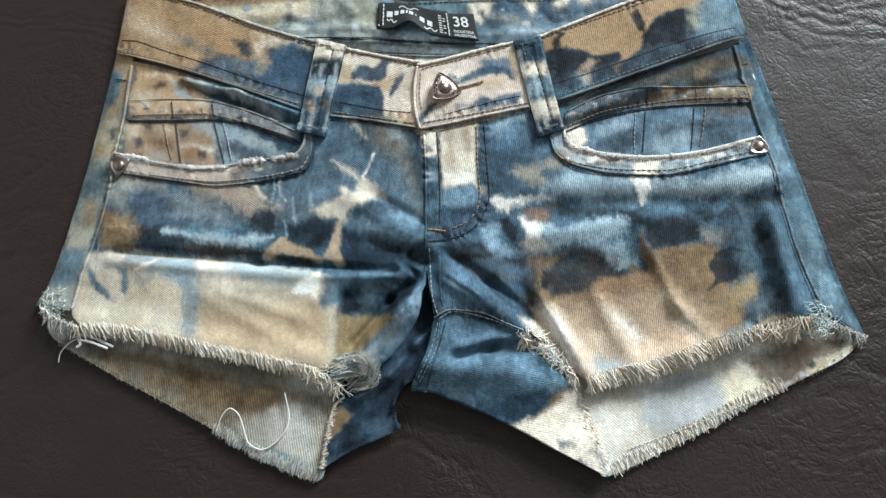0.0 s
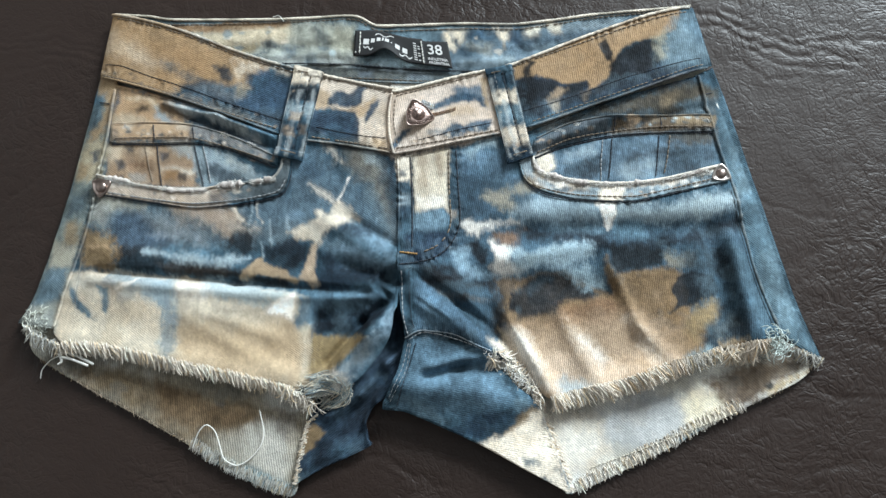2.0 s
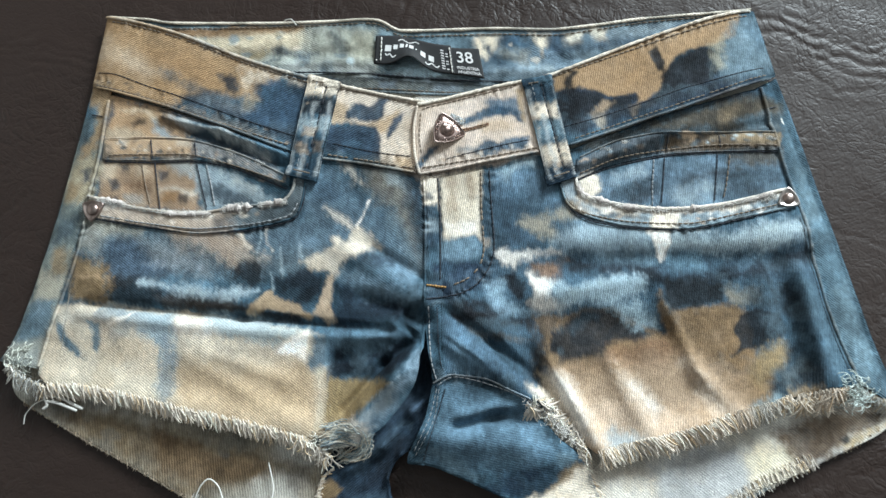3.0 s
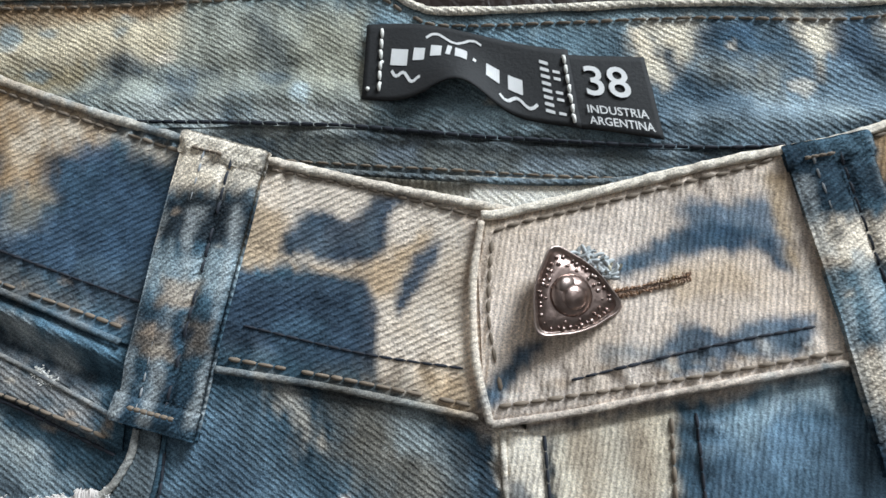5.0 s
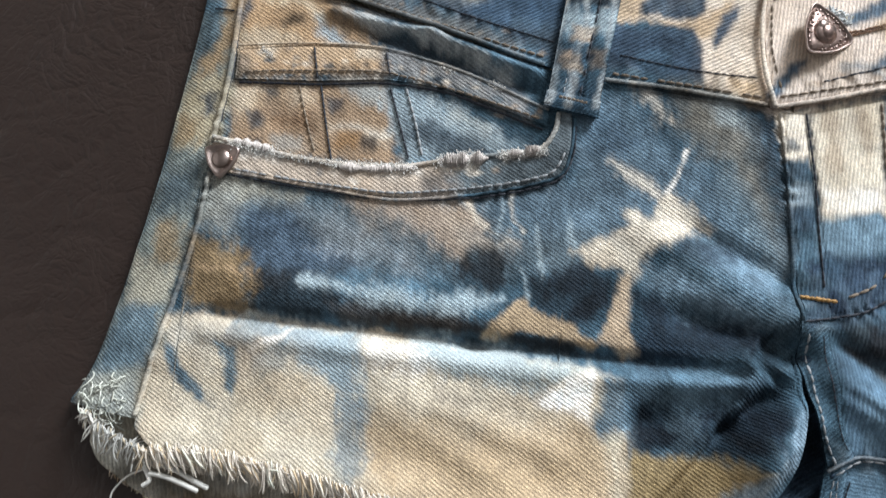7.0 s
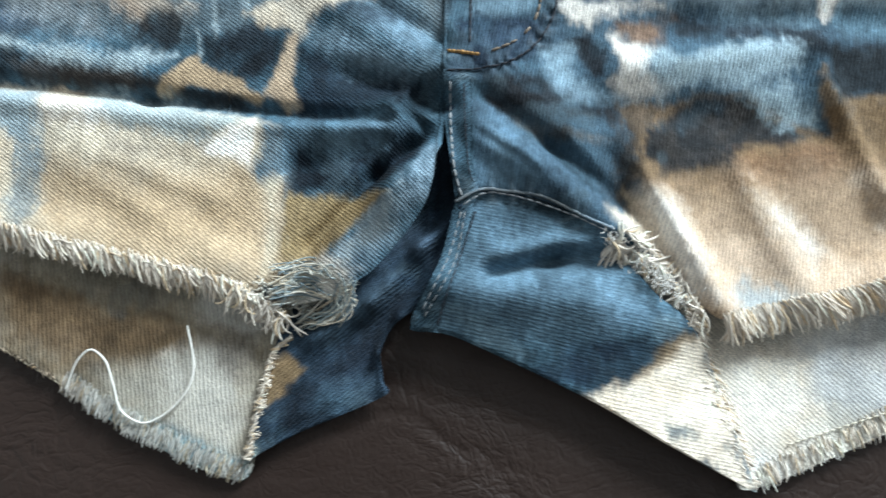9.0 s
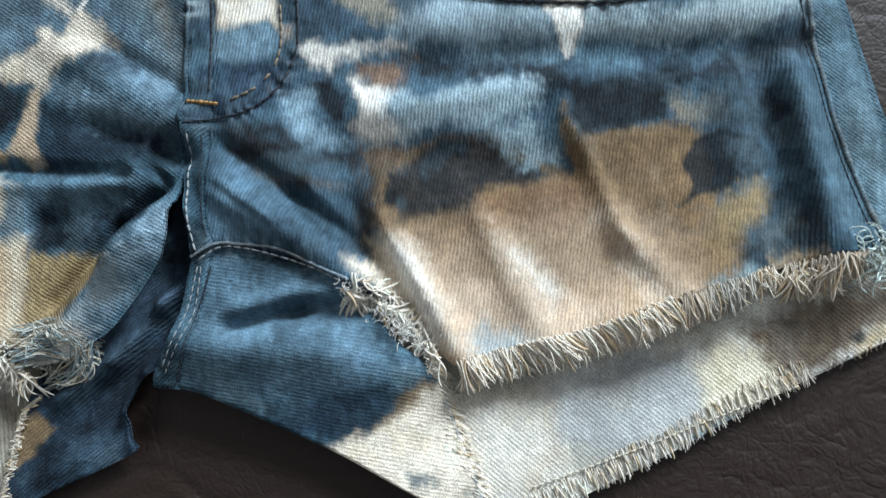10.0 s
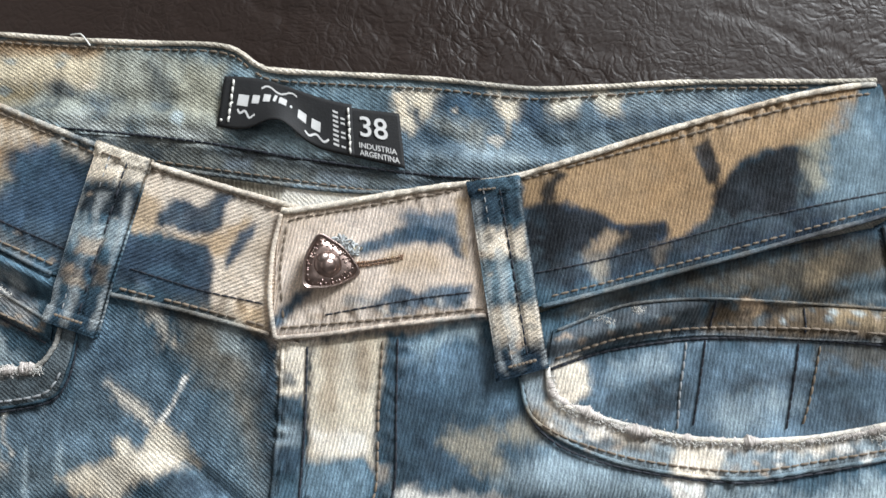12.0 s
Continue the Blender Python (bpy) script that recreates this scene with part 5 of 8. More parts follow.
splash((0.26, 0.262, 0.225), 4, (-66, 79.9), (-46.6, 81.7), (-43.8, 74.9), (-51.2, 66.8), (-64.2, 69), where=INNER, full=0.85)
splash((0.065, 0.078, 0.086), 4, (-51.5, 79.5), (-46.2, 79.1), (-43.5, 73.2), (-39.1, 69.1), (-44.4, 67.5), (-49, 74.4), where=INNER, full=0.8)
splash((0.058, 0.088, 0.124), 3, (-68.3, 67.2), (-61.8, 67), (-61.7, 62.3), (-66.5, 61.8), where=INNER, full=0.7)
splash((0.34, 0.33, 0.262), 4, (-44.6, 80.1), (-27.2, 80), (-26.7, 65.2), (-38.7, 64.4), (-42.7, 73.3), where=INNER, full=0.85)
splash((0.105, 0.155, 0.19), 3, (-27, 81.5), (-9.5, 76.8), (14.2, 78.3), (23, 78.3), (24.2, 68.6), (15.3, 69.9), (-26.2, 75.7), where=INNER, full=0.97)
splash((0.125, 0.172, 0.215), 5, (22.6, 78.8), (74.1, 82.1), (122.6, 87.7), (165.2, 93.5), (165.5, 85.2), (107.8, 69.3), (76.2, 59.4), (52.4, 51.9), (26.2, 49.2), where=INNER, full=0.97)
splash((0.74, 0.66, 0.53), 2, (22.6, 79.1), (36.4, 79.6), (37.6, 75.9), (34.5, 72.2), (30.8, 66.3), (26.2, 68.8), (24, 72.8), where=INNER)
splash((0.043, 0.071, 0.104), 1.5, (26.8, 77.4), (28.8, 76.9), (32, 71.9), (33.3, 68.3), (30, 71.7), where=INNER, full=0.9)
splash((0.04, 0.074, 0.114), 3, (36.2, 78.3), (46.1, 79), (53.6, 74.9), (52.3, 71), (41.9, 71.7), (36.5, 74.1), where=INNER, full=0.92)
splash((0.043, 0.071, 0.104), 3, (32.4, 67.2), (40.6, 68.7), (43.3, 62.5), (36.2, 60), where=INNER, full=0.8)
splash((0.302, 0.296, 0.256), 4, (37, 70.7), (52.4, 70.5), (51.3, 65), (40.7, 67.3), where=INNER, full=0.75)
splash((0.74, 0.66, 0.53), 2.3, (52.8, 79.5), (61.3, 80.3), (61.9, 74.9), (58.9, 68.1), (54.8, 74.2), where=INNER)
splash((0.036, 0.06, 0.09), 3.5, (61.4, 79.3), (70.4, 80.2), (70.5, 71.1), (61.9, 71.1), where=INNER, full=0.85)
splash((0.66, 0.62, 0.52), 2.4, (70.3, 81.2), (79.3, 82.1), (78.2, 76.5), (71.5, 73.8), where=INNER, full=0.9)
splash((0.66, 0.62, 0.52), 2.4, (83.5, 83.3), (92.3, 84.2), (91.2, 77.4), (84.9, 76.8), where=INNER, full=0.9)
splash((0.022, 0.035, 0.055), 4, (63.1, 72.4), (90.9, 77.1), (107.9, 78.8), (104.5, 73.7), (88.2, 71), (68.4, 69.1), where=INNER, full=0.85)
splash((0.259, 0.303, 0.325), 4, (92, 83.3), (124.2, 88.2), (121.3, 82.5), (93.7, 78.5), where=INNER, full=0.7)
splash((0.194, 0.24, 0.263), 4, (75.2, 69.4), (91.4, 71.9), (99.3, 74.4), (91.7, 67.7), (75.9, 62.7), where=INNER, full=0.6)
splash((0.216, 0.254, 0.27), 4, (33.2, 60.1), (59.3, 64.1), (69.5, 61.2), (53.6, 56.2), (33.8, 55.1), where=INNER, full=0.6)
splash((0.115, 0.12, 0.111), 3, (-57.9, 54.3), (-18.4, 55.2), (17.3, 53.4), (37.4, 52.4), (27.8, 49.4), (-5.5, 47.6), (-39.8, 49.2), (-57.3, 50.9), where=INNER, full=0.9)
splash((0.072, 0.081, 0.083), 3, (-19.1, 59.9), (17.1, 55), (34, 53.4), (34.4, 50.1), (17.8, 50), (-18.1, 53.2), where=INNER, full=0.7)
splash((0.144, 0.176, 0.214), 2, (-25.1, 53.8), (-16.4, 53.3), (-16, 50), (-23.7, 50.5), where=INNER, full=0.7)
splash((0.158, 0.191, 0.221), 2, (4, 52.3), (17.4, 52.5), (17.9, 49.2), (4.5, 49), where=INNER, full=0.7)
# belt loops and pocket rims carry their own bleach
splash(CREAM, 2.5, (-62.0, 55.0), (-41.0, 51.0), (-43.0, 41.0), (-62.0, 42.0), where=LOOP)
splash(COAL, 3, (-61.0, 39.0), (-44.0, 41.0), (-44.0, 30.0), (-63.0, 30.0), where=LOOP, full=0.9)
splash(ICE, 2.5, (-63.0, 30.0), (-44.0, 29.0), (-46.0, 22.0), (-64.0, 24.0), where=LOOP, full=0.8)
splash(NAVY, 4, (-68.0, 6.0), (-48.0, 7.0), (-51.0, -4.0), (-69.0, -3.0), where=LOOP, full=0.8)
splash(NAVY, 2.5, (48.0, 53.0), (66.0, 48.0), (66.0, 41.0), (50.0, 41.0), where=LOOP, full=0.9)
splash(CREAM, 2, (51.0, 38.0), (66.0, 41.0), (68.0, 31.0), (54.0, 31.0), where=LOOP)
splash(SKY, 3, (52.0, 30.0), (69.0, 31.0), (72.0, 20.0), (56.0, 19.0), where=LOOP)
splash(CREAM, 2.5, (58.0, 16.0), (74.0, 21.0), (78.0, 9.0), (61.0, 7.0), where=LOOP)
splash(NAVY, 3, (60.0, 6.0), (77.0, 9.0), (78.0, -3.0), (61.0, -3.0), where=LOOP, full=0.9)
for edge in ([(-61.0, 41.0), (-60.0, 41.0), (-65.0, -0.0), (-67.0, 0.0)], [(-47.0, 38.0), (-46.0, 38.0), (-50.0, -1.0), (-52.0, -1.0)], [(-55.0, 37.0), (-53.0, 37.0), (-59.0, -1.0), (-61.0, -1.0)], [(50.0, 46.0), (52.0, 46.0), (64.0, -0.0), (63.0, -0.0)], [(58.0, 33.0), (60.0, 33.0), (69.0, 2.0), (67.0, 2.0)], [(63.0, 53.0), (64.0, 53.0), (76.0, 4.0), (75.0, 3.0)]):
    splash((0.42, 0.44, 0.44), 1.0, *edge, where=LOOP, full=0.5)
for spot in ([(-59.0, 25.0), (-52.0, 25.0), (-53.0, 20.0), (-59.0, 20.0)], [(-62.0, 16.0), (-56.0, 16.0), (-56.0, 10.0), (-62.0, 11.0)], [(-54.0, 18.0), (-49.0, 17.0), (-49.0, 12.0), (-54.0, 12.0)]):
    splash(TAN, 1.2, *spot, where=LOOP, full=0.55)
splash(NAVY, 2, (-64.0, 20.0), (-47.0, 18.0), (-47.0, 11.0), (-64.0, 12.0), where=LOOP, full=0.5)
splash((0.46, 0.37, 0.29), 4, (-166.0, -15.0), (-137.0, -18.0), (-92.0, -18.0), (-92.0, -32.0), (-136.0, -30.0), (-166.0, -25.0), where=RIM, full=0.85)
splash(TAN, 3, (-170.0, -16.0), (-162.0, -16.0), (-161.0, -25.0), (-168.0, -25.0), where=RIM, full=0.8)
splash(PALE, 1.6, (-163.0, -15.0), (-147.0, -17.0), (-146.0, -21.0), (-161.0, -19.0), where=RIM)
splash(PALE, 1.8, (-130.0, -20.0), (-104.0, -20.0), (-104.0, -22.0), (-130.0, -23.0), where=RIM)
splash(PALE, 1.6, (-98.0, -16.0), (-85.0, -14.0), (-85.0, -22.0), (-96.0, -21.0), where=RIM)
splash(PALE, 1.6, (-79.0, -14.0), (-66.0, -12.0), (-66.0, -16.0), (-78.0, -18.0), where=RIM)
splash(NAVY, 2, (-102.0, -24.0), (-91.0, -22.0), (-91.0, -30.0), (-102.0, -31.0), where=RIM, full=0.6)
splash((0.70, 0.66, 0.61), 1.8, (76.0, 0.0), (81.0, -5.0), (96.0, -9.0), (117.0, -11.0), (144.0, -8.0), (174.0, 1.0), (171.0, -3.0), (144.0, -12.0), (117.0, -15.0), (93.0, -14.0), (79.0, -9.0), where=RIM)
for spot in ([(87.0, -13.0), (95.0, -15.0), (93.0, -18.0), (87.0, -17.0)], [(132.0, -14.0), (144.0, -13.0), (144.0, -17.0), (134.0, -19.0)], [(150.0, -11.0), (159.0, -9.0), (160.0, -13.0), (152.0, -15.0)], [(164.0, -7.0), (171.0, -5.0), (171.0, -9.0), (164.0, -10.0)]):
    splash(SLATE_DARK, 1.5, *spot, where=RIM, full=0.5)
splash(CREAM, 2, (96.0, -13.0), (107.0, -14.0), (106.0, -18.0), (97.0, -17.0), where=RIM, full=0.6)
splash(CREAM, 2, (143.0, -11.0), (152.0, -9.0), (151.0, -12.0), (144.0, -14.0), where=RIM, full=0.5)
splash(OCHRE, 2.5, (70.0, -9.0), (76.0, -10.0), (84.0, -15.0), (80.0, -18.0), (73.0, -14.0), where=RIM, full=0.8)
splash(CREAM, 2.5, (110.0, -12.0), (125.0, -11.0), (123.0, -21.0), (112.0, -22.0), where=RIM)
splash(COAL, 1.5, (89.0, -15.0), (108.0, -16.0), (110.0, -18.0), (87.0, -18.0), where=RIM, full=0.6)


def speckle(points, count, across, colours, table, size=1.2, full=0.7):
    """Small rubbed or stained patches scattered along a line."""
    p = curve(points, 120)
    for _ in range(count):
        x, y = p[random.randrange(120)] + np.array([random.gauss(0, across), random.gauss(0, across)])
        r, k = size * random.uniform(0.5, 1.5), random.uniform(0, 6)
        ring = [(x + r * random.uniform(0.5, 1.4) * math.cos(k + 1.26 * i), y + 0.7 * r * random.uniform(0.5, 1.4) * math.sin(k + 1.26 * i)) for i in range(5)]
        splash(random.choice(colours), 0.55, *ring, where=table, full=full * random.uniform(0.5, 1))


random.seed(23)
GREYS = (PALE, CREAM, SLATE_DARK, SLATE, PINK_TAN)
speckle([(76.0, -3.0), (84.0, -13.0), (102.0, -17.0), (129.0, -17.0), (150.0, -13.0), (177.0, -4.0)], 50, 2.0, GREYS, RIM)
speckle([(78.0, -3.0), (87.0, -11.0), (102.0, -13.0), (129.0, -13.0), (150.0, -11.0), (174.0, -2.0)], 50, 0.8, (PALE, PALE, CREAM), RIM, 1.4)
speckle([(-165.0, -20.0), (-137.0, -25.0), (-110.0, -26.0), (-85.0, -23.0), (-63.0, -18.0)], 26, 2.0, GREYS, RIM, 1.4, 0.5)
speckle([(78.0, 9.0), (96.0, 16.0), (117.0, 21.0), (146.0, 24.0), (173.0, 25.0)], 70, 1.6, (ICE, SLATE_DARK, PINK_TAN, COAL, SLATE), OUTER)
speckle([(-163.0, 11.0), (-137.0, 12.0), (-115.0, 12.0), (-91.0, 6.0), (-66.0, -4.0)], 70, 1.6, (CREAM, SLATE_DARK, PINK_TAN, SLATE), OUTER)
speckle([(-55.0, 48.0), (-59.0, 0.0)], 12, 3.5, (SLATE, CREAM, NAVY, PINK_TAN), LOOP, 1.3)
speckle([(56.0, 51.0), (68.0, 3.0)], 12, 3.5, (SLATE, CREAM, NAVY, PINK_TAN), LOOP, 1.3)
speckle([(73.0, 25.0), (99.0, 33.0), (130.0, 45.0), (170.0, 61.0)], 22, 2.0, (SLATE_DARK, NAVY, SLATE), OUTER, 1.2, 0.5)
speckle([(-174.0, 50.0), (-144.0, 43.0), (-110.0, 32.0), (-65.0, 17.0)], 30, 2.0, (TAN, SLATE_DARK, SLATE), OUTER, 1.2, 0.5)
speckle([(1.0, 7.0), (31.0, 13.0), (58.0, 19.0)], 26, 1.6, (TAN, PALE, PINK_TAN), OUTER, 1.0)
speckle([(-130.0, 68.0), (-63.0, 67.0), (35.0, 66.0), (130.0, 77.0)], 45, 8.0, (ICE, CREAM, NAVY, SLATE, SKY), INNER, 2.2)
# ---- cloth parts ----


def thing(name, label, category, group=""):
    return tagged(new(name), label, category, group)


def mesh_part(name, verts, faces, mat, parent=None, label="", smooth=True, colours=None):
    """One mesh object under a thing or a part; places in mm."""
    me = bpy.data.meshes.new(name)
    me.from_pydata((np.asarray(verts, float) / 1000).tolist(), [], faces)
    me.materials.append(mat)
    if smooth:
        me.polygons.foreach_set("use_smooth", [True] * len(me.polygons))
    if colours is not None:
        attr = me.color_attributes.new("dye", "FLOAT_COLOR", "POINT")
        attr.data.foreach_set("color", np.c_[colours, np.ones(len(colours))].ravel())
    me.update()
    ob = new(name, me)
    ob.parent = parent
    return tagged(ob, label)


def sheet(name, parent, upper, lower, mat, lift=0.0, thick=0.9, cell=0.8, height=front, table=OUTER, ground=BLUE, by="x", smooth=True, label="", roll=0.6, shape=None):
    """A cloth panel between two edge lines, laid over the relief, with a rounded edge and a reverse."""
    a, b = curve(upper, 800, smooth), curve(lower, 800, smooth)
    nu = int(max(np.hypot(*np.diff(a, axis=0).T).sum(), np.hypot(*np.diff(b, axis=0).T).sum()) / cell) + 3
    if by == "x":
        xs = np.linspace(max(a[:, 0].min(), b[:, 0].min()), min(a[:, 0].max(), b[:, 0].max()), nu)
        oa, ob_ = np.argsort(a[:, 0], kind="stable"), np.argsort(b[:, 0], kind="stable")
        a = np.c_[xs, np.interp(xs, a[oa, 0], a[oa, 1])]
        b = np.c_[xs, np.interp(xs, b[ob_, 0], b[ob_, 1])]
    else:
        pick = np.linspace(0, 799, nu).round().astype(int)
        a, b = a[pick], b[pick]
    nv = int(np.hypot(*(a - b).T).max() / cell) + 3
    v = np.linspace(0, 1, nv)[:, None, None]
    grid = a[None] * (1 - v) + b[None] * v
    x, y = grid[..., 0].ravel(), grid[..., 1].ravel()
    z = height(x, y) + lift
    if shape is not None:
        u = np.tile(np.linspace(0, 1, nu), nv)
        w = np.repeat(np.linspace(0, 1, nv), nu)
        z = z + shape(u, w, x, y)
    z = z.reshape(nv, nu)
    for ring, drop in ((0, roll), (1, roll * 0.25)):
        z[ring, :] -= drop
        z[-1 - ring, :] -= drop
        z[:, ring] -= drop
        z[:, -1 - ring] -= drop
    z = z.ravel()
    top = np.c_[x, y, z]
    low = np.c_[x, y, np.maximum(z - thick, 0.15)]
    n = nu * nv
    idx = np.arange(n).reshape(nv, nu)
    q = np.stack([idx[:-1, :-1], idx[1:, :-1], idx[1:, 1:], idx[:-1, 1:]], -1).reshape(-1, 4)
    area = (x[q[:, 2]] - x[q[:, 0]]) * (y[q[:, 3]] - y[q[:, 1]]) - (y[q[:, 2]] - y[q[:, 0]]) * (x[q[:, 3]] - x[q[:, 1]])
    if np.median(area) < 0:
        q = q[:, ::-1]
    rim = np.concatenate([idx[0, :], idx[1:, -1], idx[-1, -2::-1], idx[-2:0:-1, 0]])
    nxt = np.roll(rim, -1)
    walls = np.stack([rim, nxt, nxt + n, rim + n], -1)
    if np.median(area) >= 0:
        walls = walls[:, ::-1]
    faces = np.concatenate([q, q[:, ::-1] + n, walls]).tolist()
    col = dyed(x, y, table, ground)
    return mesh_part(name, np.vstack([top, low]), faces, mat, parent, label, colours=np.vstack([col, col]))


def lie(points, lift, height=front):
    p = np.asarray(points, float)
    return np.c_[p, height(p[:, 0], p[:, 1]) + lift]


def stitches(parent, points, mat, lift, stitch=2.4, gap=0.7, radius=0.3, height=front, smooth=True, name="topstitch"):
    """A row of thread stitches along a line."""
    fine = curve(points, 600, smooth)
    run = np.r_[0, np.cumsum(np.hypot(*np.diff(fine, axis=0).T))]
    verts, faces = [], []
    s = 0.3
    usual = stitch
    while s + stitch < run[-1]:
        stitch = usual * random.uniform(0.85, 1.15)
        if gap > 0.3 and random.random() < 0.03:
            s += stitch
            continue
        ends = [(np.interp(t, run, fine[:, 0]), np.interp(t, run, fine[:, 1])) for t in (s, s + stitch * 0.25, s + stitch * 0.75, s + stitch)]
        p = lie(ends, lift, height)
        dip = 0.35 if gap > 0.3 else 0.12
        p[0, 2] -= dip
        p[3, 2] -= dip
        d = p[3, :2] - p[0, :2]
        side = np.array([-d[1], d[0]]) / (np.hypot(*d) + 1e-9) * radius * random.uniform(0.85, 1.15)
        k = len(verts)
        for i in range(4):
            r = side * (0.7 if i in (0, 3) else 1)
            verts += [(p[i, 0] - r[0], p[i, 1] - r[1], p[i, 2] - 0.2), (p[i, 0], p[i, 1], p[i, 2] + radius), (p[i, 0] + r[0], p[i, 1] + r[1], p[i, 2] - 0.2)]
        for i in range(3):
            o = k + 3 * i
            faces += [(o, o + 3, o + 4, o + 1), (o + 1, o + 4, o + 5, o + 2)]
        s += stitch + gap
    return tagged(mesh_part(name, verts, faces, mat, parent), kind="stuff")


def tube(verts, faces, path, radius, sides=4):
    """Adds a thin yarn along a path of 3D points."""
    p = np.asarray(path, float)
    k = len(verts)
    d = np.gradient(p, axis=0)
    d /= np.linalg.norm(d, axis=1)[:, None] + 1e-9
    s = np.cross(d, (0, 0, 1.0))
    s /= np.linalg.norm(s, axis=1)[:, None] + 1e-6
    u = np.cross(s, d)
    for i in range(len(p)):
        r = radius * (0.55 if i == len(p) - 1 else 1)
        for j in range(sides):
            t = 2 * math.pi * j / sides
            verts.append(tuple(p[i] + r * (math.cos(t) * s[i] + math.sin(t) * u[i])))
    for i in range(len(p) - 1):
        for j in range(sides):
            a, b = k + i * sides + j, k + i * sides + (j + 1) % sides
            faces.append((a, b, b + sides, a + sides))


def box(name, lo, hi, mat, parent=None):
    x0, y0, z0, x1, y1, z1 = (*lo, *hi)
    v = [(x, y, z) for x in (x0, x1) for y in (y0, y1) for z in (z0, z1)]
    f = [(0, 1, 3, 2), (4, 6, 7, 5), (0, 4, 5, 1), (2, 3, 7, 6), (0, 2, 6, 4), (1, 5, 7, 3)]
    return mesh_part(name, np.array(v) * 1000, f, mat, parent, smooth=False)


# added room, never in view: it shapes bounce light and reflections
RX0, RX1, RY0, RZ0, RZ1 = -1.9, 2.8, -1.9, -0.45, 2.6
tagged(box("floor", (RX0, RY0, RZ0 - 0.1), (RX1, WALL_Y, RZ0), TIMBER), "brown timber floor under the sofa", "floor", kind="structure")
tagged(box("ceiling", (RX0, RY0, RZ1), (RX1, WALL_Y, RZ1 + 0.1), PAINT), "unseen grey ceiling that limits bounce light", "ceiling", kind="structure")
for nm, lo, hi in (("wall_south", (RX0, RY0 - 0.12, RZ0), (RX1, RY0, RZ1)), ("wall_west", (RX0 - 0.12, RY0, RZ0), (RX0, WALL_Y, RZ1)), ("wall_east", (RX1, RY0, RZ0), (RX1 + 0.12, WALL_Y, RZ1))):
    tagged(box(nm, lo, hi, {"wall_west": PAINT_LIGHT, "wall_south": PAINT_DARK, "wall_east": PAINT_DARK}.get(nm, PAINT)), {"wall_west": "unseen white wall that bounces window light"}.get(nm, "unseen dark brown wall that limits bounce light"), "wall", kind="structure")


def wall_with_window():
    y0, y1 = WALL_Y, WALL_Y + 0.12
    v, f = [], []
    for lo, hi in (((RX0, RZ0), (WIN_X0, RZ1)), ((WIN_X1, RZ0), (RX1, RZ1)), ((WIN_X0, RZ0), (WIN_X1, WIN_Z0)), ((WIN_X0, WIN_Z1), (WIN_X1, RZ1))):
        k = len(v)
        v += [(x, y, z) for x in (lo[0], hi[0]) for y in (y0, y1) for z in (lo[1], hi[1])]
        f += [tuple(k + i for i in q) for q in ((0, 1, 3, 2), (4, 6, 7, 5), (0, 4, 5, 1), (2, 3, 7, 6), (0, 2, 6, 4), (1, 5, 7, 3))]
    return mesh_part("wall_north", np.array(v) * 1000, f, PAINT_LIGHT, smooth=False)


tagged(wall_with_window(), "unseen white wall with an open window", "wall", kind="structure")

# ---- the sofa seat ----


# pressed creases in the upholstery
CREASES = []


def crease(depth, *line):
    CREASES.append((line, depth))


crease(0.8, (-266.0, 73.0), (-237.0, 74.0), (-212.0, 73.0), (-184.0, 68.0))
crease(1.0, (-265.0, 66.0), (-236.0, 69.0), (-217.0, 71.0), (-198.0, 66.0), (-181.0, 63.0))
crease(0.7, (-216.0, 62.0), (-196.0, 60.0), (-176.0, 58.0))
crease(0.5, (-252.0, 78.0), (-230.0, 77.0), (-214.0, 79.0))
crease(0.5, (-241.0, 52.0), (-213.0, 54.0), (-187.0, 50.0))
crease(1.0, (165.0, 96.0), (188.0, 86.0), (216.0, 79.0), (240.0, 77.0), (271.0, 78.0))
crease(0.9, (171.0, 87.0), (194.0, 77.0), (225.0, 70.0), (258.0, 67.0))
crease(0.6, (182.0, 93.0), (210.0, 83.0), (235.0, 83.0))
crease(0.7, (197.0, 70.0), (218.0, 63.0), (252.0, 61.0))
crease(0.6, (188.0, 65.0), (206.0, 55.0), (221.0, 54.0))
crease(0.6, (63.0, 102.0), (72.0, 95.0), (83.0, 87.0))
crease(0.6, (68.0, 110.0), (78.0, 97.0), (88.0, 90.0))
crease(0.6, (-17.0, 113.0), (-14.0, 98.0), (-17.0, 87.0))
crease(0.7, (115.0, 117.0), (141.0, 106.0), (167.0, 98.0))
crease(0.5, (200.0, -16.0), (218.0, -22.0), (241.0, -23.0))
crease(0.6, (-133.0, -173.0), (-113.0, -178.0), (-94.0, -185.0))
crease(0.5, (184.0, -148.0), (207.0, -154.0), (240.0, -153.0))
crease(0.5, (173.0, -160.0), (201.0, -164.0), (228.0, -163.0))


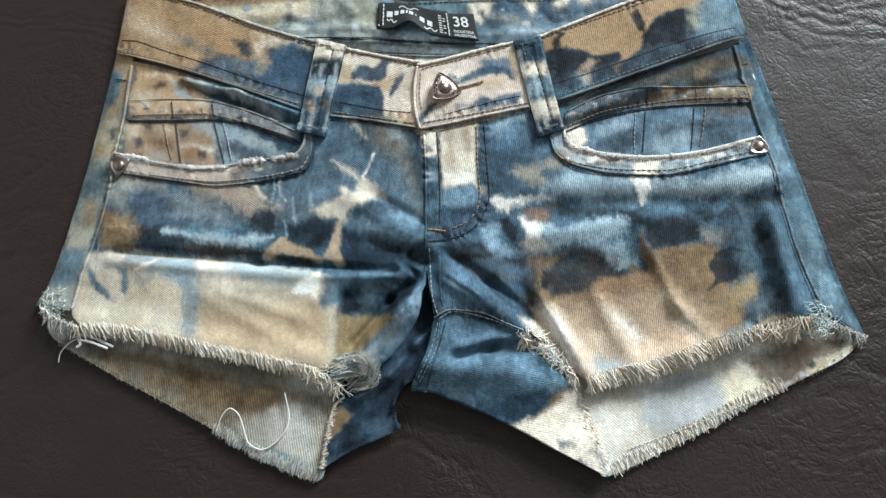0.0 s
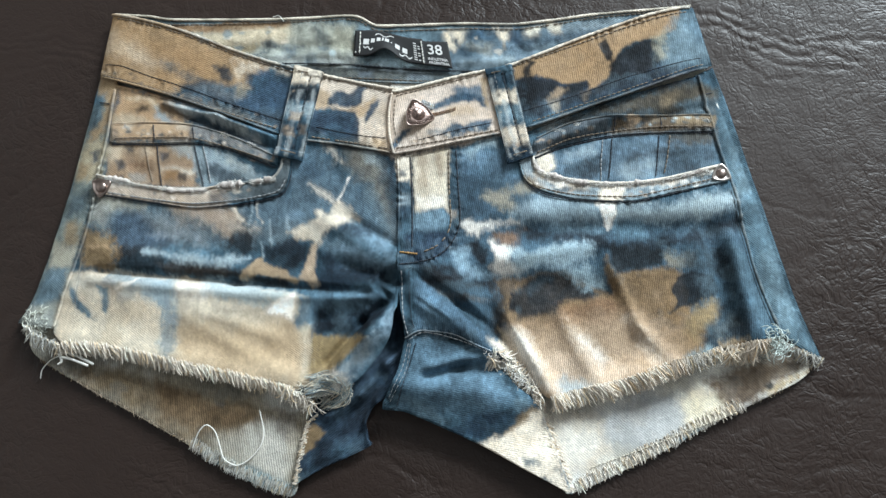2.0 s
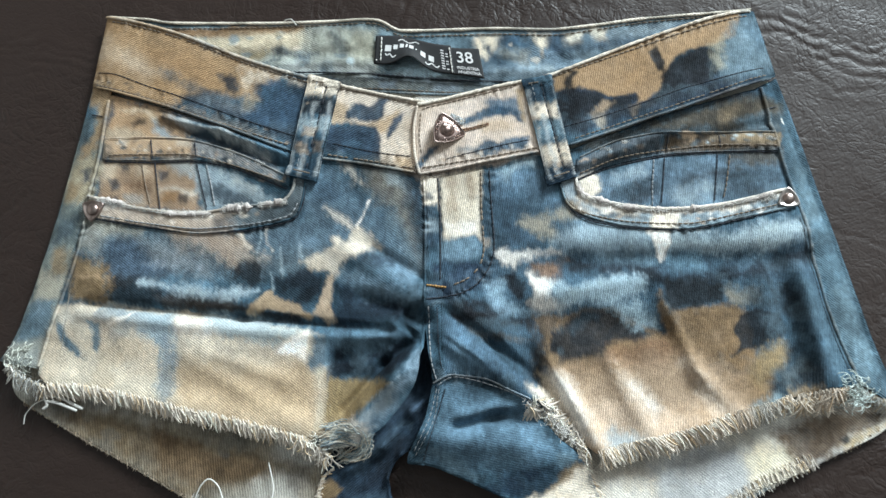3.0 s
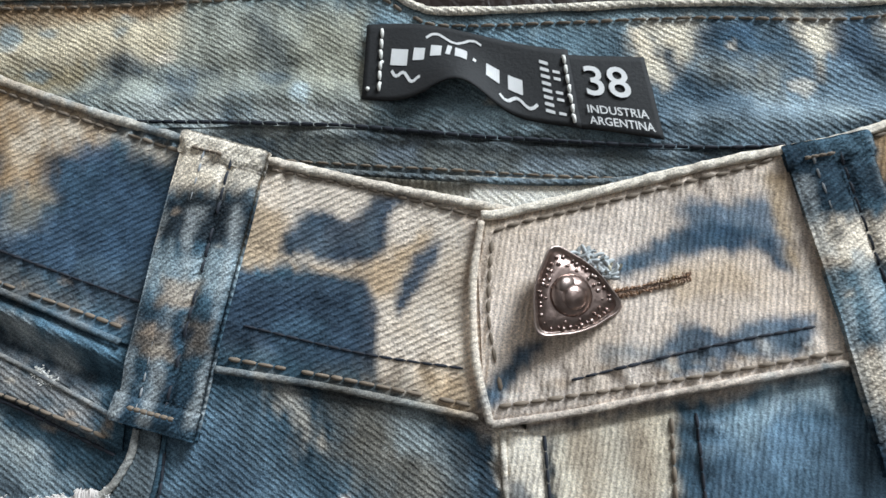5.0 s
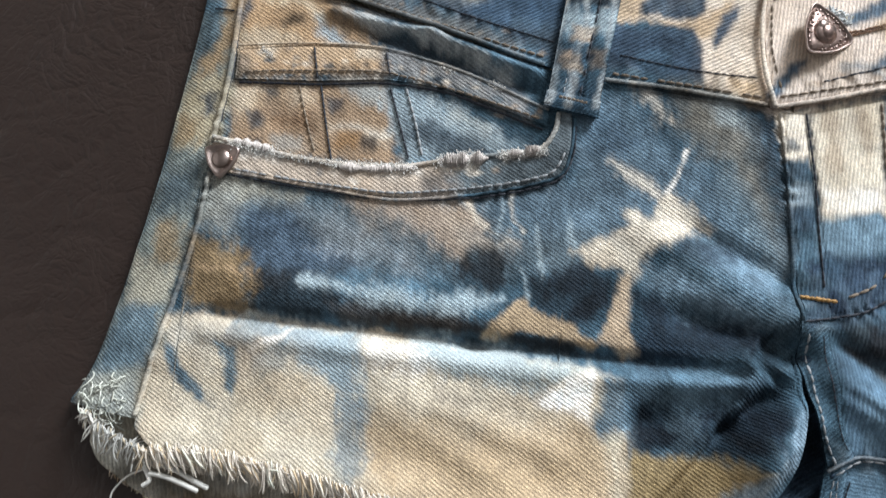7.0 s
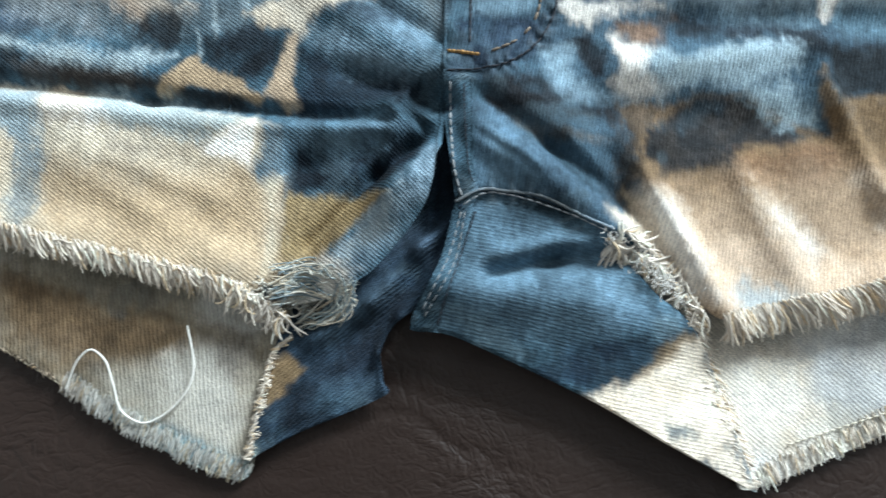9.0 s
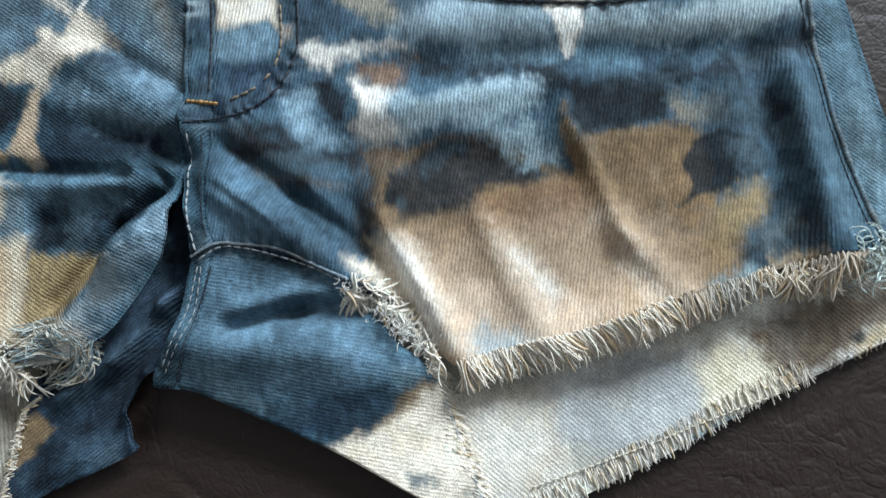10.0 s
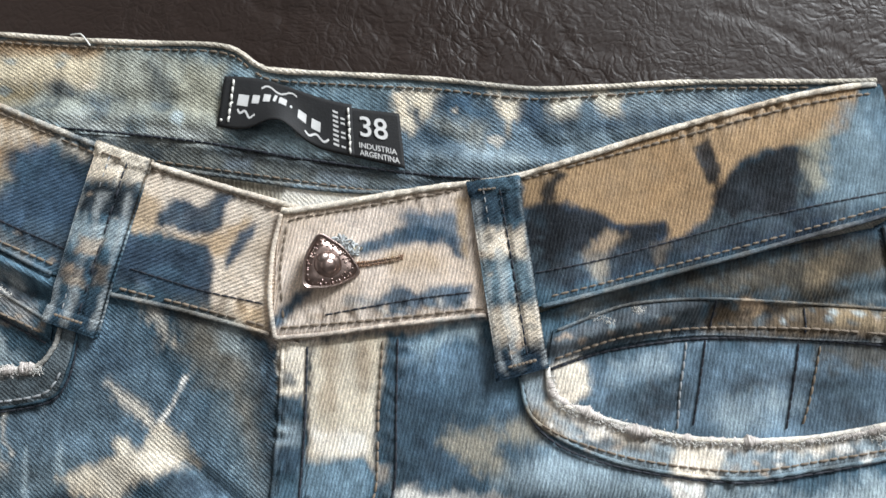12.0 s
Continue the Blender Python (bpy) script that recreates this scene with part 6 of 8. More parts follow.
def seat():
    """Padded leatherette with pressed creases; finer where the shorts lie."""
    def axis(half, fine, step, out):
        core = np.arange(-fine, fine + step / 2, step)
        rest = np.linspace(fine + 12, half, out)
        return np.r_[-rest[::-1], core, rest]
    xs, ys = axis(950, 340, 1.2, 10), axis(430, 260, 1.2, 5)
    gx, gy = np.meshgrid(xs, ys)
    x, y = gx.ravel(), gy.ravel()
    wx = x + 22 * value_noise(x, y, 60, 51) + 7 * value_noise(x, y, 18, 52)
    wy = y + 22 * value_noise(x, y, 60, 53) + 7 * value_noise(x, y, 18, 54)
    ridge = 1 - np.abs(value_noise(wx * 0.45, wy, 26, 55))
    ridge2 = 1 - np.abs(value_noise(wx * 0.6, wy, 11, 56))
    where = np.clip(0.4 + 0.9 * value_noise(x, y, 120, 57), 0, 1)
    z = -0.4 * where * np.maximum(ridge - 0.84, 0) / 0.16 - 0.25 * where * np.maximum(ridge2 - 0.82, 0) / 0.18
    z += 0.5 * value_noise(x, y, 90, 58) + 0.12 * value_noise(x, y, 9, 59)
    jx = x + 2.5 * value_noise(x, y, 14, 63) + 1.2 * value_noise(x, y, 5, 64)
    jy = y + 3.5 * value_noise(x, y, 14, 65) + 1.6 * value_noise(x, y, 5, 66)
    for line, depth in CREASES:
        for (ax, ay), (bx, by) in zip(line, line[1:]):
            lx, ly = bx - ax, by - ay
            s = np.clip(((jx - ax) * lx + (jy - ay) * ly) / (lx * lx + ly * ly), 0, 1)
            d = np.hypot(jx - ax - s * lx, jy - ay - s * ly)
            z -= 0.3 * depth * np.exp(-(d / 1.1) ** 2) - 0.1 * depth * np.exp(-((d - 2.6) / 1.8) ** 2)
    z -= 1.4
    edge = np.maximum(np.abs(x) / 950, np.abs(y) / 430)
    z -= 70 * np.clip((edge - 0.93) / 0.07, 0, 1) ** 2
    n, m = len(xs), len(ys)
    idx = np.arange(n * m).reshape(m, n)
    q = np.stack([idx[:-1, :-1], idx[:-1, 1:], idx[1:, 1:], idx[1:, :-1]], -1).reshape(-1, 4)
    mesh_part("seat_cushion", np.c_[x, y, z], q.tolist(), LEATHER, sofa)
    rim = np.concatenate([idx[0, :], idx[1:, -1], idx[-1, -2::-1], idx[-2:0:-1, 0]])
    k = len(rim)
    rings = [np.c_[x[rim] * s, y[rim] * s, z[rim] + dz] for s, dz in ((1.0, 0.3), (1.006, -6), (1.004, -60), (0.99, -70))]
    rings.append(np.c_[x[rim] * 0.985, y[rim] * 0.985, np.full(k, -449.0)])
    ring = np.arange(k)
    faces = [f for r in range(4) for f in np.stack([r * k + ring, (r + 1) * k + ring, (r + 1) * k + np.roll(ring, -1), r * k + np.roll(ring, -1)], -1).tolist()]
    mesh_part("seat_base", np.vstack(rings), faces, LEATHER, sofa)


sofa = thing("sofa_seat", "dark brown creased leatherette sofa seat under the shorts", "sofa")
seat()

# ---- the shorts ----
shorts = thing("denim_shorts", "bleached blue denim cut-off shorts with frayed hems on leather", "shorts")

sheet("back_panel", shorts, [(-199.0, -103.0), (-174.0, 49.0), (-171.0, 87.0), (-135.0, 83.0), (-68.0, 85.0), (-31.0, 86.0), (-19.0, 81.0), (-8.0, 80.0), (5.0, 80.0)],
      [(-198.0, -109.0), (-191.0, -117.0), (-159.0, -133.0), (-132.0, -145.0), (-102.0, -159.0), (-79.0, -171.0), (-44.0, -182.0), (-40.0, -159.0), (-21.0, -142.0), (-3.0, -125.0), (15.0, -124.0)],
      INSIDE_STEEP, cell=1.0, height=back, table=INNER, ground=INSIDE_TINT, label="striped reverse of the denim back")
sheet("back_panel", shorts, [(-18.0, 80.0), (34.0, 82.0), (67.0, 82.0), (109.0, 88.0), (147.0, 92.0), (160.0, 94.0), (171.0, 57.0), (220.0, -101.0)],
      [(-6.0, -125.0), (3.0, -125.0), (20.0, -131.0), (58.0, -150.0), (93.0, -165.0), (100.0, -173.0), (144.0, -151.0), (173.0, -134.0), (196.0, -122.0), (213.0, -113.0), (222.0, -105.0)],
      INSIDE_BIAS, lift=0.5, cell=1.0, height=back, table=INNER, ground=(0.66, 0.63, 0.56), label="pale striped reverse of the denim back")

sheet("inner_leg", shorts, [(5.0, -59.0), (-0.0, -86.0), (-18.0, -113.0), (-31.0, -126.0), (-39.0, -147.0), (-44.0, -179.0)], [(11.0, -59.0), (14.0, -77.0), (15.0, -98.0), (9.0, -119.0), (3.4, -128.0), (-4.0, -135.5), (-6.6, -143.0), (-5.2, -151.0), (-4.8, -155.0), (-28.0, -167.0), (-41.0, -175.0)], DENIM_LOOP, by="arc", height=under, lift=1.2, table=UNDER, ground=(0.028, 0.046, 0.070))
sheet("inner_leg", shorts, [(13.0, -98.0), (19.0, -95.0), (37.0, -97.0), (55.0, -104.0), (70.0, -120.0), (83.0, -132.0), (100.0, -173.0)], [(13.0, -99.0), (9.0, -115.0), (2.0, -133.0), (3.0, -136.0), (15.0, -137.0), (52.0, -151.0), (75.0, -162.0), (99.0, -173.0)], DENIM_CROSS, lift=-1.6, by="arc")
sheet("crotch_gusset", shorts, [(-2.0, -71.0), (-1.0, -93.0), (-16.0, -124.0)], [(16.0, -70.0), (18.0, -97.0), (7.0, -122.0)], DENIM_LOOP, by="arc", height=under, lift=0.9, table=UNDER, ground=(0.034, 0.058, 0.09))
sheet("side_panel", shorts, [(-177.5, 50.0), (-183.0, 3.0), (-189.5, -41.0), (-199.0, -84.0), (-206.0, -98.0)], [(-165.0, 46.0), (-166.0, 5.0), (-169.0, -19.0), (-171.0, -52.0), (-178.0, -84.0), (-181.0, -101.0)], DENIM, lift=-0.6, by="arc")
sheet("side_panel", shorts, [(164.0, 52.0), (174.0, 14.0), (182.0, -13.0), (191.0, -55.0), (203.0, -89.0)], [(175.0, 59.0), (182.0, 37.0), (202.0, -30.0), (215.0, -72.0), (226.5, -102.0)], DENIM, lift=-0.6, by="arc")
sheet("pocket_facing", shorts, [(-166.0, 42.0), (-126.0, 32.0), (-67.0, 13.0), (-55.0, 9.0)], [(-169.0, -21.0), (-137.0, -25.0), (-110.0, -27.0), (-85.0, -24.0), (-62.0, -19.0), (-54.0, -6.0)], DENIM, lift=-1.0, by="arc")
sheet("pocket_facing", shorts, [(62.0, 13.0), (84.0, 22.0), (123.0, 38.0), (171.0, 54.0)], [(70.0, -9.0), (84.0, -15.0), (117.0, -18.0), (144.0, -15.0), (185.0, -5.0)], DENIM_RIGHT, lift=-1.0, by="arc")
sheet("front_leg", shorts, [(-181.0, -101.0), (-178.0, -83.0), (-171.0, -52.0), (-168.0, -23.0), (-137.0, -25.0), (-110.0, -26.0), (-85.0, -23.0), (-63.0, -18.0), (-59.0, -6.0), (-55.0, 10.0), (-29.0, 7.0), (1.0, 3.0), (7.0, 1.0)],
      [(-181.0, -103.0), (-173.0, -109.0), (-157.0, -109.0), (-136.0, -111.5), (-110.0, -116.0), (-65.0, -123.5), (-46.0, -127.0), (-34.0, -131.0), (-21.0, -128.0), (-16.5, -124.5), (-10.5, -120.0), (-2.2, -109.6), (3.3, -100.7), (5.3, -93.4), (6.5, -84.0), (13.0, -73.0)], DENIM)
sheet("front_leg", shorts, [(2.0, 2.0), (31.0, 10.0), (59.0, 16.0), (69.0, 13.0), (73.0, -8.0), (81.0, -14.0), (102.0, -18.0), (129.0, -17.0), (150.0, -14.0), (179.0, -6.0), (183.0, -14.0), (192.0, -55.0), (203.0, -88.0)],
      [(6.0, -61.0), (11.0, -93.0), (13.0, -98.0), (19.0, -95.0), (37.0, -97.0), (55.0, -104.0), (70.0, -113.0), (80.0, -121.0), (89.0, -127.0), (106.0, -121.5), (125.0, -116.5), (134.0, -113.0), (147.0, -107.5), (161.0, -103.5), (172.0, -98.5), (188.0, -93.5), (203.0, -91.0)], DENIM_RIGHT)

sheet("pocket_band", shorts, [(-164.0, 16.0), (-138.0, 18.0), (-116.0, 17.0), (-91.0, 10.0), (-65.0, -1.0)], [(-164.0, 6.0), (-137.0, 6.0), (-115.0, 7.0), (-94.0, 4.0), (-65.0, -6.0)], DENIM, lift=0.6, by="arc")
sheet("pocket_band", shorts, [(77.0, 13.0), (96.0, 22.0), (117.0, 26.0), (146.0, 28.0), (172.0, 29.0)], [(76.0, 2.0), (93.0, 10.0), (117.0, 16.0), (145.0, 18.0), (174.0, 20.0)], DENIM_RIGHT, lift=0.6, by="arc")
sheet("pocket_rim", shorts, [(-169.0, -15.0), (-137.0, -20.0), (-111.0, -21.0), (-88.0, -17.0), (-68.0, -14.0), (-63.0, -8.0), (-62.0, -1.0)], [(-168.0, -23.0), (-136.0, -28.0), (-110.0, -30.0), (-84.0, -28.0), (-62.0, -22.0), (-58.0, -14.0), (-58.0, -2.0)], DENIM, lift=1.0, by="arc", table=RIM, ground=(0.13, 0.155, 0.17))
sheet("pocket_rim", shorts, [(76.0, 3.0), (79.0, -6.0), (96.0, -10.0), (117.0, -12.0), (144.0, -9.0), (177.0, 1.0)], [(69.0, 0.0), (73.0, -11.0), (84.0, -17.0), (102.0, -21.0), (129.0, -21.0), (150.0, -16.0), (180.0, -7.0)], DENIM_RIGHT, lift=1.0, by="arc", table=RIM, ground=(0.27, 0.32, 0.35))

sheet("waistband_lining", shorts, [(-174.0, 88.0), (-152.0, 86.0), (-134.0, 84.0), (-67.0, 86.0), (-30.0, 88.0), (-18.0, 82.0), (-10.0, 81.0), (34.0, 83.0), (67.0, 83.0), (109.0, 90.0), (147.0, 93.0), (163.0, 95.0)],
      [(-170.0, 59.0), (-114.0, 56.0), (-74.0, 56.0), (-33.0, 57.0), (-0.0, 55.0), (39.0, 54.0), (83.0, 57.0), (162.0, 67.0)], LINING, lift=1.7, height=back, table=INNER, ground=(0.13, 0.172, 0.192), by="x", shape=lambda u, w, x, y: np.clip((w - 0.04) / 0.2, 0, 1) * np.maximum(-0.3, 1.1 * np.exp(-((w - 0.82) / 0.09) ** 2) - 0.8 * np.exp(-((w - 0.62) / 0.08) ** 2) + 0.9 * value_noise(x, y * 0.4, 7, 131) + 0.5 * value_noise(x, y, 4, 132)), label="faded inside of the back waistband")
sheet("waistband", shorts, [(-174.0, 87.0), (-131.0, 75.0), (-96.0, 63.0), (-58.0, 51.0), (-25.0, 45.0), (3.0, 39.0)], [(-177.0, 47.0), (-126.0, 33.0), (-67.0, 13.0), (-29.0, 6.0), (5.0, 2.0)], DENIM_BAND, lift=1.0, by="arc")
sheet("waistband", shorts, [(-4.0, 38.0), (3.0, 39.0), (39.0, 49.0), (63.0, 56.0), (105.0, 73.0), (136.0, 85.0), (164.0, 94.0)], [(-1.0, 2.0), (15.0, 5.0), (31.0, 8.0), (59.0, 15.0), (84.0, 23.0), (123.0, 38.0), (174.0, 59.0)], DENIM_RIGHT, lift=2.0, by="arc")

def belt_loop(a, b):
    """A folded strip sewn down at both ends, with its fold-over at the foot."""
    (ax, ay), (bx, by), (cx, cy), (dx, dy) = *a, *b
    def arch(u, w, x, y):
        return 0.9 * np.sin(np.pi * u) - 0.8 * np.exp(-((w - 0.62) / 0.05) ** 2) + 0.5 * np.exp(-((w - 0.3) / 0.15) ** 2)
    strip = sheet("belt_loop", shorts, a, b, DENIM_LOOP, lift=3.2, thick=2.2, cell=0.6, by="arc", smooth=False, table=LOOP, shape=arch)
    foot = np.array([[bx, by], [dx, dy]])
    up = np.array([[ax, ay], [cx, cy]]) - foot
    up /= np.hypot(*up.T)[:, None]
    out = np.array([-1.2, 0.9])[:, None] * (foot[1] - foot[0]) / np.hypot(*(foot[1] - foot[0]))
    sheet("loop_fold", strip, [tuple(p) for p in foot + up * 4.6 + out * 0.4], [tuple(p) for p in foot - up * 0.6 + out * 0.6], DENIM_LOOP, lift=4.2, thick=1.6, cell=0.6, by="arc", smooth=False, table=LOOP)
    head = np.array([[ax, ay], [cx, cy]])
    sheet("loop_fold", strip, [tuple(p) for p in head + up * 0.9 + out * 0.5], [tuple(p) for p in head - up * 3.6 + out * 0.3], DENIM_LOOP, lift=4.0, thick=1.6, cell=0.6, by="arc", smooth=False, table=LOOP)
    mid = lambda f: [(ax + (cx - ax) * f, ay + (cy - ay) * f - 1.5), (bx + (dx - bx) * f, by + (dy - by) * f + 1.0)]
    stitches(strip, mid(0.62), THREAD_DARK, 3.9, stitch=2.6, gap=0.4, radius=0.28, smooth=False)
    stitches(strip, mid(0.30), THREAD_GREY, 4.2, stitch=2.0, gap=0.8, radius=0.22, smooth=False)
    p, q = foot + up * 2.4
    stitches(strip, [tuple(p + (q - p) * 0.2), tuple(p + (q - p) * 0.8)], THREAD_TAN, 5.3, stitch=1.1, gap=0.1, radius=0.4, smooth=False, name="bar_tack")
    p, q = np.array([ax, ay]) - up[0] * 2.2, np.array([cx, cy]) - up[1] * 2.2
    stitches(strip, [tuple(p + (q - p) * 0.15), tuple(p + (q - p) * 0.6)], THREAD_TAN, 4.3, stitch=1.1, gap=0.1, radius=0.35, smooth=False, name="bar_tack")
    return strip


belt_loop([(-59.0, 52.0), (-66.0, 0.0)], [(-43.0, 48.0), (-51.0, -3.0)])
belt_loop([(49.0, 51.0), (63.0, -2.0)], [(63.0, 54.0), (76.0, 3.0)])


def piping(name, parent, points, radius, lift, mat=None, height=front, table=OUTER, ground=BLUE, pale=0.35, flat=0.75, smooth=True):
    """A rolled or corded cloth edge, its yarns slanting round it."""
    fine = curve(points, 600, smooth)
    run = np.hypot(*np.diff(fine, axis=0).T).sum()
    n = int(run / 0.7) + 3
    fine = curve(points, n, smooth)
    d = np.gradient(fine, axis=0)
    d /= np.hypot(*d.T)[:, None] + 1e-9
    z = height(fine[:, 0], fine[:, 1]) + lift
    sides, verts = 8, []
    wobble = value_noise(fine[:, 0], fine[:, 1], 9, 81) + 0.6 * value_noise(fine[:, 0], fine[:, 1], 3, 82)
    for i in range(n):
        for j in range(sides):
            t = 2 * math.pi * j / sides
            r = radius * 0.7 * (1 + 0.04 * math.sin(i * 1.9 + t) + 0.14 * wobble[i])
            verts.append((fine[i, 0] - d[i, 1] * r * math.cos(t), fine[i, 1] + d[i, 0] * r * math.cos(t), z[i] + flat * r * math.sin(t)))
    faces = [(i * sides + j, (i + 1) * sides + j, (i + 1) * sides + (j + 1) % sides, i * sides + (j + 1) % sides) for i in range(n - 1) for j in range(sides)]
    faces += [tuple(range(sides)), tuple((n - 1) * sides + j for j in reversed(range(sides)))]
    v = np.array(verts)
    rubbed = np.minimum(pale * np.repeat(np.clip(0.7 + 0.6 * wobble, 0.3, 1.15), sides), 0.95)[:, None]
    col = dyed(v[:, 0], v[:, 1], table, ground) * (1 - rubbed) + np.array(CREAM) * rubbed
    step = np.repeat(np.arange(n), sides) * 1.9 + np.tile(2 * math.pi * np.arange(sides) / sides, n)
    col = np.clip(col * (0.90 + 0.11 * np.sin(step))[:, None], 0.004, 0.85)
    return mesh_part(name, v, faces, mat or DENIM_EDGE, parent, colours=col)


# rolled edges
W_TOP_R = [(-174.0, 86.0), (-131.0, 75.0), (-96.0, 62.0), (-58.0, 51.0), (-25.0, 44.0), (3.0, 39.0)]
W_TOP_L = [(-3.0, 38.0), (3.0, 39.0), (39.0, 49.0), (63.0, 55.0), (105.0, 73.0), (136.0, 85.0), (162.0, 93.0)]
LINING_TOP = [(-173.0, 87.0), (-152.0, 86.0), (-134.0, 84.0), (-67.0, 85.0), (-30.0, 87.0), (-18.0, 82.0), (-10.0, 81.0), (34.0, 83.0), (67.0, 83.0), (109.0, 89.0), (147.0, 93.0), (163.0, 95.0)]
piping("edge_piping", shorts, W_TOP_R, 1.25, 1.5, pale=0.55)
piping("edge_piping", shorts, W_TOP_L, 1.3, 2.5, pale=1.5)
piping("edge_piping", shorts, LINING_TOP, 1.2, 2.2, height=back, table=INNER, ground=INSIDE_TINT, pale=1.1, mat=LINING)
piping("waist_seam", shorts, [(-174.0, 46.0), (-126.0, 33.0), (-67.0, 13.0)], 0.9, 1.2, pale=0.07)
piping("waist_seam", shorts, [(-49.0, 9.0), (-29.0, 7.0), (-2.0, 3.0)], 0.9, 1.2, pale=0.20)
piping("waist_seam", shorts, [(0.0, 2.0), (15.0, 5.0), (31.0, 9.0), (58.0, 15.0)], 1.0, 2.2, pale=0.20)
piping("waist_seam", shorts, [(73.0, 19.0), (84.0, 23.0), (123.0, 38.0), (171.0, 57.0)], 1.0, 2.0, pale=0.12)
piping("tab_edge", shorts, [(-3.0, 37.0), (-4.0, 26.0), (-3.0, 13.0), (-0.0, 2.0)], 1.0, 2.3, pale=0.5)
piping("side_seam", shorts, [(-165.0, 38.0), (-166.0, 4.0), (-169.0, -17.0)], 1.2, 0.5, pale=0.12)
piping("side_seam", shorts, [(-168.0, -25.0), (-171.0, -52.0), (-178.0, -84.0), (-181.0, -100.0)], 1.2, 0.5, pale=0.20)
piping("side_seam", shorts, [(166.0, 52.0), (175.0, 15.0), (183.0, -13.0), (192.0, -55.0), (204.0, -88.0)], 1.2, 0.1, pale=0.12)
piping("fly_edge", shorts, [(2.0, 1.0), (4.0, -21.0), (5.0, -42.0), (6.0, -60.0)], 0.8, 0.6, pale=0.0)
sheet("crotch_strip", shorts, [(6.0, -60.0), (7.0, -73.0), (10.0, -88.0), (12.0, -98.0)], [(14.0, -60.0), (15.0, -73.0), (16.0, -88.0), (19.0, -95.0)], DENIM_LOOP, lift=0.8, by="arc")
sheet("crotch_strip", shorts, [(12.0, -98.0), (9.0, -115.0), (2.0, -132.0), (3.0, -136.0)], [(18.0, -96.0), (15.0, -115.0), (10.0, -133.0), (10.0, -136.0)], DENIM_LOOP, lift=-0.9, by="arc")
piping("crotch_seam", shorts, [(12.0, -99.0), (19.0, -95.0), (27.0, -95.0), (37.0, -96.0), (47.0, -100.0), (57.0, -104.0)], 0.62, 0.0, ground=(0.14, 0.19, 0.24), table=[], pale=0.12)
piping("rim_edge", shorts, [(-168.0, -14.0), (-137.0, -20.0), (-111.0, -21.0), (-88.0, -17.0), (-68.0, -14.0), (-63.0, -8.0), (-62.0, -2.0)], 1.0, 1.5, table=RIM, ground=(0.16, 0.18, 0.19), pale=0.22)
piping("rim_edge", shorts, [(76.0, 3.0), (79.0, -6.0), (96.0, -10.0), (117.0, -12.0), (144.0, -9.0), (176.0, 0.0)], 1.1, 1.5, table=RIM, ground=PALE, pale=0.4)
piping("rim_seam", shorts, [(-168.0, -24.0), (-136.0, -28.0), (-110.0, -31.0), (-84.0, -28.0), (-62.0, -22.0), (-58.0, -14.0), (-57.0, -3.0)], 0.7, 0.8, table=RIM, ground=BLUE, pale=0.0)
piping("rim_seam", shorts, [(69.0, -1.0), (73.0, -11.0), (84.0, -17.0), (102.0, -21.0), (129.0, -21.0), (150.0, -16.0), (180.0, -8.0)], 0.8, 0.8, table=RIM, ground=SKY, pale=0.1)
piping("band_edge", shorts, [(-164.0, 17.0), (-138.0, 18.0), (-116.0, 17.0), (-91.0, 10.0), (-65.0, -1.0)], 0.6, 0.8, pale=0.15)
piping("band_edge", shorts, [(78.0, 13.0), (96.0, 22.0), (117.0, 26.0), (146.0, 28.0), (172.0, 29.0)], 0.6, 0.8, pale=0.12)

# fly facing: a raised strip beside the front edge, and its curved foot
sheet("fly_placket", shorts, [(2.0, 1.0), (5.0, -30.0), (7.0, -59.0)], [(9.0, 1.0), (12.0, -30.0), (15.0, -59.0)], DENIM_RIGHT, lift=0.7, by="arc")
sheet("fly_placket", shorts, [(9.0, 1.0), (22.0, 4.0), (35.0, 7.0)], [(15.0, -58.0), (24.0, -55.0), (38.0, -37.0)], DENIM_RIGHT, lift=0.35, by="arc")

# seam threads
DK, GR, TN = THREAD_DARK, THREAD_GREY, THREAD_TAN
def topstitch(mat, lift, radius, *line):
    stitches(shorts, line, mat, lift - (0.12 if mat is DK else 0), radius=radius * (0.95 if mat is DK else 1.35), gap=0.12 if mat is DK else 0.31)


topstitch(DK, 1.2, 0.36, (-174.0, 54.0), (-162.0, 52.0), (-145.0, 46.0), (-122.0, 39.0), (-93.0, 29.0), (-63.0, 20.0))
topstitch(TN, 1.4, 0.28, (-174.0, 47.0), (-144.0, 39.0), (-109.0, 28.0), (-65.0, 15.0))
topstitch(DK, 1.2, 0.34, (-45.0, 17.0), (-23.0, 13.0), (-3.0, 11.0))
topstitch(TN, 1.4, 0.28, (-47.0, 11.0), (-23.0, 8.0), (-3.0, 5.0))
topstitch(TN, 1.3, 0.30, (-170.0, 83.0), (-131.0, 73.0), (-96.0, 60.0), (-60.0, 49.0))
topstitch(TN, 1.3, 0.30, (-43.0, 46.0), (-25.0, 43.0), (-3.0, 38.0))
topstitch(TN, 2.3, 0.30, (-1.0, 35.0), (4.0, 37.0), (39.0, 47.0), (48.0, 50.0))
topstitch(TN, 2.3, 0.30, (64.0, 54.0), (105.0, 70.0), (136.0, 82.0), (161.0, 90.0))
topstitch(DK, 2.2, 0.36, (13.0, 10.0), (37.0, 17.0), (54.0, 21.0))
topstitch(TN, 2.4, 0.28, (1.0, 5.0), (31.0, 11.0), (58.0, 17.0))
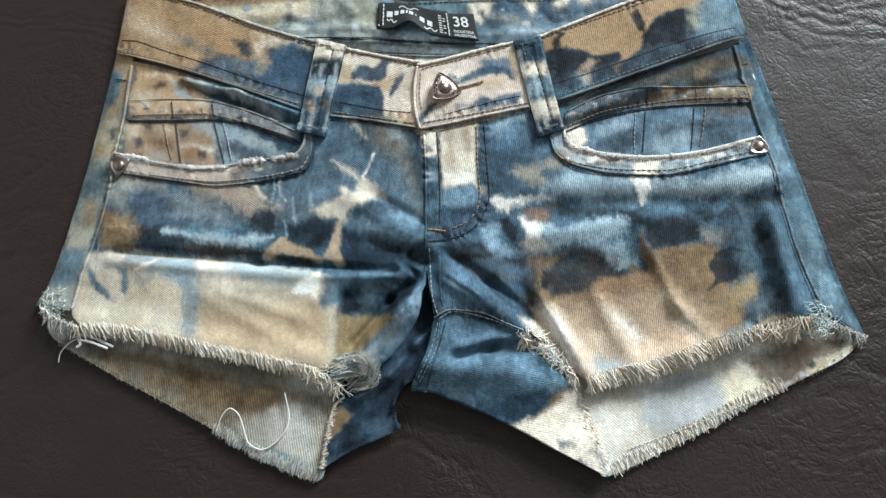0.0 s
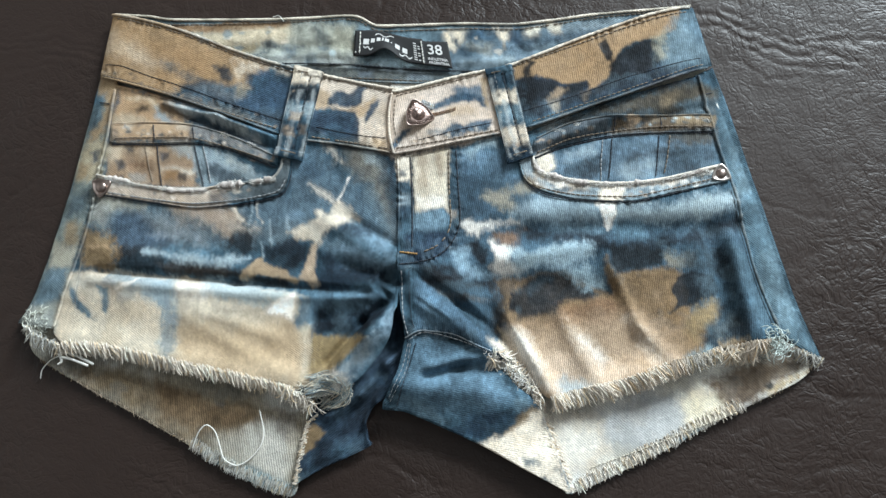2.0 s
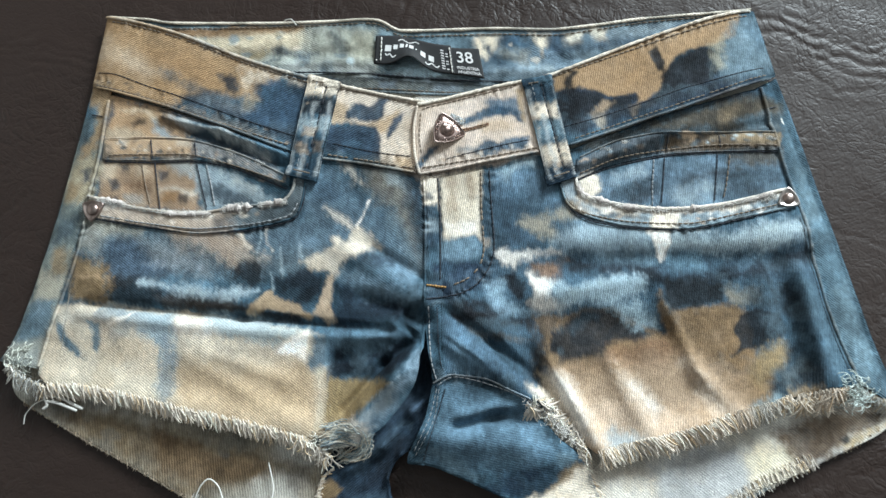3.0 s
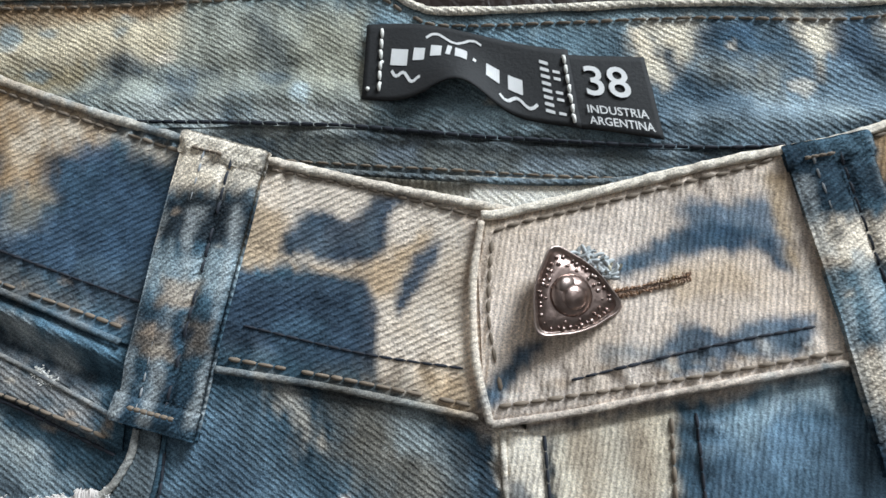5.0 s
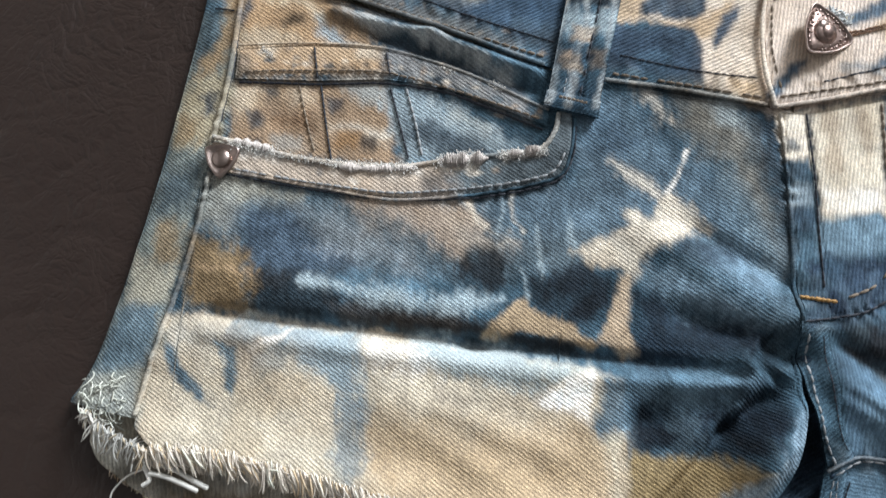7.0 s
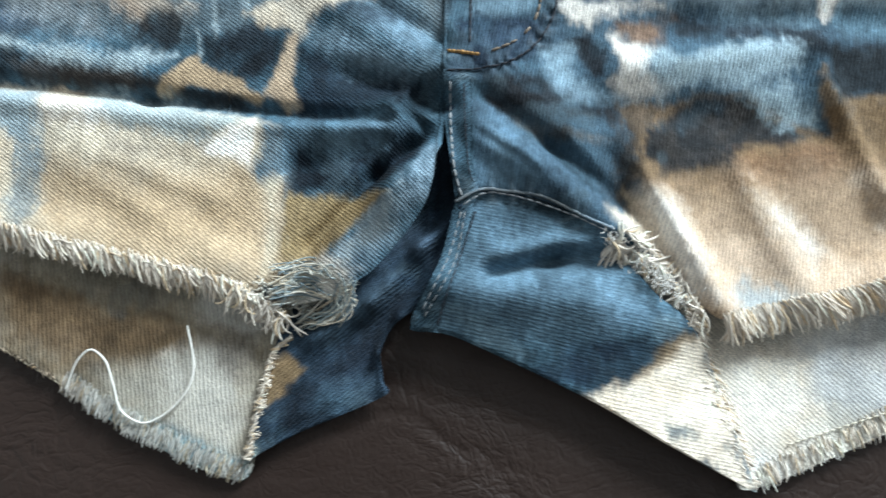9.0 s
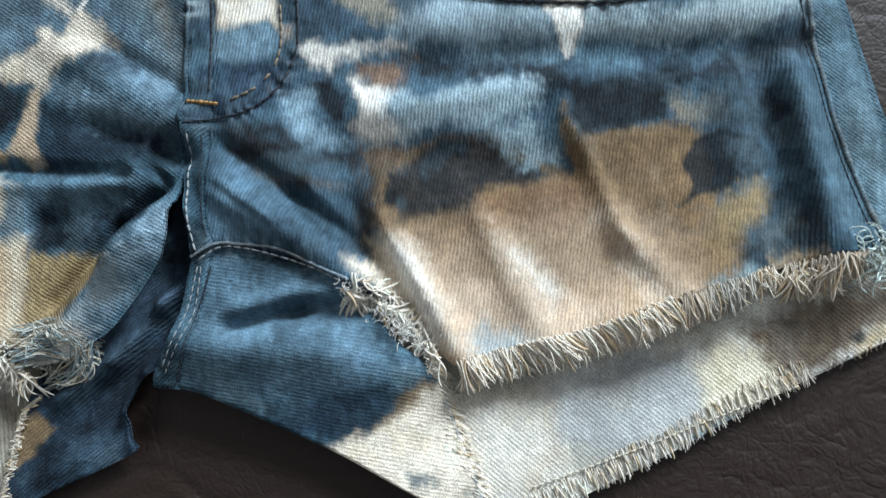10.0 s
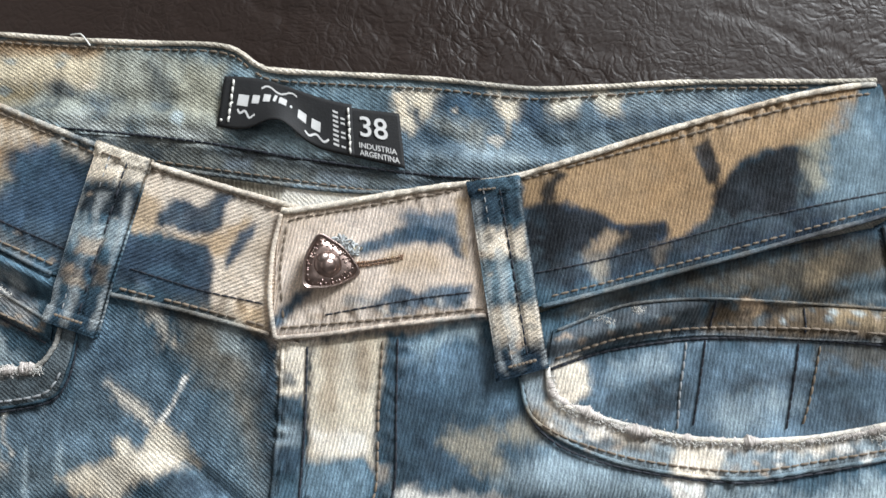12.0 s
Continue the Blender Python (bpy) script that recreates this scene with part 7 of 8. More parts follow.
topstitch(DK, 2.2, 0.36, (70.0, 28.0), (86.0, 33.0), (107.0, 41.0), (130.0, 50.0), (170.0, 63.0))
topstitch(TN, 2.15, 0.24, (75.0, 22.0), (99.0, 31.0), (130.0, 43.0), (170.0, 59.0))
topstitch(TN, 2.2, 0.26, (-1.0, 34.0), (-1.0, 20.0), (2.0, 6.0))
topstitch(DK, 1.1, 0.36, (9.0, 1.0), (11.0, -17.0), (12.0, -32.0), (13.0, -52.0))
topstitch(DK, 0.8, 0.36, (34.0, 6.0), (36.0, -14.0), (38.0, -33.0), (36.0, -43.0), (31.0, -51.0), (24.0, -56.0), (17.0, -58.0), (7.0, -60.0))
topstitch(TN, 0.8, 0.28, (30.0, 5.0), (31.0, -14.0), (33.0, -34.0), (31.0, -43.0), (26.0, -49.0), (18.0, -53.0))
topstitch(GR, 1.0, 0.24, (8.0, -63.0), (9.0, -75.0), (11.0, -89.0), (14.0, -98.0))
topstitch(DK, 0.9, 0.30, (12.0, -63.0), (13.0, -73.0), (15.0, -88.0), (17.0, -94.0))
topstitch(GR, -0.7, 0.14, (14.0, -101.0), (11.0, -115.0), (4.0, -132.0))
topstitch(GR, -0.7, 0.12, (15.0, -101.0), (13.0, -116.0), (5.0, -133.0))
topstitch(DK, -0.7, 0.26, (18.0, -101.0), (14.0, -116.0), (9.0, -135.0))
topstitch(GR, 0.1, 0.15, (14.0, -100.0), (20.0, -96.0), (27.0, -96.0), (37.0, -98.0), (47.0, -101.0), (56.0, -105.0))
topstitch(TN, 1.2, 0.26, (-163.0, 8.0), (-137.0, 9.0), (-115.0, 9.0), (-90.0, 3.0), (-67.0, -4.0))
topstitch(DK, -0.3, 0.40, (-163.0, 5.0), (-137.0, 5.0), (-115.0, 6.0), (-94.0, 3.0), (-66.0, -7.0))
topstitch(DK, 1.1, 0.34, (-139.0, 17.0), (-137.0, 7.0))
topstitch(DK, -0.4, 0.34, (-136.0, 5.0), (-133.0, -8.0), (-130.0, -20.0))
topstitch(DK, 1.1, 0.34, (-116.0, 16.0), (-114.0, 8.0))
topstitch(DK, -0.4, 0.34, (-114.0, 5.0), (-110.0, -7.0), (-106.0, -19.0))
topstitch(GR, -0.5, 0.26, (-109.0, 5.0), (-105.0, -7.0), (-102.0, -18.0))
topstitch(TN, -0.5, 0.20, (-143.0, 5.0), (-139.0, -8.0), (-135.0, -19.0))
topstitch(DK, 0.9, 0.34, (-167.0, -25.0), (-136.0, -29.0), (-110.0, -31.0), (-84.0, -29.0), (-62.0, -23.0), (-57.0, -14.0), (-57.0, -3.0))
topstitch(GR, 1.5, 0.24, (-160.0, -24.0), (-136.0, -27.0), (-110.0, -29.0), (-84.0, -26.0), (-64.0, -21.0), (-59.0, -13.0))
topstitch(TN, 1.2, 0.26, (78.0, 5.0), (96.0, 13.0), (117.0, 18.0), (146.0, 21.0), (173.0, 22.0))
topstitch(DK, -0.3, 0.40, (77.0, 2.0), (93.0, 9.0), (117.0, 15.0), (145.0, 18.0), (174.0, 19.0))
topstitch(DK, 1.1, 0.34, (120.0, 26.0), (120.0, 17.0))
topstitch(DK, -0.4, 0.34, (119.0, 15.0), (118.0, 1.0), (117.0, -10.0))
topstitch(DK, 1.1, 0.34, (145.0, 27.0), (145.0, 19.0))
topstitch(DK, -0.4, 0.34, (144.0, 17.0), (143.0, 2.0), (142.0, -8.0))
topstitch(GR, -0.5, 0.22, (114.0, 14.0), (113.0, 1.0), (113.0, -10.0))
topstitch(TN, -0.5, 0.22, (150.0, 17.0), (148.0, 2.0), (146.0, -7.0))
topstitch(DK, 0.9, 0.36, (70.0, -3.0), (74.0, -13.0), (84.0, -19.0), (102.0, -22.0), (129.0, -22.0), (150.0, -17.0), (177.0, -9.0))
topstitch(TN, 1.35, 0.24, (76.0, -13.0), (84.0, -16.0), (102.0, -19.0), (129.0, -19.0), (150.0, -14.0), (171.0, -8.0))
topstitch(DK, 0.3, 0.36, (-165.0, 34.0), (-165.0, 10.0), (-167.0, -10.0))
topstitch(DK, 0.2, 0.26, (181.0, -14.0), (190.0, -55.0), (201.0, -87.0))
topstitch(DK, 0.0, 0.36, (-175.0, 31.0), (-165.0, 29.0))
topstitch(DK, 0.0, 0.36, (169.0, 41.0), (176.0, 44.0))
stitches(shorts, [(6.0, -53.0), (17.0, -54.0)], plain("orange_thread", (0.36, 0.20, 0.06), 0.7, grain=0.3), 1.2, stitch=1.4, gap=0.0, radius=0.55, smooth=False, name="bar_tack")
for mat, lift, radius, line in (
    (DK, 2.3, 0.42, [(-138.0, 57.0), (-74.0, 57.0), (-33.0, 57.0), (-0.0, 55.0), (39.0, 54.0), (71.0, 56.0)]),
    (TN, 0.9, 0.28, [(-66.0, 51.0), (-40.0, 50.0), (-13.0, 49.0), (20.0, 48.0), (45.0, 49.0)]),
    (TN, 2.15, 0.34, [(-152.0, 83.0), (-134.0, 81.0), (-67.0, 83.0), (-30.0, 85.0), (-19.0, 80.0), (-10.0, 78.0), (35.0, 80.0), (67.0, 80.0), (109.0, 87.0), (144.0, 91.0)]),
):
    stitches(shorts, line, mat, lift, radius=radius, height=back, gap=0.15 if mat is DK else 0.5)
# yoke behind the band, and its lower edge
sheet("yoke_band", shorts, [(-80.0, 56.5), (-33.0, 57.5), (0.0, 55.5), (39.0, 54.5), (75.0, 57.0)], [(-80.0, 50.0), (-33.0, 48.5), (-7.0, 47.5), (16.0, 47.5), (45.0, 50.0), (75.0, 53.0)], LINING, lift=0.7, thick=0.6, height=back, table=INNER, ground=(0.09, 0.115, 0.135), by="x")
piping("yoke_edge", shorts, [(-66.0, 49.0), (-33.0, 48.0), (-7.0, 47.0), (16.0, 47.0), (45.0, 50.0)], 0.9, 1.0, height=back, table=INNER, ground=BLUE, pale=0.1, mat=LINING)

# ---- metal: button and rivets ----


def shield(cx, cy, size, turn, n=60):
    """Outline of a plate with three bowed sides."""
    out = []
    for i in range(n):
        t = 2 * math.pi * i / n
        r = size * (1 + 0.150 * math.cos(3 * t) + 0.050 * math.cos(6 * t) + 0.022 * math.cos(9 * t) + 0.008 * math.cos(12 * t))
        out.append((cx + r * math.cos(t + turn), cy + r * math.sin(t + turn)))
    return np.array(out)


def stacked(name, rings, mat, parent=None, label=""):
    """Outlines one over another (points, z) skinned into one solid."""
    n = len(rings[0][0])
    verts = np.vstack([np.c_[p, np.full(n, z)] for p, z in rings])
    faces = [(k * n + i, k * n + (i + 1) % n, (k + 1) * n + (i + 1) % n, (k + 1) * n + i) for k in range(len(rings) - 1) for i in range(n)]
    faces += [tuple((len(rings) - 1) * n + i for i in range(n)), tuple(reversed(range(n)))]
    return mesh_part(name, verts, faces, mat, parent, label)


def disc(cx, cy, r, n=20):
    return np.array([(cx + r * math.cos(2 * math.pi * i / n), cy + r * math.sin(2 * math.pi * i / n)) for i in range(n)])


def dome(name, cx, cy, z, r, h, mat, parent, n=20, label=""):
    return stacked(name, [(disc(cx, cy, r * math.cos(a), n), z + h * math.sin(a)) for a in (0, 0.25, 0.5, 0.75, 1.0, 1.2, 1.4, 1.5)], mat, parent, label)


BX, BY = (12.8, 24.0)
bz = float(front(np.array([BX]), np.array([BY]))[0]) + 3.8
TURN = radians(112)
def plate(s):
    return shield(BX, BY, s, TURN)
AGED = plain("aged_brown_nickel", (0.33, 0.245, 0.215), 0.3, 1.0, grain=0.45, scale=900, relief=0.6)
button = stacked("button", [(plate(6.5), bz), (plate(7.1), bz + 0.6), (plate(7.2), bz + 1.5), (plate(7.05), bz + 2.0), (plate(6.85), bz + 2.0), (plate(6.6), bz + 1.5), (plate(6.2), bz + 1.2), (plate(4.13), bz + 1.3)], METAL, shorts, "antique silver shield-shaped metal button")
stacked("button_face", [(plate(6.5), bz + 1.0), (plate(6.4), bz + 1.3), (plate(3.78), bz + 1.5)], AGED, button, "dark brown recessed metal face")
dome("button_boss", BX, BY, bz + 1.3, 3.7, 1.9, AGED, button, 32)
dome("button_knob", BX + 0.4, BY - 0.3, bz + 2.3, 2.3, 1.5, AGED, button, 24)
dome("button_knob", BX - 0.9, BY + 1.4, bz + 2.0, 1.9, 1.4, METAL, button, 24)
random.seed(5)
for ring, count in ((5.75, 34), (4.75, 22)):
    for i in range(count):
        t = 2 * math.pi * (i + random.uniform(-0.25, 0.25)) / count
        r = ring * (1 + 0.125 * math.cos(3 * t) + 0.03 * math.cos(6 * t)) * random.uniform(0.96, 1.04)
        if ring < 5 and random.random() < 0.35:
            continue
        dome("stud", BX + r * math.cos(t + TURN), BY + r * math.sin(t + TURN), bz + 1.3, random.uniform(0.26, 0.5), random.uniform(0.35, 0.6), METAL if random.random() < 0.6 else AGED, button, 7)


# the button sits tipped on its shank
for ob in [button, *button.children]:
    for v in ob.data.vertices:
        v.co.z += (BX / 1000 - v.co.x) * 0.34


def rivet(cx, cy, size, turn, mat, label):
    z = float(front(np.array([cx]), np.array([cy]))[0]) + 1.6
    def ring(s):
        return shield(cx, cy, s, turn, 40)
    base = stacked("rivet", [(ring(size), z - 0.4), (ring(size * 1.04), z + 0.4), (ring(size * 0.97), z + 0.9), (ring(size * 0.86), z + 0.9), (ring(size * 0.78), z + 0.5), (ring(size * 0.3), z + 0.5)], mat, shorts, label)
    dome("rivet_boss", cx, cy, z + 0.45, size * 0.6, 1.4, METAL, base, 18)


rivet(*(-164.0, -21.0), 5.0, radians(-90), METAL, "dull copper-toned shield-shaped rivet")
rivet(*(176.0, -5.0), 4.5, radians(-28), plain("worn_silver", (0.50, 0.45, 0.42), 0.33, 1.0, grain=0.3, scale=600), "silver shield-shaped rivet")

# ---- size label inside the waistband ----
LA, LB, LC, LD = np.array((-27.4, 77.5)), np.array((26.0, 72.0)), np.array((-27.4, 63.0)), np.array((30.0, 56.0))


def label_point(u, v):
    top = LA + (LB - LA) * u + np.array([0, 1.4 * math.sin(2.2 * math.pi * u) * (1 - 0.5 * u)])
    low = LC + (LD - LC) * u + np.array([0, -1.0 + 5.2 * math.exp(-((u - 0.33) / 0.13) ** 2)])
    return top + (low - top) * v


def label_height(u, v):
    return 3.6 * math.exp(-((u - 0.33) / 0.14) ** 2) * v * v + 0.5 * math.sin(9 * u) * v + 0.9


def on_label(u, v, lift):
    p = label_point(u, v)
    return (p[0], p[1], float(back(np.array([p[0]]), np.array([p[1]]))[0]) + 2.2 + label_height(u, v) + lift)


def label_sheet(name, u0, u1, v0, v1, lift, thick, mat, parent, n=40, m=14, text=""):
    verts = [on_label(u0 + (u1 - u0) * i / n, v0 + (v1 - v0) * j / m, lift - k) for k in (0, thick) for j in range(m + 1) for i in range(n + 1)]
    w, q = n + 1, (n + 1) * (m + 1)
    faces = [(j * w + i, (j + 1) * w + i, (j + 1) * w + i + 1, j * w + i + 1) for j in range(m) for i in range(n)]
    faces += [tuple(a + q for a in reversed(f)) for f in faces]
    rim = [i for i in range(w)] + [j * w + n for j in range(1, m + 1)] + [m * w + i for i in range(n - 1, -1, -1)] + [j * w for j in range(m - 1, 0, -1)]
    faces += [(a, b, b + q, a + q) for a, b in zip(rim, rim[1:] + rim[:1])]
    return mesh_part(name, verts, faces, mat, parent, text)


size_label = label_sheet("size_label", 0.0, 0.735, 0.0, 1.0, 0.0, 0.35, SATIN, shorts, text="black satin size label with silver print")
label_sheet("size_tag", 0.72, 1.0, 0.06, 1.0, -0.25, 0.35, SATIN, size_label, n=16)


def print_text(body, u0, u1, v0, v1, bold=0.0):
    """Raised print in the built-in font, fitted to a field of the label."""
    data = bpy.data.curves.new("print", "FONT")
    data.body, data.size, data.offset = body, 1.0, bold
    data.resolution_u = 3
    ob = new("print", data)
    bpy.context.view_layer.update()
    me = bpy.data.meshes.new_from_object(ob.evaluated_get(bpy.context.evaluated_depsgraph_get()))
    bpy.data.objects.remove(ob)
    v = np.array([p.co[:2] for p in me.vertices])
    lo, hi = v.min(0), v.max(0)
    verts = []
    for x, y in v:
        verts.append(on_label(u0 + (u1 - u0) * (x - lo[0]) / (hi[0] - lo[0]), v1 + (v0 - v1) * (y - lo[1]) / (hi[1] - lo[1]), 0.12))
    faces = [tuple(p.vertices) for p in me.polygons]
    bpy.data.meshes.remove(me)
    return mesh_part("lettering", verts, faces, PRINT, size_label, smooth=False)


print_text("38", 0.775, 0.925, 0.20, 0.58, 0.01)
print_text("INDUSTRIA", 0.765, 0.965, 0.70, 0.80, 0.012)
print_text("ARGENTINA", 0.765, 0.975, 0.84, 0.94, 0.012)


def print_bar(u0, v0, u1, v1, half):
    verts, faces, n = [], [], 6
    du, dv = u1 - u0, v1 - v0
    length = math.hypot(du * 62, dv * 14) + 1e-9
    nu, nv = -dv * 14 / length * half / 62, du * 62 / length * half / 14
    for i in range(n + 1):
        f = i / n
        for s in (-1, 1):
            verts.append(on_label(u0 + du * f + s * nu, v0 + dv * f + s * nv, 0.14))
    faces = [(2 * i, 2 * i + 2, 2 * i + 3, 2 * i + 1) for i in range(n)]
    return mesh_part("print_bar", verts, faces, PRINT, size_label, smooth=False)


# the maker's mark as plain blocks, scrolls above and below it, unread small print as bars
for u, v, w, h in ((0.095, 0.44, 0.060, 1.5), (0.175, 0.42, 0.040, 1.2), (0.236, 0.40, 0.038, 1.2), (0.292, 0.40, 0.016, 1.2), (0.322, 0.43, 0.042, 1.2), (0.385, 0.47, 0.010, 0.4), (0.43, 0.53, 0.046, 1.4), (0.505, 0.57, 0.050, 1.4)):
    print_bar(u, v, u + w, v + 0.02, h)
for k in range(9):
    t0, t1 = k / 9, (k + 1) / 9
    print_bar(0.22 + 0.20 * t0, 0.20 - 0.07 * math.sin(9 * t0), 0.22 + 0.20 * t1, 0.20 - 0.07 * math.sin(9 * t1), 0.28)
    print_bar(0.10 + 0.10 * t0, 0.62 + 0.18 * t0 + 0.05 * math.sin(11 * t0), 0.10 + 0.10 * t1, 0.62 + 0.18 * t1 + 0.05 * math.sin(11 * t1), 0.3)
    print_bar(0.47 + 0.13 * t0, 0.80 + 0.05 * math.sin(10 * t0), 0.47 + 0.13 * t1, 0.80 + 0.05 * math.sin(10 * t1), 0.3)
for k in range(8):
    print_bar(0.625, 0.20 + 0.09 * k, 0.655, 0.22 + 0.09 * k, 0.30)
    if k % 3:
        print_bar(0.668, 0.22 + 0.09 * k, 0.692, 0.23 + 0.09 * k, 0.26)


def label_stitches(u, v0, v1, n):
    verts, faces = [], []
    for k in range(n):
        a, b = v0 + (v1 - v0) * k / n, v0 + (v1 - v0) * (k + 0.75) / n
        tube(verts, faces, [on_label(u + random.uniform(-0.006, 0.006), a, 0.1), on_label(u, a + (b - a) * 0.3, 0.5), on_label(u, a + (b - a) * 0.7, 0.5), on_label(u, b, 0.1)], 0.38, 5)
    return mesh_part("label_stitch", verts, faces, THREAD_WHITE, size_label)


label_stitches(0.06, 0.08, 0.92, 6)
label_stitches(0.715, 0.10, 0.98, 7)
label_stitches(0.02, 0.86, 0.9, 1)

# ---- frayed yarns ----


def frayed(points, count, length, aim, base, height=front, spread=0.35, drop=2.0, radius=0.26, curl=0.6, table=OUTER, ground=BLUE, pale=0.6, floor=0.5, inset=1.6, smooth=True, name="fringe", segments=6, label="", even=0.6):
    """Loose yarn ends along a cut edge, leaning towards aim, coloured by the dye where they leave the cloth."""
    verts, faces, cols = [], [], []
    fine = curve(points, 700, smooth)
    zs = height(fine[:, 0], fine[:, 1]) + base
    tint = dyed(fine[:, 0], fine[:, 1], table, ground) * (1 - pale) + np.array((0.90, 0.81, 0.70)) * pale
    turn = math.atan2(aim[1], aim[0])
    groups = max(24, int(np.hypot(*np.diff(fine, axis=0).T).sum() / 2.2))
    clump = [(random.gauss(0, spread * 1.2), random.uniform(0.88, 1.06), random.uniform(0.85, 1.08)) for _ in range(groups + 1)]
    for k in range(count):
        i = int((k + random.random()) / count * 699)
        x, y = fine[i]
        lean, reach, shade = clump[int(i / 699 * groups + random.uniform(-0.3, 0.3)) % (groups + 1)]
        a = turn + lean + random.gauss(0, spread)
        n = random.uniform(even, 1.1) * length * reach
        bend = random.gauss(0, curl)
        start = inset * random.uniform(0.35, 1.15)
        z, path = zs[i] + random.uniform(-0.5, 0.3), []
        px, py = x - math.cos(a) * start, y - math.sin(a) * start
        for s in range(segments):
            f = s / (segments - 1)
            path.append((px, py, max(floor + random.random() * 0.3, z + 0.35 * math.sin(f * 3 + k) - drop * f * f)))
            px += math.cos(a + bend * f * f) * n / (segments - 1)
            py += math.sin(a + bend * f * f) * n / (segments - 1)
        before = len(verts)
        tube(verts, faces, path, radius * random.uniform(0.7, 1.15), 4)
        c = tint[i] * shade * random.uniform(0.8, 1.1)
        if random.random() < 0.15:
            c = c * np.array((0.92, 0.80, 0.62))
        cols += [c] * (len(verts) - before)
    ob = mesh_part(name, verts, faces, YARN, shorts, label, colours=np.clip(np.array(cols), 0, 0.85))
    return tagged(ob, kind="stuff")


def fray_band(points, aim, width, height=front, lift=-0.1, table=OUTER, ground=CREAM, pale=0.6, mat=None):
    """The loosened edge of the weave, under its yarn ends."""
    n_along = 420
    fine = curve(points, n_along)
    run = np.linspace(0, 1, n_along)
    ragged = width * (0.72 + 0.2 * value_noise(fine[:, 0], fine[:, 1], 5, 141) + 0.25 * value_noise(fine[:, 0], fine[:, 1], 0.9, 142))
    a = np.array(aim) / math.hypot(*aim)
    verts, cols, m = [], [], 7
    tint = dyed(fine[:, 0], fine[:, 1], table, ground) * (1 - pale) + np.array(CREAM) * pale
    grain = 0.25 * np.sin(run * 900) + 0.3 * np.array([random.uniform(-1, 1) for _ in range(n_along)])
    for j in range(m):
        f = j / (m - 1)
        p = fine + a * (ragged * f - 2.0)[:, None]
        z = height(fine[:, 0], fine[:, 1]) + lift - 1.8 * f * f + grain * f
        verts.append(np.c_[p, np.maximum(z, 0.5)])
        cols.append(tint * (1 - 0.15 * np.abs(grain))[:, None])
    top = np.vstack(verts)
    verts = np.vstack([top, top - np.array((0, 0, 0.4))])
    n, idx = len(top), np.arange(len(top)).reshape(m, n_along)
    q = np.stack([idx[:-1, :-1], idx[1:, :-1], idx[1:, 1:], idx[:-1, 1:]], -1).reshape(-1, 4)
    faces = np.concatenate([q, q[:, ::-1] + n]).tolist()
    return mesh_part("frayed_edge", verts, faces, mat or YARN, shorts, colours=np.clip(np.vstack(cols * 2), 0, 0.85))


def yarns(paths, colours, radii, label=""):
    """A bundle of loose yarns, one tube each."""
    verts, faces, cols = [], [], []
    for path, colour, radius in zip(paths, colours, radii):
        before = len(verts)
        tube(verts, faces, path, radius, 5)
        cols += [colour] * (len(verts) - before)
    return tagged(mesh_part("yarn_tuft", verts, faces, YARN, shorts, label, colours=np.clip(np.array(cols), 0, 0.85)), kind="stuff")


def yarn_curls(outline, count, size, height, colour, label):
    """Loops of unravelled yarn heaped over a patch."""
    p = np.array(outline)
    paths, cols, radii = [], [], []
    for k in range(count):
        w = np.array([random.random() ** 1.2 for _ in p])
        x, y = (p * (w / w.sum())[:, None]).sum(0) * 0.55 + p[k % len(p)] * 0.45
        a, turn, r = random.uniform(0, 6.28), random.choice((-1, 1)) * random.uniform(1.0, 3.4), size * random.uniform(0.5, 1.2)
        z, path = height * random.uniform(0.45, 1.1), []
        for i in range(14):
            f = i / 13
            path.append((x, y, max(0.5, z + 0.8 * math.sin(f * 5 + k) - 1.6 * f)))
            x += math.cos(a + turn * f) * r * 2.6 / 13
            y += math.sin(a + turn * f) * r * 2.6 / 13
        paths.append(path)
        cols.append(np.array(colour) * random.uniform(0.6, 1.35) + np.array((0.03, 0.02, 0)))
        radii.append(random.uniform(0.15, 0.28))
    return yarns(paths, cols, radii, label)


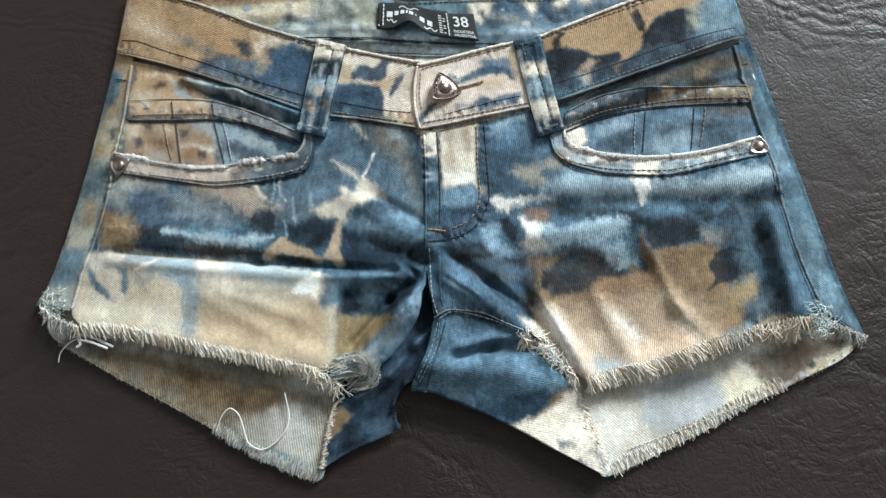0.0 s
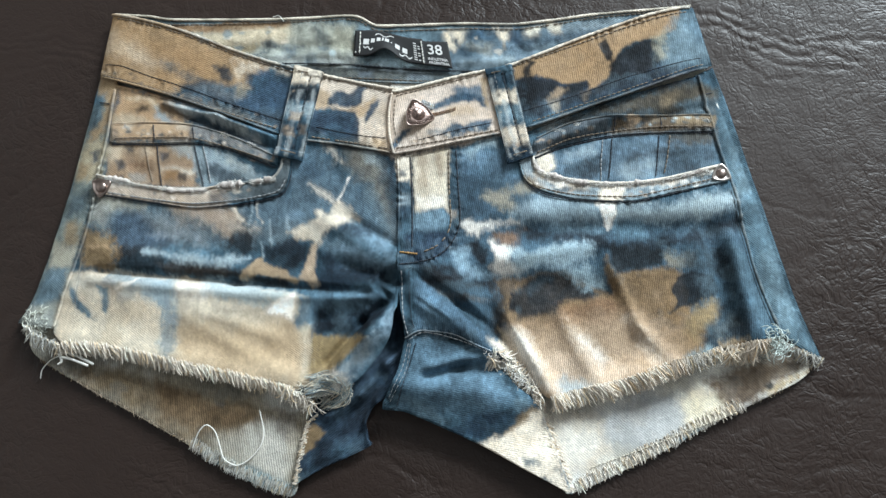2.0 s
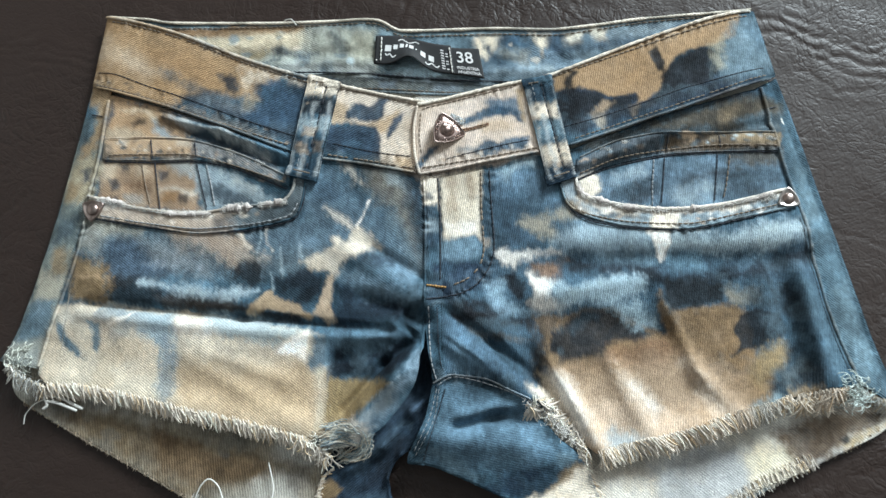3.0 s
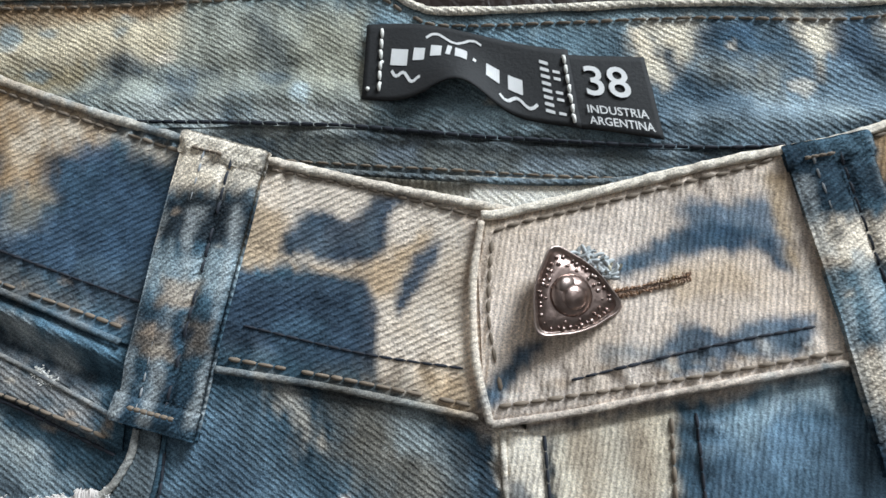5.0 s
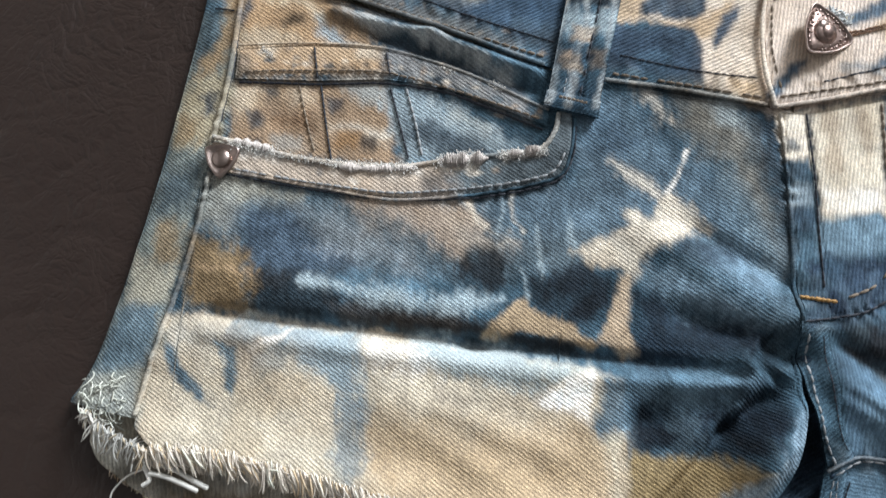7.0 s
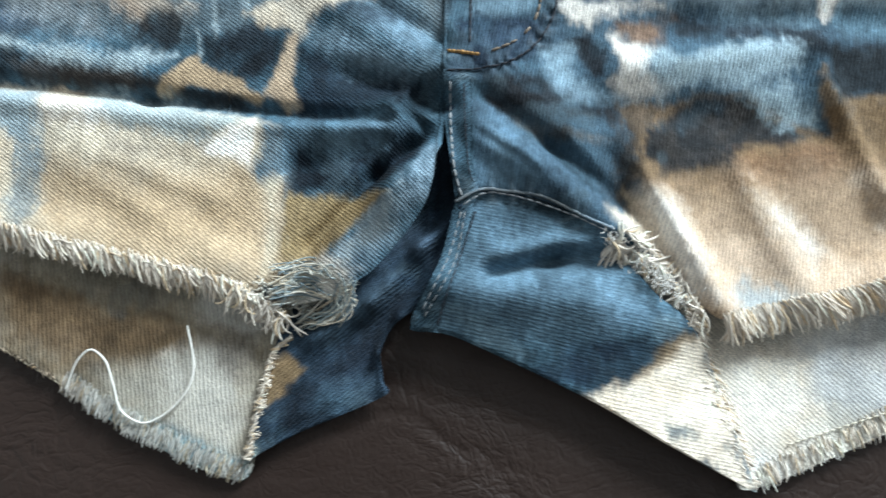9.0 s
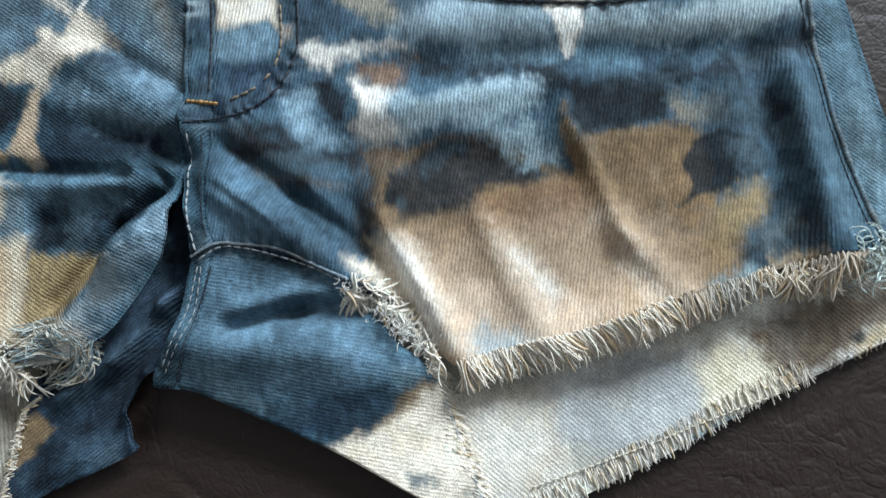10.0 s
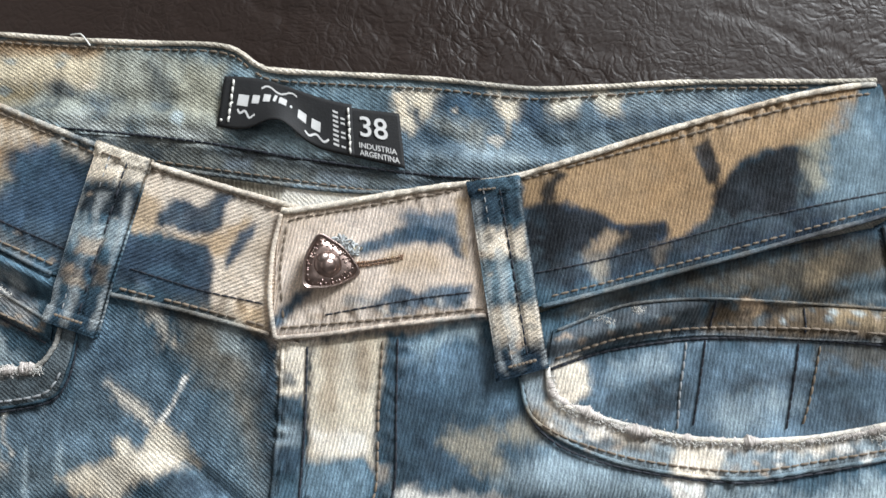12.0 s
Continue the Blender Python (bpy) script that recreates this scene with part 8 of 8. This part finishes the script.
def yarn_wad(count):
    """Torn yarns wrapped over the end of the rolled leg and hanging below it in loops."""
    paths, cols, radii = [], [], []
    for k in range(count):
        f = k / count
        a = (-40 + 8 * random.random(), -121 - 10 * f + random.uniform(-1.5, 1.5))
        b = (-28 + random.uniform(-6, 6), -119 - 9 * f + random.uniform(-1.5, 1.5))
        c = (-17 + random.uniform(-3, 3), -122.5 - 8 * f + random.uniform(-1.5, 1.5))
        d = (-18 + random.uniform(-6, 3), -130.5 - 4 * f + random.uniform(-2, 2))
        e = (-27 + random.uniform(-6, 6), -135 - 3 * f + random.uniform(-2, 2))
        line = random.choice(((a, b, c), (a, b, c), (a, b), (b, c), (c, d, e), (a, b, c, d)))
        q = curve(line, 20) + 0.55 * np.sin(np.linspace(0, random.uniform(6, 16), 20) + k)[:, None] * np.array((0.5, 1.0))
        g = front(q[:, 0], q[:, 1])
        fall = np.linspace(0, 1, 20) ** 2
        z = np.maximum((g + 1.2 + random.uniform(-0.4, 1.2)) * (1 - 0.55 * fall) + 0.5 * np.sin(np.linspace(0, 6, 20) + k), 2.0)
        paths.append(np.c_[q, z])
        cols.append(np.array(random.choice(((0.66, 0.63, 0.55), (0.52, 0.53, 0.48), (0.30, 0.37, 0.39), (0.20, 0.26, 0.29), (0.58, 0.50, 0.38)))) * random.uniform(0.75, 1.1))
        radii.append(random.uniform(0.12, 0.24))
    return yarns(paths, cols, radii, "wad of torn pale yarns on the rolled leg")


random.seed(11)
HEM_R = [(-174.0, -109.0), (-157.0, -109.0), (-136.0, -111.5), (-110.0, -116.0), (-65.0, -123.5), (-46.0, -127.0)]
frayed(HEM_R, 460, 8.0, (0.30, -1), 0.0, drop=2.6, spread=0.10, curl=0.6, radius=0.21, pale=0.80, inset=1.8, segments=8, even=0.8, label="frayed cream yarns of the front hem")
frayed(HEM_R, 320, 8.4, (0.42, -1), 0.3, drop=2.4, spread=0.14, curl=0.9, radius=0.23, pale=0.90, inset=2.4, segments=9, even=0.7)
frayed(HEM_R, 90, 6.5, (1.0, -0.9), 0.5, spread=0.5, drop=2.0, curl=2.2, radius=0.18, pale=0.85, inset=2.2, segments=10)
HEM_L = [(88.0, -126.5), (106.0, -121.5), (125.0, -116.5), (134.0, -113.0), (147.0, -107.5), (161.0, -103.5), (174.0, -98.0)]
frayed(HEM_L[:2], 130, 9.0, (0.42, -1), 0.0, drop=2.8, spread=0.16, curl=0.6, radius=0.21, pale=0.8, inset=1.8, ground=CREAM, segments=8, even=0.8, label="frayed cream yarns of the front hem")
frayed(HEM_L[1:5], 330, 9.0, (0.78, -0.8), 0.0, drop=2.6, spread=0.09, curl=-0.5, radius=0.20, pale=0.74, inset=1.6, ground=CREAM, segments=8, even=0.88)
frayed(HEM_L[1:5], 220, 9.2, (0.86, -0.72), 0.3, spread=0.12, drop=2.2, curl=0.5, radius=0.22, pale=0.86, inset=2.4, ground=CREAM, segments=9, even=0.8)
frayed([(148.0, -107.0), (156.0, -104.8), (163.0, -102.6)], 190, 8.6, (0.45, -0.9), 0.2, spread=0.18, drop=2.4, curl=0.7, radius=0.22, pale=0.45, inset=2.2, segments=9, even=0.75)
frayed([(162.0, -103.0), (168.0, -100.5), (174.0, -98.0)], 80, 8.0, (0.25, -1), 0.2, spread=0.3, drop=2.6, curl=0.9, radius=0.22, pale=0.7, inset=2.0, ground=CREAM, segments=9, even=0.6)
frayed([(177.0, -100.0), (185.0, -98.0), (189.0, -97.0)], 80, 9.5, (0.05, -1), 0.3, spread=0.35, drop=2.6, curl=0.9, ground=TAN, pale=0.55, radius=0.26, segments=8)
frayed([(176.0, -98.0), (186.0, -95.0), (199.0, -92.5)], 60, 10, (0.0, -1), 0, spread=0.25, drop=3, curl=0.6, ground=TAN, pale=0.6, radius=0.30, segments=8)
yarn_curls([(193.0, -88.0), (203.0, -85.0), (208.0, -98.0), (198.0, -103.0)], 85, 2.8, 15.5, (0.50, 0.57, 0.56), "curled blue-white yarns at the side seam")
frayed([(202.0, -93.0), (208.0, -95.0), (219.0, -99.0), (226.0, -101.0)], 90, 7, (-0.2, -1), 0, spread=0.4, drop=3, ground=ICE, pale=0.5, radius=0.26)
yarn_curls([(-201.0, -90.0), (-204.0, -97.0), (-190.0, -104.0), (-182.0, -98.0), (-186.0, -88.0)], 130, 2.3, 7.0, (0.55, 0.57, 0.52), "curled pale yarns at the side seam")
frayed([(-199.0, -100.0), (-188.0, -106.0), (-175.0, -110.0)], 110, 8, (-0.1, -0.9), 0.0, spread=0.5, drop=2, ground=ICE, pale=0.5, radius=0.26)
fray_band(HEM_R, (0.14, -1), 7.0, lift=-0.8)
fray_band(HEM_L, (0.5, -1), 6.5, lift=-0.8)
fray_band([(76.0, -128.0), (85.0, -138.0), (89.0, -150.0), (98.0, -171.0)], (0.75, -0.5), 5.0, lift=-2.2)
# back hems
BACK_L = [(102.0, -171.0), (144.0, -149.0), (173.0, -132.0), (186.0, -126.0)]
stitches(shorts, [(109.0, -160.0), (134.0, -150.0), (157.0, -140.0), (183.0, -129.0)], THREAD_PALE, 1.3, stitch=1.6, gap=0.5, radius=0.24, height=back, name="hem_stitch")
frayed(BACK_L, 300, 4.8, (0.42, -0.9), 0.6, height=back, spread=0.05, drop=0.7, curl=0.3, radius=0.20, table=INNER, ground=ICE, pale=0.55, floor=0.3, inset=4.6, even=0.88, label="frayed pale yarns of the back hem")
frayed(BACK_L, 220, 5.2, (0.42, -0.9), 0.9, height=back, spread=0.08, drop=0.7, curl=0.4, radius=0.23, table=INNER, ground=CREAM, pale=0.68, floor=0.3, inset=4.8, even=0.85)
frayed([(186.0, -126.0), (202.0, -119.0), (222.0, -105.0)], 50, 2.5, (0.4, -0.9), 0.3, height=back, table=INNER, ground=TAN, pale=0.2, floor=0.3)
BACK_R = [(-101.0, -159.0), (-80.0, -169.0), (-61.0, -176.0), (-44.0, -181.0)]
frayed(BACK_R, 420, 5.0, (-0.30, -1), 0.6, height=back, spread=0.12, drop=0.8, curl=0.5, radius=0.20, table=INNER, ground=SKY, pale=0.5, floor=0.3, inset=4.4, even=0.85, label="frayed blue-white yarns of the back hem")
frayed([(-190.0, -118.0), (-159.0, -133.0), (-132.0, -145.0), (-101.0, -159.0)], 120, 2.2, (-0.4, -1), 0.2, height=back, table=INNER, ground=TAN, pale=0.2, floor=0.3)
# inner leg edges
frayed([(56.0, -107.0), (62.0, -109.0), (72.0, -114.0), (80.0, -123.0)], 170, 8.0, (0.3, -0.8), 0.8, spread=0.6, drop=2.5, curl=1.3, pale=0.97, radius=0.34, segments=8, label="white tuft of torn yarns on the inner leg")
frayed([(58.0, -103.0), (74.0, -112.0), (83.0, -126.0)], 60, 7, (0.7, -0.1), 1.2, spread=0.6, drop=1.5, curl=1.2, pale=0.95, radius=0.32)
frayed([(82.0, -124.0), (86.0, -137.0), (92.0, -152.0), (99.0, -171.0)], 430, 6.5, (0.8, -0.45), -2.0, spread=0.12, drop=2.2, curl=0.5, radius=0.19, ground=CREAM, pale=0.8, inset=5)
yarn_wad(190)
yarn_curls([(-49.0, -124.0), (-43.0, -122.0), (-38.0, -127.0), (-42.0, -133.0), (-48.0, -130.0)], 110, 1.6, 10.5, (0.72, 0.69, 0.62), "white knot of matted yarn at the end of the hem")
yarn_curls([(-38.0, -126.0), (-24.0, -124.0), (-19.0, -129.0), (-32.0, -134.0)], 110, 2.0, 8.0, (0.40, 0.42, 0.40), "matted curls of torn yarn on the rolled leg")
yarn_curls([(-40.0, -124.0), (-26.0, -121.0), (-17.0, -126.0), (-28.0, -135.0), (-42.0, -134.0), (-36.0, -128.0)], 60, 2.2, 8.0, (0.55, 0.53, 0.47), "matted curls of torn yarn on the rolled leg")
frayed([(-50.0, -127.0), (-40.0, -131.0), (-34.0, -135.0)], 90, 9, (0.0, -1), 0.5, spread=0.5, drop=2.5, curl=1.6, pale=0.85, radius=0.28, segments=9)
frayed([(-34.0, -141.0), (-39.0, -147.0), (-43.0, -176.0)], 330, 2.6, (-0.8, -0.35), -4.0, spread=0.25, drop=0.5, curl=0.5, radius=0.17, ground=CREAM, pale=0.55, inset=2.6)
# worn lint along pocket rims and bands


def lint(points, count, across, lift, radius=0.3, length=2.2, tone=0.9):
    """Matted fluff where the cloth is rubbed through: short curls lying every way."""
    verts, faces, cols = [], [], []
    fine = curve(points, 200)
    for k in range(count):
        x, y = fine[random.randrange(200)] + np.array([random.gauss(0, across), random.gauss(0, across)])
        z = float(front(np.array([x]), np.array([y]))[0]) + lift + random.uniform(-0.2, 0.3)
        a, n, bend = random.uniform(0, 6.28), random.uniform(0.5, 1.2) * length, random.gauss(0, 2.0)
        path = []
        for s in range(5):
            path.append((x, y, z + 0.25 * math.sin(s * 1.3 + k)))
            x += math.cos(a + bend * s / 4) * n / 4
            y += math.sin(a + bend * s / 4) * n / 4
        before = len(verts)
        tube(verts, faces, path, radius * random.uniform(0.6, 1.2), 4)
        cols += [np.array(PALE) * tone * random.uniform(0.8, 1.12)] * (len(verts) - before)
    return tagged(mesh_part("worn_lint", verts, faces, YARN, shorts, colours=np.array(cols)), kind="stuff")


def worn_edge(points, radius, lift):
    """A rubbed-through edge: lumpy white cotton fluff, thinning out at both ends."""
    n = 240
    fine = curve(points, n)
    f = np.linspace(0, 1, n)
    lump = value_noise(fine[:, 0], fine[:, 1], 4.0, 201) + 0.7 * value_noise(fine[:, 0], fine[:, 1], 1.6, 202)
    r = radius * np.clip(np.sin(np.pi * f) ** 0.5, 0.1, 1) * (0.7 + 0.55 * lump)
    r = np.maximum(r, 0.12)
    d = np.gradient(fine, axis=0)
    d /= np.hypot(*d.T)[:, None] + 1e-9
    z = front(fine[:, 0], fine[:, 1]) + lift
    sides, verts = 9, []
    for i in range(n):
        for j in range(sides):
            t = 2 * math.pi * j / sides
            q = r[i] * (1 + random.uniform(-0.3, 0.3))
            verts.append((fine[i, 0] - d[i, 1] * q * math.cos(t), fine[i, 1] + d[i, 0] * q * math.cos(t), z[i] + 0.8 * q * math.sin(t)))
    faces = [(i * sides + j, (i + 1) * sides + j, (i + 1) * sides + (j + 1) % sides, i * sides + (j + 1) % sides) for i in range(n - 1) for j in range(sides)]
    faces += [tuple(range(sides)), tuple((n - 1) * sides + j for j in reversed(range(sides)))]
    return mesh_part("worn_edge", verts, faces, WORN, shorts, smooth=True)


for line, radius in (
    ([(-163.0, -15.0), (-156.0, -16.0), (-147.0, -18.0)], 1.5), ([(-132.0, -21.0), (-121.0, -22.0), (-103.0, -21.0)], 1.4), ([(-99.0, -19.0), (-90.0, -18.0), (-82.0, -17.0)], 2.3), ([(-79.0, -16.0), (-72.0, -15.0), (-65.0, -13.0)], 1.8),
    ([(76.0, 2.0), (79.0, -5.0), (87.0, -8.0), (97.0, -11.0)], 1.5), ([(95.0, -11.0), (105.0, -12.0), (118.0, -12.0)], 1.7), ([(116.0, -12.0), (132.0, -11.0), (153.0, -8.0)], 1.5), ([(152.0, -8.0), (162.0, -5.0), (171.0, -2.0)], 1.3),
):
    worn_edge(line, radius, 1.4)
for line in ([(87.0, 18.0), (93.0, 17.0)], [(98.0, 21.0), (101.0, 21.0)], [(-99.0, 12.0), (-94.0, 10.0)], [(-83.0, 7.0), (-79.0, 5.0)], [(-156.0, 16.0), (-152.0, 13.0)], [(-83.0, 7.0), (-81.0, 5.0)], [(167.0, 27.0), (172.0, 25.0)]):
    lint(line, 170, 0.5, 0.35, length=0.35, radius=0.12, tone=0.8)
for line, count, across in (
    ([(-162.0, -16.0), (-148.0, -18.0)], 150, 1.0), ([(-131.0, -21.0), (-104.0, -21.0)], 170, 0.7), ([(-97.0, -19.0), (-85.0, -17.0)], 190, 1.3), ([(-79.0, -16.0), (-65.0, -14.0)], 120, 0.9), ([(-147.0, -19.0), (-130.0, -21.0)], 40, 0.5),
    ([(77.0, 0.0), (81.0, -7.0), (96.0, -11.0)], 130, 0.8), ([(96.0, -11.0), (117.0, -13.0)], 130, 1.0), ([(117.0, -13.0), (144.0, -10.0), (168.0, -3.0)], 170, 0.7), ([(164.0, -6.0), (170.0, -4.0)], 40, 1.0),
):
    lint(line, int(count * 3), across * 0.75, 1.7, radius=0.12, length=0.9, tone=0.75)
for line, count in (([(56.0, -107.0), (67.0, -111.0)], 120), ([(68.0, -114.0), (80.0, -121.0)], 140)):
    lint(line, count, 1.6, 0.9, length=2.6, radius=0.13, tone=0.7)

# ---- buttonhole ----
for a, side in (([(18.0, 24.8), (26.0, 26.8), (33.0, 28.8)], 1), ([(18.0, 24.0), (26.0, 26.0), (33.0, 28.2)], -1)):
    frayed(a, 190, 0.8, (0.5, side), 2.25, spread=0.25, drop=0.2, curl=0.5, table=[], ground=(0.40, 0.27, 0.19), pale=0.0, radius=0.13, inset=0.2, segments=4, name="buttonhole_thread")
frayed([(18.0, 24.2), (26.0, 26.4), (33.0, 28.4)], 40, 0.9, (1, 0.25), 2.2, spread=0.2, drop=0.0, curl=0.4, table=[], ground=(0.20, 0.12, 0.08), pale=0.0, radius=0.12, inset=0.5, segments=4, name="buttonhole_thread")
frayed([(14.0, 31.0), (17.0, 30.0), (19.0, 28.0)], 80, 3.2, (0.3, 0.4), 2.8, spread=1.3, drop=-0.8, curl=2.8, table=[], ground=(0.40, 0.45, 0.49), pale=0.2, radius=0.40, inset=0.5, segments=7, name="buttonhole_tuft")

# ---- loose threads ----


def loose(points, heights, radius):
    path = curve(points, 60)
    z = np.interp(np.linspace(0, 1, 60), np.linspace(0, 1, len(heights)), heights)
    verts, faces = [], []
    tube(verts, faces, np.c_[path, z], radius, 6)
    return mesh_part("loose_thread", verts, faces, THREAD_WHITE, shorts)


loose([(-99.0, -160.0), (-96.0, -152.0), (-92.0, -148.0), (-87.0, -151.0), (-84.0, -158.0), (-81.0, -165.0), (-74.0, -168.0), (-67.0, -164.0), (-62.0, -157.0), (-61.0, -150.0), (-64.0, -139.0)], [2.5, 4.5, 5.0, 4.0, 3.6, 3.4, 3.8, 4.2, 5.0], 0.32)
loose([(-177.0, -115.0), (-183.0, -118.0), (-188.0, -123.0), (-189.0, -128.0)], [5, 4, 2, 0.6], 0.3)
for a in ([(-176.0, -113.0), (-169.0, -114.0), (-162.0, -117.0), (-157.0, -119.0)], [(-175.0, -116.0), (-169.0, -117.0), (-160.0, -120.0)], [(-177.0, -114.0), (-175.0, -118.0), (-177.0, -120.0)]):
    loose(a, [7, 6.5, 6], 0.75)
loose([(-77.0, 86.0), (-73.0, 86.0), (-70.0, 83.0)], [4, 5.5, 4.5], 0.25)
